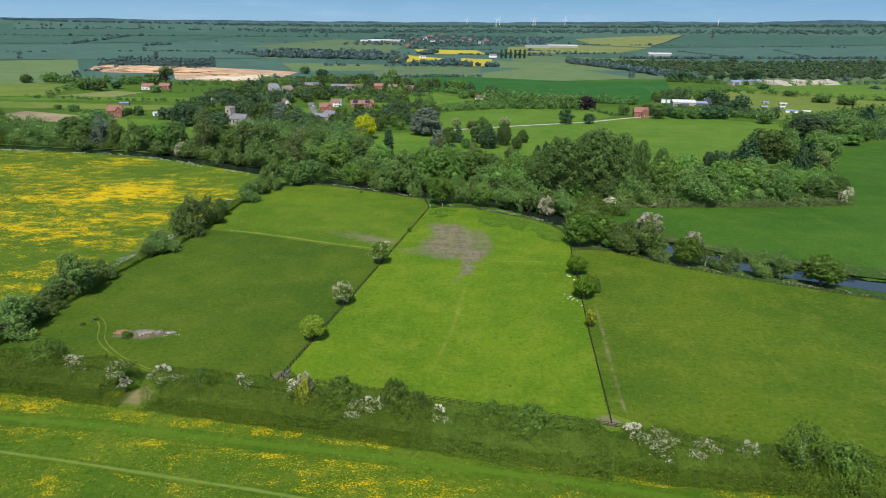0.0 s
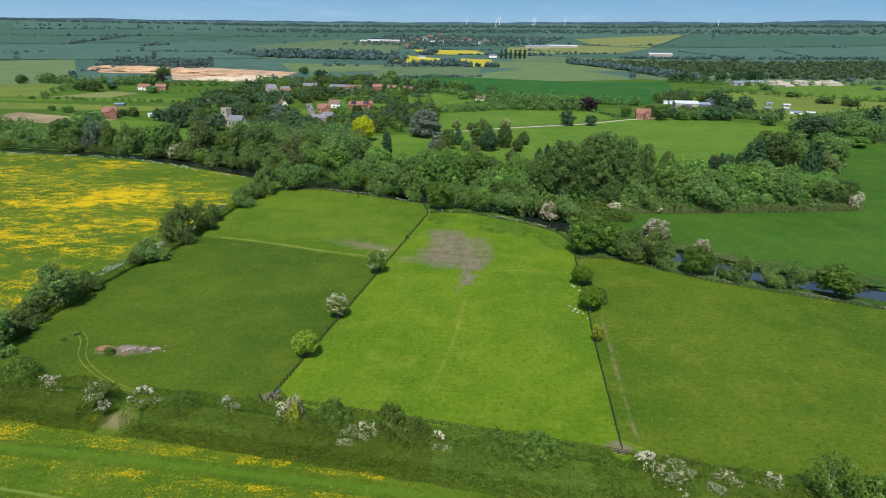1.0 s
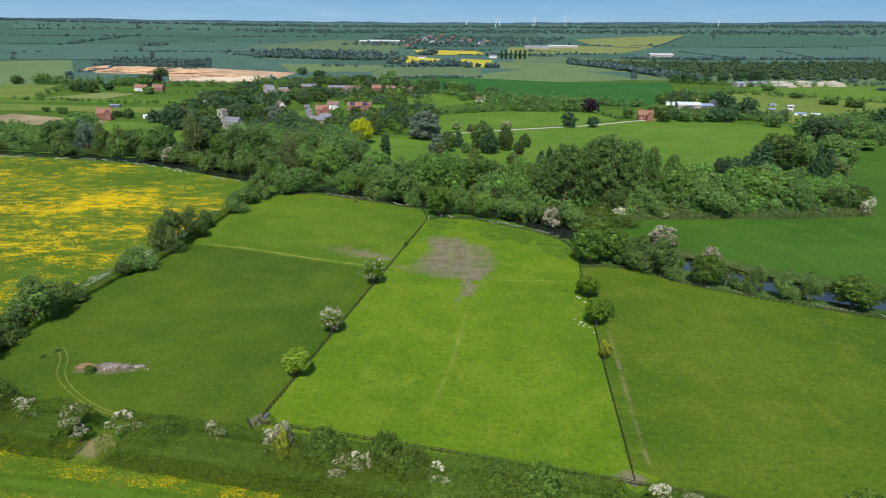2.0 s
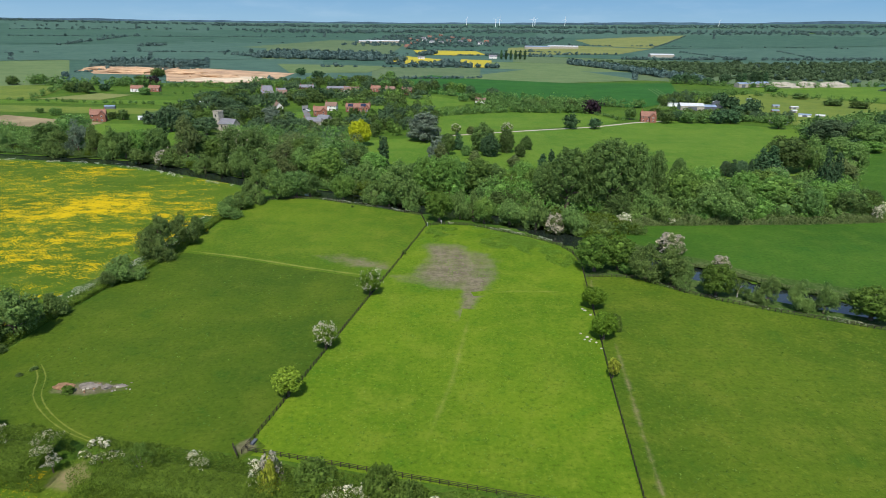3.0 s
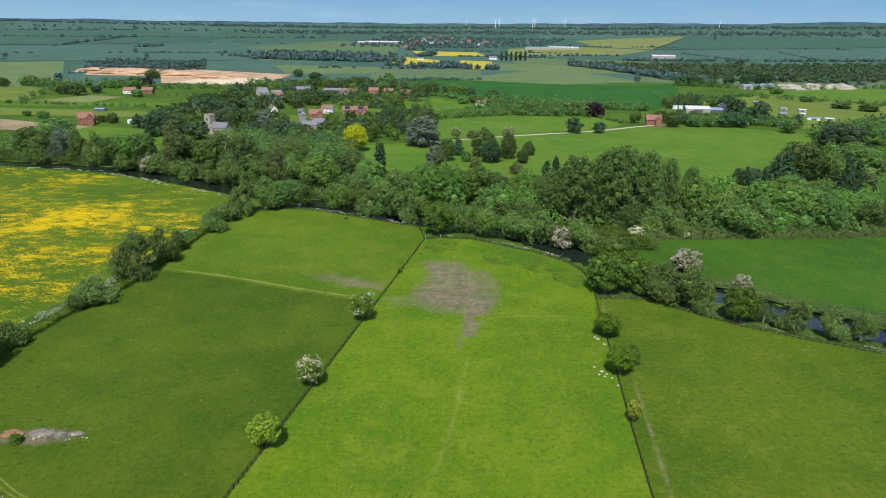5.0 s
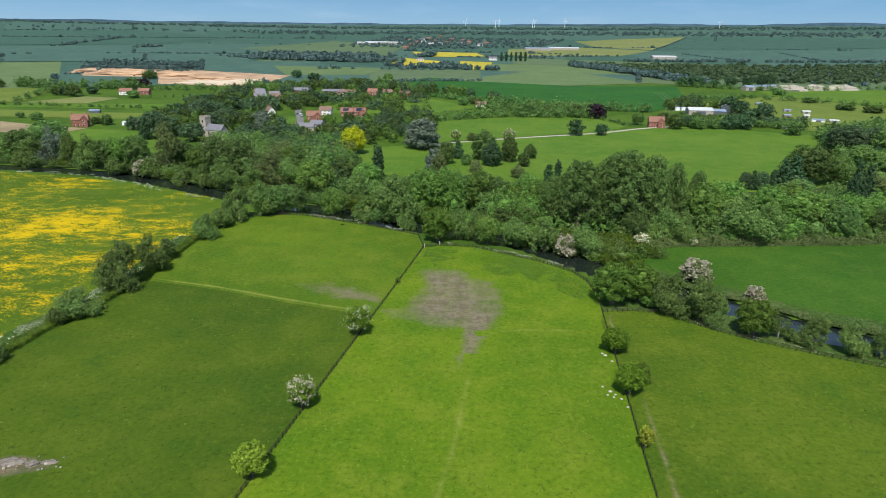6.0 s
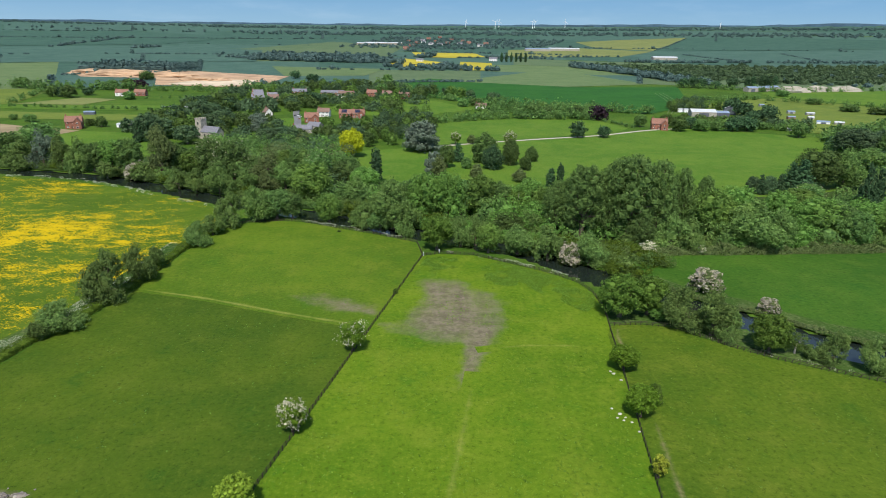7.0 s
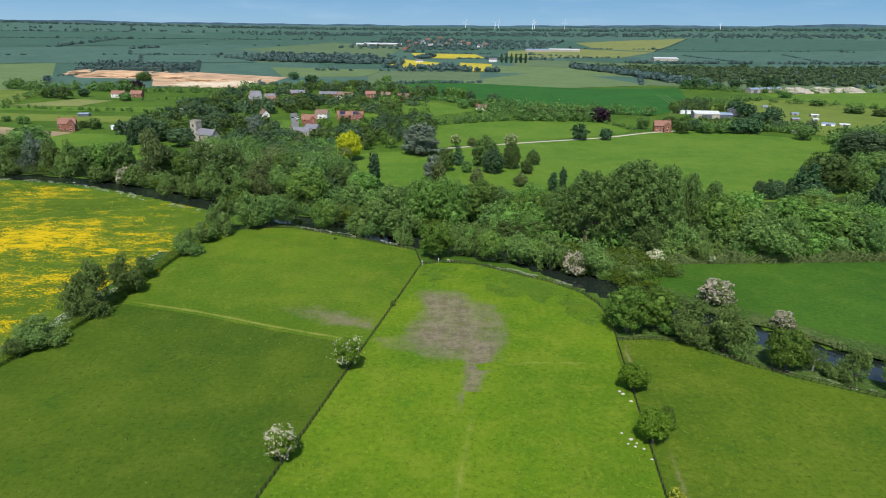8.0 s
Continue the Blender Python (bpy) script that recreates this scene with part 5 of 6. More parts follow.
for x, y, h, w in ((206, 318.5, 7, 3.0), (215, 329, 6.5, 2.4), (82, 305, 5.5, 3.6), (104, 308, 3.6, 2.2)):
    plant("hawthorn_white", x, y, h, w, "hawthorn white with blossom at the edge of the wood", "tree", "hawthorns by the wood")
plant("hawthorn_pink", -178, 424, 8, 5, "hawthorn with pale blossom by the river", "tree")

# ---------------------------------------------------------------- trees of the park
PARK = "specimen trees in the park"
for key, x, y, h, w, label in (
    ("conifer", 9.8, 493, 12, 4.9, "dark clipped conifer on the lawn"), ("yew", 31.8, 469.5, 14.6, 6.9, "dense dark yew on the lawn"), ("cypress_green", 27.6, 491, 19, 8.8, "broad green conical tree on the lawn"),
    ("cypress_green", 44.5, 483, 16.6, 5.3, "green conical tree on the lawn"), ("chestnut_flower", 50.5, 549, 12, 4.5, "blossoming chestnut in the park"), ("cypress_green", 52.6, 467.5, 9.2, 4.0, "small rounded conifer on the lawn"), ("cypress_green", 60.4, 497, 9.6, 4.5, "small rounded conifer on the lawn"),
    ("cypress_green", 14.8, 469.5, 7.2, 3.3, "small rounded conifer on the lawn"), ("brown", 19.5, 433, 9.4, 3.6, "small bronze-leaved tree near the lawn"), ("brown", -2.7, 439, 12, 4.2, "brownish upright tree near the lawn"), ("spruce_blue", -5.5, 448, 14.4, 6.8, "blue-grey spruce on the park lawn"), ("oak", 2.4, 471, 15.4, 4.9, "dense green tree on the park lawn"),
    ("cedar_blue", -16.5, 528, 22, 17, "great blue-grey cedar on the lawn"), ("brown", 45, 434, 6.5, 4.0, "small bronze-leaved tree near the lawn"), ("far_dark", 113, 604, 12.2, 6.3, "rounded dark tree by the drive"), ("far_dark", 135.5, 606, 9.5, 5.4, "rounded dark tree by the drive"), ("oak", 186, 674, 12, 6, "green tree beside the brick lodge"), ("oak", 214, 684, 11, 7, "green tree behind the brick lodge"), ("far_dark", 232, 668, 10, 6, "dark tree beside the brick lodge"),
    ("chestnut_flower", 9.4, 559, 9.2, 4, "pale blossoming tree by the drive"), ("brown", 21.8, 565, 6.2, 3.6, "low bronze bush by the drive"), ("gold", -63.5, 502, 19.5, 8.2, "brilliant golden yellow maple tree")):
    plant(key, x, y, h, w, label, "tree", PARK)

# ---------------------------------------------------------------- fences
def fence(name, line, label, gaps=()):
    """Post-and-rail: square posts 1.8 m apart, three rails between them."""
    f = thing(name, *line[0], 0.0, 0, label, "fence", "paddock fences")
    post = box(-0.07, 0.07, -0.07, 0.07, -0.3, 1.32)
    bmesh.ops.bevel(post, geom=[e for e in post.edges if e.verts[0].co.z > 1 and e.verts[1].co.z > 1], offset=0.02, segments=1, affect="EDGES")
    pm = bpy.data.meshes.new("post")
    post.to_mesh(pm)
    post.free()
    pm.materials.append(M["timber"])
    rails = {}
    x0, y0 = line[0]
    for a, b in zip(line, line[1:]):
        a, b = Vector(a), Vector(b)
        n = max(1, round((b - a).length / 1.8))
        turn = math.atan2(b.y - a.y, b.x - a.x)
        size = round((b - a).length / n, 2)
        if size not in rails:
            rb = box(0, size, 0.05, 0.09, -0.05, 0.05)
            rm = bpy.data.meshes.new("rail")
            rb.to_mesh(rm)
            rb.free()
            rm.materials.append(M["timber"])
            rails[size] = rm
        for k in range(n):
            c = a.lerp(b, k / n)
            o = part("post", pm, None, f)
            o.location, o.rotation_euler = (c.x - x0, c.y - y0, random.uniform(-0.05, 0.03)), (random.uniform(-0.03, 0.03), random.uniform(-0.03, 0.03), turn)
            for z in (0.4, 0.8, 1.2):
                o = part("rail", rails[size], None, f)
                o.location, o.rotation_euler = (c.x - x0, c.y - y0, z + random.uniform(-0.02, 0.02)), (0, random.uniform(-0.01, 0.01), turn)
    return f


fence("fence", LEFT_FENCE, "dark post-and-rail fence between two paddocks")
fence("fence", RIGHT_FENCE, "dark post-and-rail fence beside a worn path")
fence("fence", RIVER_FENCE_L, "dark post-and-rail fence along the river")
fence("fence", RIVER_FENCE_M, "dark post-and-rail fence below the willows")
fence("fence", RIVER_FENCE_R, "dark post-and-rail fence along the river bank")
fence("fence", [(x, front(x)) for x in (-40, -20, 0, 20, 39, 60, 80, 105)], "dark post-and-rail fence behind the hedge")

# ---------------------------------------------------------------- buildings
def gable_roof(w, d, h, rise, over=0.4, thick=0.18):
    """A pitched roof of two thick slopes, ridge along x."""
    bm = bmesh.new()
    for s in (-1, 1):
        y0, z0 = s * (d / 2 + over), h - over * rise / (d / 2)
        foot = ((-w / 2 - over, y0, z0), (w / 2 + over, y0, z0), (w / 2 + over, 0, h + rise), (-w / 2 - over, 0, h + rise))
        v = [bm.verts.new((x, y, z + up)) for up in (0.02, thick) for x, y, z in foot]
        for f in ((0, 1, 2, 3), (7, 6, 5, 4), (0, 4, 5, 1), (1, 5, 6, 2), (2, 6, 7, 3), (3, 7, 4, 0)):
            bm.faces.new([v[i] for i in f])
    bmesh.ops.recalc_face_normals(bm, faces=bm.faces[:])
    return bm


def gable_walls(w, d, h, rise):
    bm = bmesh.new()
    prof = [(-d / 2, -0.3), (d / 2, -0.3), (d / 2, h), (0, h + rise - 0.02), (-d / 2, h)]
    a, b = [[bm.verts.new((x, y, z)) for y, z in prof] for x in (-w / 2, w / 2)]
    bm.faces.new(a[::-1])
    bm.faces.new(b)
    for k in range(5):
        bm.faces.new((a[k], a[(k + 1) % 5], b[(k + 1) % 5], b[k]))
    bmesh.ops.recalc_face_normals(bm, faces=bm.faces[:])
    return bm


def add_window(parent, x, y, z, w, h, along_x=True):
    """A window set in a white frame, standing just proud of the wall."""
    s = 0.08
    f = part("window", box(x - w / 2, x + w / 2, y - s, y + s, z, z + h) if along_x else box(x - s, x + s, y - w / 2, y + w / 2, z, z + h), "white_paint", parent, "white-framed window")
    g = 0.1
    part("pane", box(x - w / 2 + g, x + w / 2 - g, y - s - 0.02, y + s + 0.02, z + g, z + h - g) if along_x else box(x - s - 0.02, x + s + 0.02, y - w / 2 + g, y + w / 2 - g, z + g, z + h - g), "glass", f, "dark glass pane")


def house(x, y, turn, w, d, h, rise, wall, roof, label, wing=0.0, solar=False, chimneys=1, windows=3, name="house"):
    t = thing(name, x, y, None, turn, label, "house", "houses of the village")
    part("wall", gable_walls(w, d, h, rise), wall, t)
    part("roof", gable_roof(w, d, h, rise), roof, t)
    if wing:
        wb = gable_walls(wing, d * 0.75, h * 0.97, rise * 0.85)
        wr = gable_roof(wing, d * 0.75, h * 0.97, rise * 0.85)
        for b in (wb, wr):
            bmesh.ops.rotate(b, verts=b.verts, matrix=Matrix.Rotation(math.pi / 2, 3, "Z"))
            bmesh.ops.translate(b, verts=b.verts, vec=(w * 0.27, -d / 2 - wing / 2 + 1.0, 0))
        part("wing_wall", wb, wall, t)
        part("wing_roof", wr, roof, t)
        add_window(t, w * 0.27, -d / 2 - wing + 1.0, 1.0, 1.6, 1.4)
        add_window(t, w * 0.27, -d / 2 - wing + 1.0, h - 1.6, 1.4, 1.3)
    for k in range(chimneys):
        cx = (-w / 2 + 0.9, w / 2 - 0.9, 0.0)[k % 3]
        c = box(cx - 0.45, cx + 0.45, -0.35, 0.35, h + rise * 0.5, h + rise + 1.3)
        add_box(c, cx - 0.52, cx + 0.52, -0.42, 0.42, h + rise + 1.3, h + rise + 1.45)
        add_box(c, cx - 0.15, cx + 0.15, -0.15, 0.15, h + rise + 1.45, h + rise + 1.8)
        part("chimney", c, "brick", t)
    for k in range(windows):
        wx = -w / 2 + w * (k + 0.5) / windows
        for z in ((1.0, h - 1.6) if h > 4 else (1.0,)):
            if not (wing and abs(wx - w * 0.27) < d * 0.42):
                add_window(t, wx, -d / 2, z, 1.3, 1.25)
    for z in ((1.0, h - 1.6) if h > 4 else (1.0,)):
        for s in (-1, 1):
            add_window(t, s * w / 2, 0.6, z, 1.2, 1.25, False)
    part("door", box(-w * 0.1 - 0.5, -w * 0.1 + 0.5, -d / 2 - 0.06, -d / 2 + 0.06, 0, 2.05), "door", t, "dark painted door")
    if solar:
        slope = math.hypot(d / 2, rise)
        for k in range(5):
            b = box(-w * 0.3 + k * 1.1, -w * 0.3 + k * 1.1 + 1.02, 0.8, slope - 0.5, 0.2, 0.26)
            bmesh.ops.rotate(b, verts=b.verts, matrix=Matrix.Rotation(math.atan2(rise, d / 2), 3, "X"))
            bmesh.ops.translate(b, verts=b.verts, vec=(0, -d / 2, h))
            part("solar_panel", b, "solar", t, "dark blue solar panel")
    return t


def shed(x, y, turn, w, d, h, rise, wall, roof, label, group="", name="shed", door=True):
    t = thing(name, x, y, None, turn, label, "shed", group)
    part("wall", gable_walls(w, d, h, rise), wall, t)
    part("roof", gable_roof(w, d, h, rise, 0.25, 0.1), roof, t)
    if door:
        part("door", box(-w * 0.2, w * 0.2, -d / 2 - 0.06, -d / 2 + 0.05, 0, h * 0.8), "dark_cladding", t, "dark sliding door")
    return t


R, B, W, S = "brick", "brick_brown", "render_white", "stone"
for x, y, turn, w, d, h, rise, wall, roof, label, wing, sol, ch, win in (
    (-316, 612, 20, 13, 8, 6, 4.2, R, "tile_red", "red brick farmhouse with orange tiled roof", 6, False, 2, 3),
    (200, 662, -8, 14, 8, 5.5, 4.2, R, "tile_red", "red brick lodge with steep tiled gables", 6, False, 2, 3),
    (-125, 671, 10, 13, 9, 5, 4.0, R, "tile_red", "brick house with bright orange tiled roof", 5, False, 1, 3),
    (-121, 714, -5, 12, 8, 5, 3.5, W, "tile_brown", "pale house with a brown roof", 0, False, 1, 3),
    (-98, 705, 0, 12, 8, 5, 3.5, R, "tile_red", "terraced brick house with solar panels", 0, True, 1, 3),
    (-85, 706, 0, 12, 8, 5, 3.5, R, "tile_red", "terraced brick house with solar panels", 5, True, 2, 4),
    (-176, 706, -60, 11, 8, 4, 4.5, W, "tile_brown", "white gabled cottage with brown roof", 0, False, 1, 2),
    (-126, 900, 5, 20, 9, 5, 3.5, W, "tile_brown", "long white rendered house", 0, False, 2, 5),
    (-148, 925, 0, 30, 10, 4.5, 2.5, B, "slate", "long brick building with slates", 0, False, 0, 6),
    (-187, 905, 5, 18, 9, 7, 3, R, "slate", "tall red brick house with slates", 0, False, 2, 4),
    (-225, 846, 15, 14, 8, 5, 3.5, R, "slate", "brick house with grey slates", 0, False, 1, 3),
    (-232, 872, 15, 14, 8, 5, 3.5, B, "slate", "brown brick house with grey slates", 0, False, 1, 3),
    (-213, 868, 15, 12, 8, 5, 3.5, W, "slate", "white house with grey slates", 0, False, 1, 3),
    (-218, 826, 10, 13, 8, 5, 3.5, B, "slate", "brown brick house with grey slates", 0, False, 1, 3),
    (-205, 842, 10, 12, 8, 5, 3.5, R, "tile_brown", "red brick house with a brown roof", 0, False, 1, 3),
    (-240, 900, 10, 13, 8, 5, 3.5, W, "slate", "white house with grey slates", 0, False, 1, 3),
    (-75, 915, 0, 13, 8, 5, 3.5, B, "tile_brown", "brown brick house in the village", 0, False, 1, 3),
    (-52, 900, 10, 13, 8, 5, 3.5, R, "tile_brown", "red brick house in the village", 0, False, 1, 3),
    (-96, 925, -5, 13, 8, 5, 3.5, R, "tile_red", "red brick house in the village", 0, False, 1, 3),
    (-120, 607, 5, 16, 8, 3.5, 3, S, "slate", "low grey stone house with slates", 0, False, 1, 4),
    (-112, 622, -25, 12, 8, 4, 3, S, "slate", "grey stone house with slates", 0, False, 1, 3),
    (42, 806, 0, 12, 8, 3, 3, W, "tile_brown", "pale cottage among green hedges", 0, False, 1, 3),
    (-404, 880, 0, 16, 8, 4.5, 3.5, W, "tile_red", "white house with a red roof", 0, False, 1, 3),
    (-384, 886, 0, 14, 8, 4.5, 3.5, R, "tile_red", "red brick house in the village", 0, False, 1, 3),
    (130, 1860, 0, 22, 10, 6, 4, W, "slate", "large white house among trees", 0, False, 1, 4),
    (-66, 1790, 0, 18, 10, 5, 3, W, "slate", "white farmhouse among fields", 0, False, 1, 4)):
    house(x, y, turn, w, d, h, rise, wall, roof, label, wing, sol, ch, win)

G = "farm buildings beyond the park"
shed(281, 768, -6, 26, 16, 5, 2.5, "stone", "metal_roof", "wide barn with a pale sheet roof", G)
shed(300, 764, -6, 14, 12, 4.5, 1.8, "dark_cladding", "metal_blue", "dark barn with a blue-grey roof", G)
shed(322, 795, 70, 24, 12, 7, 3, "dark_cladding", "metal_roof", "tall barn with a white sheet roof", G)
for k in range(3):
    shed(268 + 7 * k, 800, 0, 5, 4, 3.5, 0.6, "white_paint", "metal_roof", "white feed store beside the barns", G, "store", False)
HUT = "small huts in the chicken paddocks"
for x, y, w, turn in ((395, 872, 6, 0), (380, 822, 7, 20), (396, 803, 8, 0), (370, 752, 8, 0), (411, 790, 9, 0), (391, 752, 6, 0), (384, 716, 12, -20), (398, 712, 9, -20), (330, 694, 8, 10), (352, 694, 7, 0), (322, 663, 5, 0), (330, 652, 7, 30)):
    shed(x, y, turn, w, 4, 2.4, 1.0, random.choice(["white_paint", "stone", "brick_brown"]), random.choice(["metal_roof", "metal_blue", "metal_roof"]), "small pale hut on the grass", HUT, "hut")
shed(-272, 622, 10, 9, 6, 3, 2, "stone", "slate", "grey outbuilding with slates", "", "outbuilding")
shed(-281, 622, 0, 6, 5, 2.8, 0.8, "white_paint", "metal_roof", "white outbuilding with sheet roof", "", "outbuilding")
shed(-350, 700, 10, 10, 5, 2.6, 1.0, "dark_cladding", "metal_blue", "small blue-grey field shelter", "", "field_shelter")
shed(-270, 727, 5, 34, 10, 4, 2.0, "stone", "metal_roof", "long stone barn with pale roof", "", "barn")
for x, y, w in ((478, 1085, 16), (498, 1095, 20), (520, 1105, 18)):
    shed(x, y, 10, w, 14, 6, 2, "stone", "metal_blue", "grey works building at the pit", "works buildings", "works_building")
for x, y, w, roof in ((330, 2440, 90, "metal_blue"), (430, 2480, 110, "metal_roof"), (-250, 2750, 150, "metal_roof"), (640, 2000, 70, "metal_roof"), (-310, 2700, 80, "metal_roof")):
    shed(x, y, 0, w, 30, 8, 3, "stone", roof, "long distant warehouse with sheet roof", "distant warehouses", "warehouse", False)

# church with its square tower
church = thing("church", -182, 566, None, -25, "grey limestone church with a square tower", "church")
part("nave_wall", gable_walls(16, 8, 6, 4), "stone", church)
part("roof", gable_roof(16, 8, 6, 4), "slate", church)
tower = box(-14, -8, -3, 3, -0.3, 15)
for k, j in itertools.product(range(4), range(4)):
    if k in (0, 3) or j in (0, 3):
        add_box(tower, -14.1 + k * 1.75, -13.1 + k * 1.75, -3.1 + j * 1.75, -2.1 + j * 1.75, 15, 16)
part("tower", tower, "stone", church, "square battlemented tower")
for z in (3, 11):
    part("window", box(-11.6, -10.4, -3.08, -2.9, z, z + 2), "glass", church, "dark arched belfry opening")
for k in range(3):
    part("window", box(-5 + 4.5 * k, -4 + 4.5 * k, -4.08, -3.9, 2, 4.5), "glass", church, "dark lancet window")

# ---------------------------------------------------------------- wind turbines
def turbine(x, y, h, r, spin, facing):
    t = thing("wind_turbine", x, y, None, facing, "white three-bladed wind turbine on the horizon", "wind turbine", "distant wind turbines")
    bm = bmesh.new()
    add_limb(bm, (0, 0, -1), (0, 0, h), 1.9, 1.0, 10)
    part("tower", bm, "white_paint", t)
    bm = box(-1.4, 1.4, -3, 5, h - 0.3, h + 2.6)
    bmesh.ops.bevel(bm, geom=bm.edges[:], offset=0.6, segments=2, affect="EDGES")
    part("nacelle", bm, "white_paint", t)
    for k in range(3):
        a = radians(spin + 120 * k)
        bm = bmesh.new()
        root, tip = Vector((0, -5, h + 1.5)), Vector((math.sin(a) * r, -5, h + 1.5 + math.cos(a) * r))
        add_limb(bm, root, root.lerp(tip, 0.25), 0.8, 1.0, 6)
        add_limb(bm, root.lerp(tip, 0.25), tip, 1.0, 0.3, 6)
        part("blade", bm, "white_paint", t)


for x, y, spin in ((131, 4480, 20), (327, 4500, 50), (356, 4560, 10), (574, 4500, 30), (592, 4530, 70), (791, 4520, 5), (1730, 4300, 40)):
    turbine(x, y, 44 if x < 1000 else 30, 22 if x < 1000 else 14, spin, random.uniform(-25, 25))

# ---------------------------------------------------------------- named fields beyond the park
for pts, mat, label, lift in (
    ([(-92, 1112), (-30, 1250), (197, 1112), (383, 1140), (330, 950), (288, 845), (227, 775), (167, 795), (50, 840), (-30, 930)], "wheat", "even deep green wheat field beyond hedges", 0.5),
    ([(10, 1190), (172, 1450), (264, 1490), (355, 1195), (197, 1118), (100, 1160)], "lime", "light green field beyond the wheat", 0.55),
    ([(-900, 960), (-525, 934), (-476, 776), (-760, 755)], "olive", "yellow-green pasture beyond the farm", 0.3),
    ([(-476, 776), (-440, 850), (-391, 839), (-400, 778)], "pale", "pale cut hay field", 0.3),
    ([(-480, 770), (-250, 790), (-255, 738), (-600, 735)], "park", "bright green pasture strip", 0.25),
    ([(-600, 728), (-290, 700), (-300, 660), (-600, 668)], "olive", "yellowish pasture strip", 0.2),
    ([(-420, 640), (-362, 617), (-304, 598), (-310, 576), (-346, 568), (-430, 590)], "soil", "bare dry plot of soil", 0.2),
    ([(-330, 500), (-318, 560), (-301, 595), (-249, 590), (-225, 560), (-190, 500), (-230, 470)], "park", "green pasture by the farmhouse", 0.2),
    ([(-290, 720), (-250, 725), (-240, 790), (-290, 780)], "pale", "pale dry grass bank", 0.3),
    ([(-170, 690), (-130, 700), (-140, 640), (-185, 650)], "park", "village green of mown grass", 0.2),
    ([(-140, 720), (-20, 735), (40, 800), (-30, 900), (-120, 830)], "park", "green paddock behind the houses", 0.2),
    ([(486, 1074), (900, 1160), (800, 850), (568, 875), (470, 990)], "park", "bright green pasture beside a hedge", 0.4),
    ([(292, 869), (418, 959), (470, 985), (560, 860), (700, 780), (600, 640), (420, 600), (331, 655), (340, 760)], "olive", "rough pasture with huts", 0.25),
    ([(-110, 2250), (100, 2230), (120, 2040), (20, 1980), (-80, 2000)], "rape", "yellow rapeseed field in the distance", 1.0),
    ([(-140, 1680), (-120, 1920), (0, 1760), (-30, 1590), (-90, 1560)], "rape", "yellow rapeseed field in the distance", 0.9),
    ([(40, 1800), (120, 1760), (100, 1490), (30, 1490)], "rape", "yellow rapeseed field in the distance", 0.9),
    ([(230, 2480), (500, 2680), (750, 2470), (550, 2140), (180, 2050)], "pale", "pale hay field in the distance", 1.0),
    ([(600, 3150), (870, 3350), (1250, 3520), (770, 2510), (590, 2690)], "pale", "pale hay field on the slope", 1.2),
    ([(770, 2510), (1250, 3520), (1740, 3390), (2030, 3100), (1720, 2620), (1100, 2550)], "hazed_deep", "deep green crop on the slope", 1.3),
    ([(500, 1880), (760, 2470), (1090, 2510), (1680, 2560), (1280, 1930)], "hazed_crop", "green crop on the slope", 1.1),
    ([(-2060, 3070), (-1590, 3470), (-970, 3170), (-1020, 2450), (-1420, 2100)], "hazed_deep", "wide deep green crop", 1.2),
    ([(-1380, 2040), (-990, 2370), (-590, 2210), (-460, 1670), (-990, 1450)], "hazed_crop", "wide green field, tinted bluish for haze", 1.1),
    ([(-720, 2160), (-480, 2930), (-160, 2640), (-170, 2000), (-490, 1850)], "sage", "field before the village, tinted sage for haze", 1.0),
    ([(-380, 1510), (-130, 1490), (-150, 1290), (-290, 1250)], "lime", "pale green field beside the pit", 0.8)):
    field("field_distant", pts, mat, label, lift)

# sand pit
field("field_quarry", [(-674, 1251), (-610, 1160), (-482, 1156), (-432, 1037), (-330, 1017), (-278, 1046), (-280, 1243), (-326, 1263), (-518, 1347), (-646, 1311)], "sand", "bare orange sand workings", 0.7)
field("field_quarry_floor", [(-420, 1050), (-340, 1030), (-300, 1060), (-310, 1150), (-400, 1140)], "sand_pale", "pale sand floor of the pit", 0.9)
for x, y, h, w in ((-560, 1200, 10, 60), (-470, 1190, 8, 45), (-390, 1130, 6, 40), (-620, 1230, 8, 50)):
    bm = bmesh.new()
    bmesh.ops.create_icosphere(bm, subdivisions=4, radius=1)
    for v in bm.verts:
        k = 1 + 0.35 * noise.noise(v.co * 2 + Vector((x, y, 0))) + 0.12 * noise.noise(v.co * 6)
        v.co = Vector((v.co.x * w * k, v.co.y * 16 * k, max(-0.3, v.co.z * h * k)))
    t = tagged(part("sand_mound", bm, "sand", None), "long heap of orange sand", "sand heap", "heaps in the sand pit")
    t.location = (x, y, ground_z(x, y) + 0.5)
for x, y, w in ((545, 1085, 26), (590, 1100, 24), (640, 1110, 28)):
    bm = bmesh.new()
    bmesh.ops.create_icosphere(bm, subdivisions=3, radius=1)
    for v in bm.verts:
        k = 1 + 0.3 * noise.noise(v.co * 2 + Vector((x, y, 0)))
        v.co = Vector((v.co.x * w * k, v.co.y * 12 * k, max(-0.3, v.co.z * 9 * k)))
    t = tagged(part("sand_mound", bm, "stone", None), "heap of pale gravel", "sand heap", "heaps at the works")
    t.location = (x, y, ground_z(x, y))

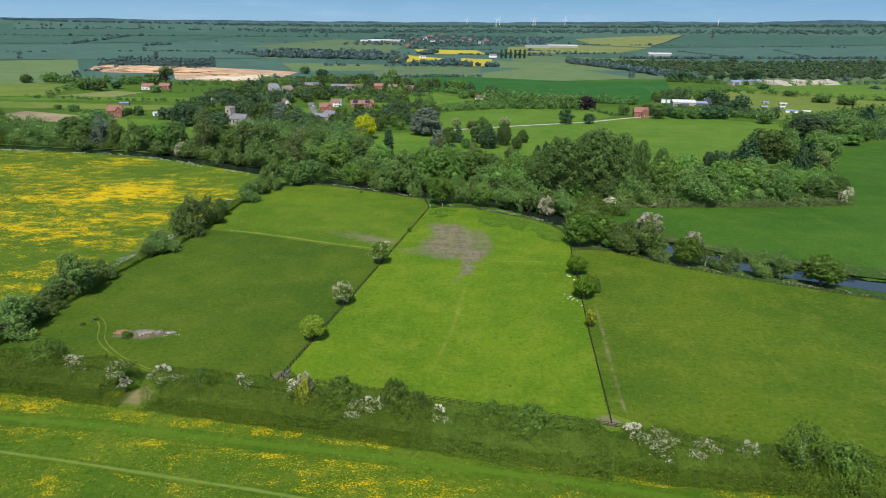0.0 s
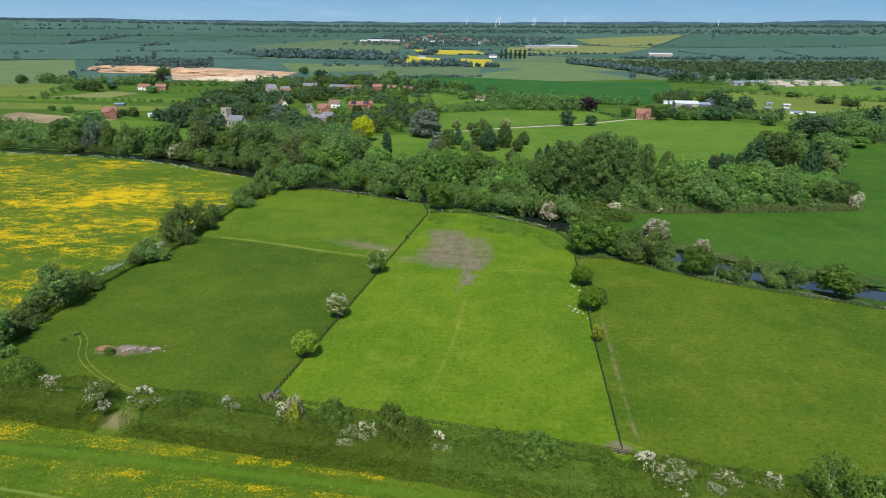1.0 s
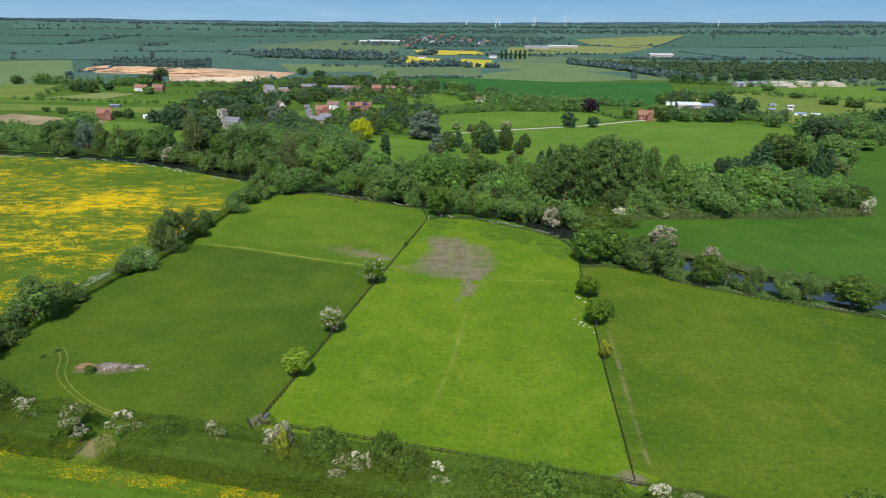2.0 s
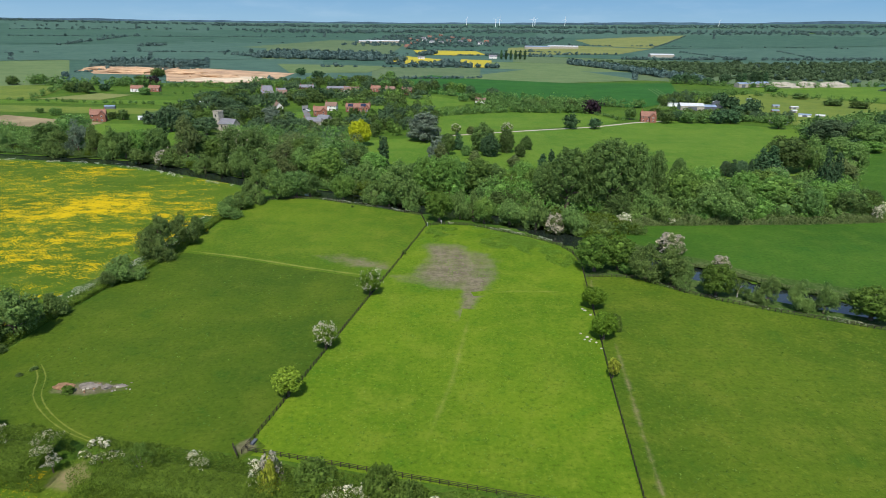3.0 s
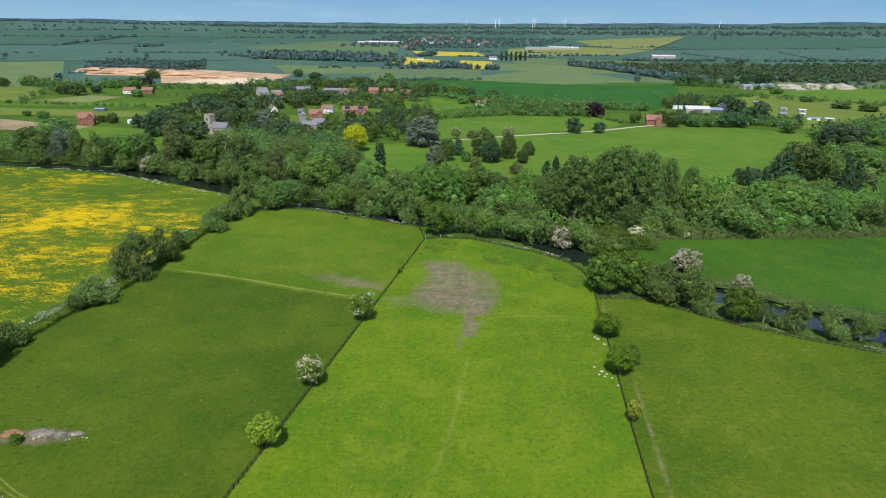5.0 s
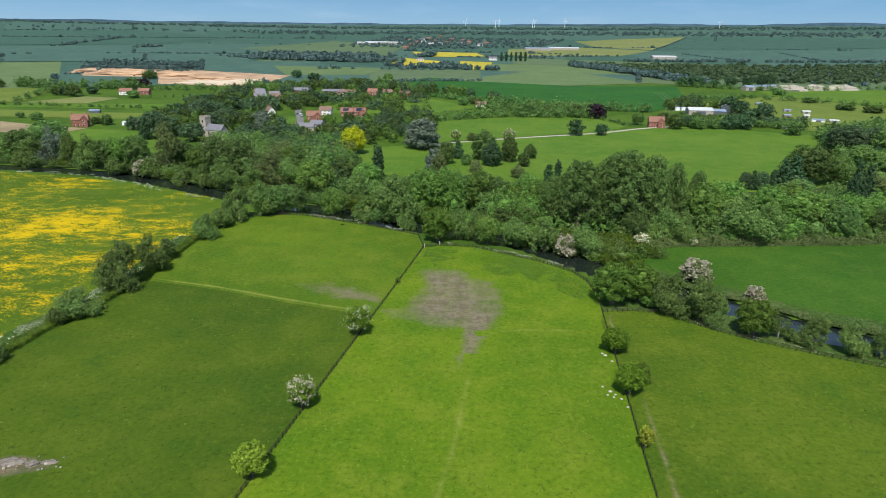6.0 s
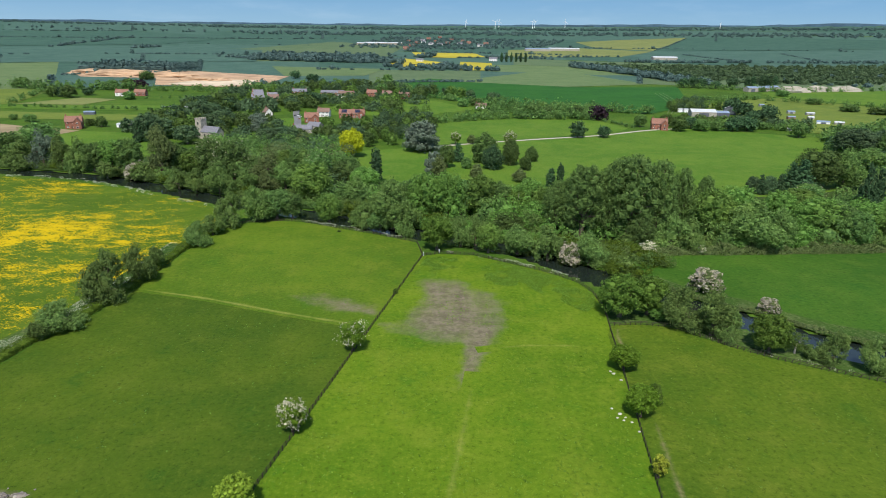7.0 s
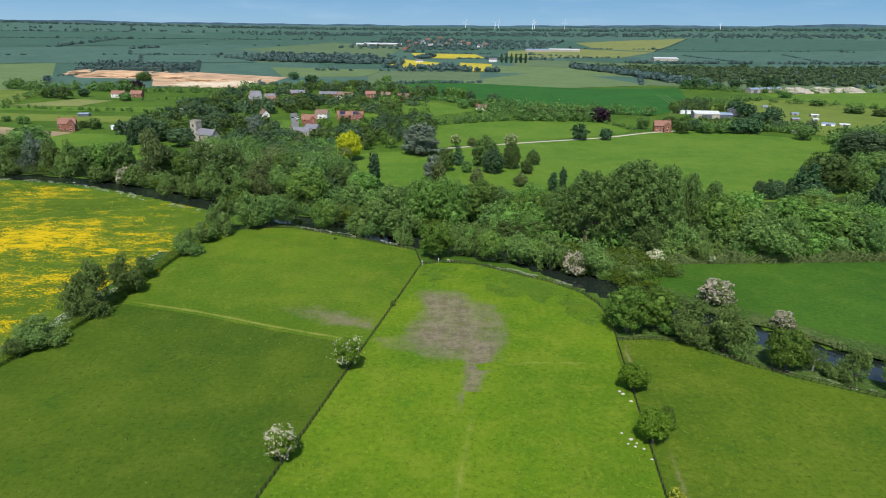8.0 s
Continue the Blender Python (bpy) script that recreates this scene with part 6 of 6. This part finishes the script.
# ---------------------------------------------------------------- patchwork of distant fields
# mostly the haze-tinted greens, so the colour itself carries the distance
CROPS = ["hazed_crop", "hazed_crop", "hazed_crop", "hazed_crop", "hazed_deep", "hazed_deep", "hazed_deep", "sage", "sage", "lime", "pale"]
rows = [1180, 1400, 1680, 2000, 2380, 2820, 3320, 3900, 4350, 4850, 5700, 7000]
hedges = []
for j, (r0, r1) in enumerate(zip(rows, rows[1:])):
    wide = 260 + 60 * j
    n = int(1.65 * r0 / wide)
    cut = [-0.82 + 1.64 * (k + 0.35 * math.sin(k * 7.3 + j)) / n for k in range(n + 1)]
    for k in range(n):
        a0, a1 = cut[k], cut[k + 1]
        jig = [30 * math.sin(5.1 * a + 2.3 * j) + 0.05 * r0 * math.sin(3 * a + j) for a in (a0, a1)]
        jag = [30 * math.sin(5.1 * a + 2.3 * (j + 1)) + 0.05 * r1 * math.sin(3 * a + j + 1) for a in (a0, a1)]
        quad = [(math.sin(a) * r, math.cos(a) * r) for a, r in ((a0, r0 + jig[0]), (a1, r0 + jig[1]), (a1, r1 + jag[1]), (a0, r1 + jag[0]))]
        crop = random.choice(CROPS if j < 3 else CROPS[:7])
        field("field_distant", quad, crop, "distant field of " + {"hazed_crop": "crop tinted blue-green for haze", "hazed_deep": "deep green crop", "wheat": "green wheat", "lime": "light green grass", "sage": "grass tinted sage for haze", "pale": "pale hay"}[crop], 0.35)
        hedges += [(quad[0], quad[1], True), (quad[0], quad[3], False)]

places = []
for a, b, trees in hedges:
    if random.random() < (0.62 if trees else 0.75):
        continue
    a, b = Vector(a), Vector(b)
    n = int((b - a).length / (9 if trees else 6))
    dense = random.choice([0.1, 0.25, 0.5, 0.8])
    for k in range(n):
        if random.random() < dense:
            c = a.lerp(b, (k + random.random()) / n)
            big = trees and random.random() < 0.14
            places.append((c.x, c.y, random.uniform(7, 13) if big else random.uniform(2.5, 5), random.uniform(5, 8) if big else random.uniform(4, 6)))
wood("hedgerow", places, "leaf_hazed", "distant hedgerows with scattered trees", 1.7, 22, category="hedge")


def along(line, gap, deep, low, high):
    """Trees strung along a line, gap metres apart and up to deep metres to either side."""
    out = []
    for a, b in zip(line, line[1:]):
        a, b = Vector(a), Vector(b)
        for k in range(max(1, int((b - a).length / gap))):
            c = a.lerp(b, random.random())
            out.append((c.x + random.uniform(-deep, deep), c.y + random.uniform(-deep, deep), random.uniform(low, high), random.uniform(0.4, 0.6) * high))
    return out


far = []
FAR_BELTS = (
    ([(-1230, 2120), (-1260, 2320), (-1330, 2790), (-1290, 2880)], 14, 6, 4, 11), ([(-990, 2170), (-950, 2260)], 8, 8, 6, 12), ([(-700, 1420), (-520, 1390)], 3.2, 16, 9, 15),
    ([(-480, 1760), (-130, 1710)], 2.4, 40, 9, 16), ([(-510, 1900), (-210, 1900)], 3, 40, 9, 16), ([(-610, 1840), (-480, 1760)], 8, 5, 5, 9), ([(300, 1660), (370, 1510), (410, 1330), (440, 1200)], 3.2, 14, 8, 14),
    ([(770, 2510), (1230, 3470)], 12, 4, 3, 6), ([(1150, 2340), (1070, 1930)], 9, 3, 3, 6), ([(790, 2260), (830, 1940)], 9, 3, 3, 6))
FAR_WOODS = (
    ([(-140, 1560), (60, 1500), (110, 1480)], 5, 12, 7, 12),
    ([(-10, 1590), (10, 1520)], 4, 22, 8, 14), ([(120, 1980), (180, 1960)], 6, 20, 6, 12), ([(500, 1880), (1300, 1900)], 8, 14, 5, 10), ([(-60, 1960), (-40, 2040)], 5, 16, 10, 16), ([(180, 2040), (540, 2130)], 12, 5, 4, 8),
    ([(-890, 3600), (30, 3880), (1150, 3810), (2220, 3390)], 4.5, 150, 6, 14), ([(-2200, 3500), (-890, 3700)], 26, 150, 6, 12), ([(-1500, 4200), (200, 4400), (1700, 4200)], 6, 90, 8, 15), ([(-2600, 3900), (-1500, 4250)], 8, 60, 8, 14), ([(1700, 4200), (2800, 3600)], 7, 90, 8, 14))
for line, gap, deep, low, high in FAR_BELTS + FAR_WOODS:
    far += along(line, gap, deep, low, high)
for x, y in scatter([(-400, 2480), (-150, 2470), (20, 2440), (380, 2670), (570, 3240), (-270, 3450)], 26, 1500):
    far.append((x, y, random.uniform(5, 12), random.uniform(4.5, 9)))
scrub = [(x, y, random.uniform(4, 12), random.uniform(5, 11)) for x, y in scatter([(370, 1710), (740, 1700), (1140, 1720), (820, 1230), (570, 1230), (460, 1280)], 15, 1600)]
wood("woodland", scrub, "leaf_dusk", "grey-green scrub and young woods round the works", 1.2, 60)
wood("woodland", far, "leaf_hazed", "distant woods and copses", 1.6, 34)

# ---------------------------------------------------------------- hedgerows and trees round the village
mid = []
VILLAGE_HEDGES = (
    ((-10, 676), (67, 722), 14, 4, 8), ((67, 722), (156, 720), 18, 6, 10), ((10, 700), (60, 745), 10, 5, 9), ((50, 838), (167, 797), 20, 6, 11), ((167, 797), (230, 776), 10, 6, 10), ((160, 715), (176, 664), 14, 2, 3), ((40, 780), (160, 760), 26, 6, 10), ((230, 700), (340, 655), 20, 5, 9), ((230, 690), (330, 660), 14, 5, 9))
OUTER_HEDGES = (
    ((320, 602), (470, 690), 34, 8, 13), ((470, 690), (720, 720), 30, 7, 12), ((340, 612), (420, 630), 20, 8, 12), ((420, 600), (640, 560), 20, 8, 14), ((292, 869), (420, 960), 16, 5, 9), ((420, 960), (560, 870), 18, 4, 8), ((560, 870), (760, 780), 20, 4, 8), ((383, 1140), (520, 1075), 20, 6, 11), ((520, 1075), (900, 1165), 34, 5, 9), ((-30, 930), (50, 840), 12, 5, 9), ((-92, 1110), (-30, 935), 14, 6, 12), ((-500, 760), (-250, 735), 34, 2, 4), ((-600, 960), (-420, 950), 24, 7, 13), ((-420, 950), (-250, 960), 22, 5, 10), ((-480, 775), (-530, 930), 12, 4, 7), ((-640, 640), (-420, 600), 26, 6, 11), ((-390, 840), (-300, 880), 8, 2, 3), ((-290, 1000), (-200, 960), 12, 6, 12))
for a, b, n, low, high in VILLAGE_HEDGES + OUTER_HEDGES:
    for k in range(n):
        c = Vector(a).lerp(Vector(b), (k + random.random()) / n)
        mid.append((c.x + random.uniform(-3, 3), c.y + random.uniform(-3, 3), random.uniform(low, high), random.uniform(0.35, 0.55) * high))
wood("hedgerow", mid, "leaf_oak", "hedgerows with trees round the village", 0.9, 110, category="hedge")
HOUSES = [(o.location.x, o.location.y) for o in scene.objects if o.parent is None and o.name.startswith(("house", "church", "shed", "barn"))]
village, farther, dusky = [], [], []
for poly, gap, low, high in (([(-260, 590), (-60, 560), (-70, 640), (-150, 625), (-170, 690), (-270, 700)], 16, 7, 12), ([(-280, 730), (-180, 730), (-150, 760), (-140, 880), (-200, 960), (-280, 900)], 19, 7, 12), ([(-110, 730), (-130, 880), (-30, 950), (-20, 880), (-60, 760)], 26, 6, 11), ([(-60, 540), (-20, 545), (-6, 640), (-20, 720), (-60, 700)], 11, 9, 15), ([(225, 690), (345, 662), (350, 700), (320, 715), (230, 715)], 11, 6, 9), ([(-120, 940), (-40, 960), (60, 900), (60, 860), (-20, 1000), (-120, 1080), (-260, 1000)], 16, 8, 14), ([(260, 800), (330, 830), (320, 900), (270, 850)], 11, 8, 12), ([(-700, 540), (-420, 505), (-345, 520), (-390, 560), (-430, 600), (-700, 640)], 11, 8, 13)):
    for x, y in scatter(poly, gap, 900):
        if all(math.hypot(x - a, y - b) > 13 for a, b in HOUSES):
            near = min(math.hypot(x - a, y + 14 - b) for a, b in HOUSES)
            h = random.uniform(low, high) * (0.5 if near < 22 else 1.0)
            random.choice((village, village, dusky, dusky, farther)).append((x, y, h, gap * random.uniform(0.33, 0.5)))
wood("woodland", village, "leaf_oak", "leafy green trees among the village houses", 0.66, 520)
wood("woodland", farther, "leaf_bright", "fresh green trees among the village houses", 0.66, 520)
wood("woodland", dusky, "leaf_dusk", "dark green trees among the village houses", 0.66, 520)
for x, y, h, w in ((157, 720, 14, 9), (-420, 960, 14, 10)):
    plant("far_copper", x, y, h, w, "dark purple copper beech", "tree", "copper beeches")
LONE = "trees along the fields beyond the village"
for key, places in (("far_oak", ((-610, 945, 12, 8), (-585, 968, 13, 9), (-481, 861, 13, 8), (-455, 851, 14, 9), (-462, 973, 11, 8), (-451, 994, 12, 9), (-480, 1118, 14, 11), (-377, 841, 9, 6.5), (-374, 644, 7, 5), (-298, 621, 9, 5), (-311, 627, 6, 4), (-398, 658, 5, 3.5))), ("far_oak", ((137, 735, 12, 8), (107, 741, 10, 8), (96, 755, 11, 8), (22, 819, 9, 6), (36, 834, 8, 6), (310, 623, 12, 7), (380, 612, 12, 5), (215, 651, 11, 7), (237, 654, 10, 7), (252, 656, 9, 6), (491, 1010, 9, 9), (480, 908, 8, 9), (480, 831, 8, 10), (498, 805, 8, 10), (340, 911, 9, 8), (316, 886, 9, 8), (304, 884, 8, 7), (-254, 955, 12, 8), (-97, 1172, 12, 8), (-87, 965, 13, 8))), ("far_dark", ((-473, 862, 10, 7), (-448, 882, 9, 7), (393, 1140, 15, 8), (408, 1143, 17, 8), (423, 1145, 15, 8), (440, 1127, 12, 8), (481, 1156, 14, 9), (322, 790, 17, 9), (327, 770, 15, 9), (322, 708, 18, 9), (306, 704, 13, 7), (280, 657, 13, 8), (266, 655, 12, 7), (-260, 1203, 13, 9), (-219, 1148, 12, 10), (-156, 819, 13, 10), (-268, 895, 12, 8), (-263, 763, 13, 9), (-227, 741, 12, 9), (-259, 687, 12, 8), (-51, 906, 12, 8)))):
    for x, y, h, w in places:
        plant(key, x, y, h, w, "lone leafy tree along a far hedge" if key == "far_oak" else "lone dark green tree along a far hedge", "tree", LONE)
for x, y in ((533, 1166), (541, 1169), (549, 1171), (557, 1169), (497, 1140), (507, 1142)):
    plant("poplar", x, y, 19, 4.2, "tall dark upright poplar by the works", "tree", "poplars by the works")
for k in range(6):
    plant("poplar", 150 + 13 * k, 1822 + 2 * k, 24, 3.6, "tall dark upright poplar in a far row", "tree", "far row of poplars")
band("hedge", [(-700, 1330), (-646, 1320), (-546, 1345), (-500, 1390)], 26, 13, 0.25, 1.4, "leaf_hazed", "dark belt of trees behind the sand pit", "woodland")
for k in range(3):
    ribbon("path_tramline", curve_through([(311 + 6 * k, 1028), (294 + 6 * k, 926), (268 + 6 * k, 835), (246 + 4 * k, 776)], 20), 1.2, "lime", "pale wheel line through the wheat", 0.62, "path")
ribbon("road", curve_through([(-124, 612), (-131, 637), (-140, 679), (-152, 725), (-160, 765)], 15), 6.5, "asphalt", "grey village lane", 0.3, "road")
for k, (x, y, mat) in enumerate(((-147, 716, "white_paint"), (-143, 704, "white_paint"), (-150, 712, "solar"), (-125, 640, "solar"), (-141, 690, "brick"))):
    c = thing("car", x, y, None, 70 + 9 * k, "small parked car beside the lane", "car", "parked cars")
    bm = box(-2.1, 2.1, -0.85, 0.85, 0.3, 0.85)
    bmesh.ops.bevel(bm, geom=bm.edges[:], offset=0.15, segments=2, affect="EDGES")
    part("body", bm, mat, c)
    bm = box(-1.2, 1.1, -0.75, 0.75, 0.8, 1.4)
    bmesh.ops.bevel(bm, geom=bm.edges[:], offset=0.2, segments=2, affect="EDGES")
    part("cabin", bm, "glass", c, "dark glazed cabin")
    for wx in (-1.3, 1.3):
        for wy in (-0.85, 0.85):
            bm = bmesh.new()
            add_limb(bm, (wx, wy - 0.1, 0.32), (wx, wy + 0.1, 0.32), 0.32, 0.32, 10)
            part("wheel", bm, "dark_cladding", c)
far_houses = ((-120, 2885), (-95, 2960), (-81, 3257), (-132, 2654), (-22, 2767), (-142, 2443), (28, 3178), (138, 2724), (100, 2936), (-28, 3428), (-60, 2800), (-40, 2990), (10, 2890), (60, 2820), (-160, 3010), (80, 3080), (-105, 3100), (170, 2860))
for k, (x, y) in enumerate(far_houses):
    house(x, y, 20 * (k % 5) - 40, 20, 10, 6, 4.5, ("brick", "render_white", "brick_brown")[k % 3], ("tile_brown", "slate", "tile_red")[k % 3], "distant house of a far village", 0, False, 1, 2)
plant("cedar_blue", -158, 610, 15, 11, "spreading flat-topped cedar beside the houses", "tree")

# ---------------------------------------------------------------- tussocks in the paddocks
def tussocks(name, poly, count, size, material, label):
    P = []
    xs, ys = [q[0] for q in poly], [q[1] for q in poly]
    while len(P) < count:
        x, y = random.uniform(min(xs), max(xs)), random.uniform(min(ys), max(ys))
        if noise.noise((0.045 * x, 0.045 * y, 2.0)) + 0.8 * noise.noise((0.2 * x, 0.2 * y, 4.0)) < random.uniform(-0.25, 0.45):
            continue
        inside = False
        for (x0, y0), (x1, y1) in zip(poly, poly[1:] + poly[:1]):
            if (y0 > y) != (y1 > y) and x < x0 + (y - y0) * (x1 - x0) / (y1 - y0):
                inside = not inside
        if inside:
            P.append((x, y, 0.12))
    P = np.repeat(np.array(P), 3, 0) + rng.normal(0, 0.16, (count * 3, 3)) * (1, 1, 0.25)
    V, F = leaf_quads(P, np.tile((0.0, 0.0, 1.0), (count * 3, 1)), size, 0.45)
    me = mesh_of(name, V, F, material)
    tagged(new(name, me), label, "grass", "", "stuff")


tussocks("grass", [(-112, 150), (-100, 300), (-75, 340), (-12, 315), (-11, 290), (-41, 143)], 500, 0.17, "tuft_dark", "darker tussocks of grass and dock in the turf")
tussocks("grass", [(-40, 143), (-8, 300), (28, 294), (52, 260), (50, 245), (39, 126)], 2600, 0.16, "tuft_bright", "tussocks of bright grass in the turf")
tussocks("grass", [(-11, 277), (-6, 299.5), (12, 301.5), (27, 292), (42, 280.5), (51, 266), (51.5, 256), (46, 250), (30, 270)], 9000, 0.15, "tuft_pale", "coarse pale docks and tall grass")
tussocks("grass", [(41, 126), (45, 174), (51.5, 239), (70, 238), (82, 226), (121, 204), (190, 170), (150, 105)], 900, 0.17, "tuft_olive", "darker tussocks of grass in the turf")
tussocks("grass", [(-170, 95), (-160, 140), (-70, 127), (10, 109), (60, 99), (60, 70)], 5000, 0.16, "tuft_bright", "rough tussocks of meadow grass")

# ---------------------------------------------------------------- rubble in the dark paddock
worn_patch("ground_mud", [(-95, 163), (-88, 166), (-76, 165), (-76, 162), (-85, 159), (-94, 160)], "mud_left", "bare earth under rubble", 0.10)
for x, y, w, d, h, mat, label in ((-92, 163, 2.4, 1.5, 0.7, "orange_soil", "heap of orange soil"), (-86, 163.5, 2.6, 1.5, 0.5, "stone_rubble", "heap of grey rubble"), (-81.5, 163, 1.2, 1.0, 0.8, "stone_rubble", "heap of grey rubble"), (-78.5, 163.8, 1.6, 0.8, 0.3, "stone_rubble", "low spread of rubble")):
    bm = bmesh.new()
    bmesh.ops.create_icosphere(bm, subdivisions=3, radius=1)
    for v in bm.verts:
        k = 1 + 0.4 * noise.noise(v.co * 2.3 + Vector((x, y, 0))) + 0.25 * noise.noise(v.co * 7)
        v.co = Vector((v.co.x * w * k, v.co.y * d * k, max(-0.1, v.co.z * h * k)))
    t = tagged(part("rubble_mound", bm, mat, None), label + " on bare earth", "rubble heap", "heaps in the paddock")
    t.location = (x, y, 0.1)
for k in range(34):
    x, y = random.uniform(-94, -75), 162.8 + random.gauss(0, 1.1)
    bm = bmesh.new()
    bmesh.ops.create_icosphere(bm, subdivisions=1, radius=random.uniform(0.15, 0.42))
    for v in bm.verts:
        v.co *= 1 + 0.5 * noise.noise(v.co * 4 + Vector((k, 0, 0)))
        v.co.z *= 0.7
    t = tagged(part("stone", bm, random.choice(["stone_rubble", "stone_rubble", "stone", "orange_soil"]), None), "broken lump of rubble on bare earth", "stone", "loose rubble in the paddock")
    t.location = (x, y, 0.2)
plant("shrub", -89.5, 160.5, 1.8, 1.6, "low dark bush beside the heap", "bush", name="bush")
for k, (x, y) in enumerate(((40.7, 195.8), (41.1, 192), (42.3, 191), (44, 190.3), (42.1, 193.6), (43.0, 192.2), (44.7, 213.1), (46.4, 208.8), (45.2, 212), (44.6, 186.8))):
    bm = bmesh.new()
    bmesh.ops.create_icosphere(bm, subdivisions=2, radius=random.uniform(0.2, 0.36))
    for v in bm.verts:
        v.co.x *= 1.4
        v.co *= 1 + 0.35 * noise.noise(v.co * 3 + Vector((k, 0, 0)))
        v.co.z *= 0.7
    t = tagged(part("stone", bm, "pale_stone", None), "pale stone lying in the grass", "stone", "white stones by the fence")
    t.location = (x, y, 0.2)

# ---------------------------------------------------------------- small things along the fences
def gate(x, y, turn, w, label):
    """A five-barred field gate between two posts."""
    g = thing("field_gate", x, y, 0.0, turn, label, "gate")
    for px in (-w / 2 - 0.12, w / 2 + 0.12):
        b = box(px - 0.1, px + 0.1, -0.1, 0.1, -0.2, 1.45)
        part("post", b, "timber", g)
    for k in range(5):
        part("bar", box(-w / 2, w / 2, -0.03, 0.03, 0.25 + 0.22 * k, 0.34 + 0.22 * k), "timber", g)
    b = box(-0.05, 0.05, -0.05, -0.031, 0.0, math.hypot(w, 1.0) * 0.98)
    bmesh.ops.rotate(b, verts=b.verts, matrix=Matrix.Rotation(math.atan2(w, 0.95), 3, "Y"))
    bmesh.ops.translate(b, verts=b.verts, vec=(-w / 2, 0, 0.27))
    part("brace", b, "timber", g)
    return g


gate(-42.4, 138.6, -60, 3.4, "dark wooden field gate at the end of the fence")
trough = thing("water_trough", -39.6, 142.2, 0.0, 78, "dark metal water trough beside the fence", "trough")
bm = box(-0.9, 0.9, -0.35, 0.35, 0.0, 0.6)
bmesh.ops.inset_region(bm, faces=[f for f in bm.faces if f.normal.z > 0.9 or f.calc_center_median().z > 0.59], thickness=0.06, depth=-0.25)
part("tank", bm, "dark_cladding", trough)
for x, y in ((-7.2, 301), (-1.0, 304.2)):
    p = thing("marker_post", x, y, 0.0, 0, "short white painted marker post at the fence", "post", "white marker posts")
    b = box(-0.12, 0.12, -0.12, 0.12, -0.1, 1.5)
    bmesh.ops.bevel(b, geom=b.edges[:], offset=0.03, segments=1, affect="EDGES")
    part("shaft", b, "white_paint", p)
    part("cap", box(-0.17, 0.17, -0.17, 0.17, 1.5, 1.58), "white_paint", p)
plant("shrub", -15.3, 262.8, 1.9, 1.0, "small dark bush against the fence", "bush", name="bush")
for k, (x, y, h, w) in enumerate(((-104, 171, 0.8, 1.2), (-106, 168, 0.7, 1.0), (-45, 330, 0.9, 1.0))):
    plant("sallow", x, y, h, w, "low clump of nettles in the turf", "nettle clump", "nettle clumps", "nettle_clump")
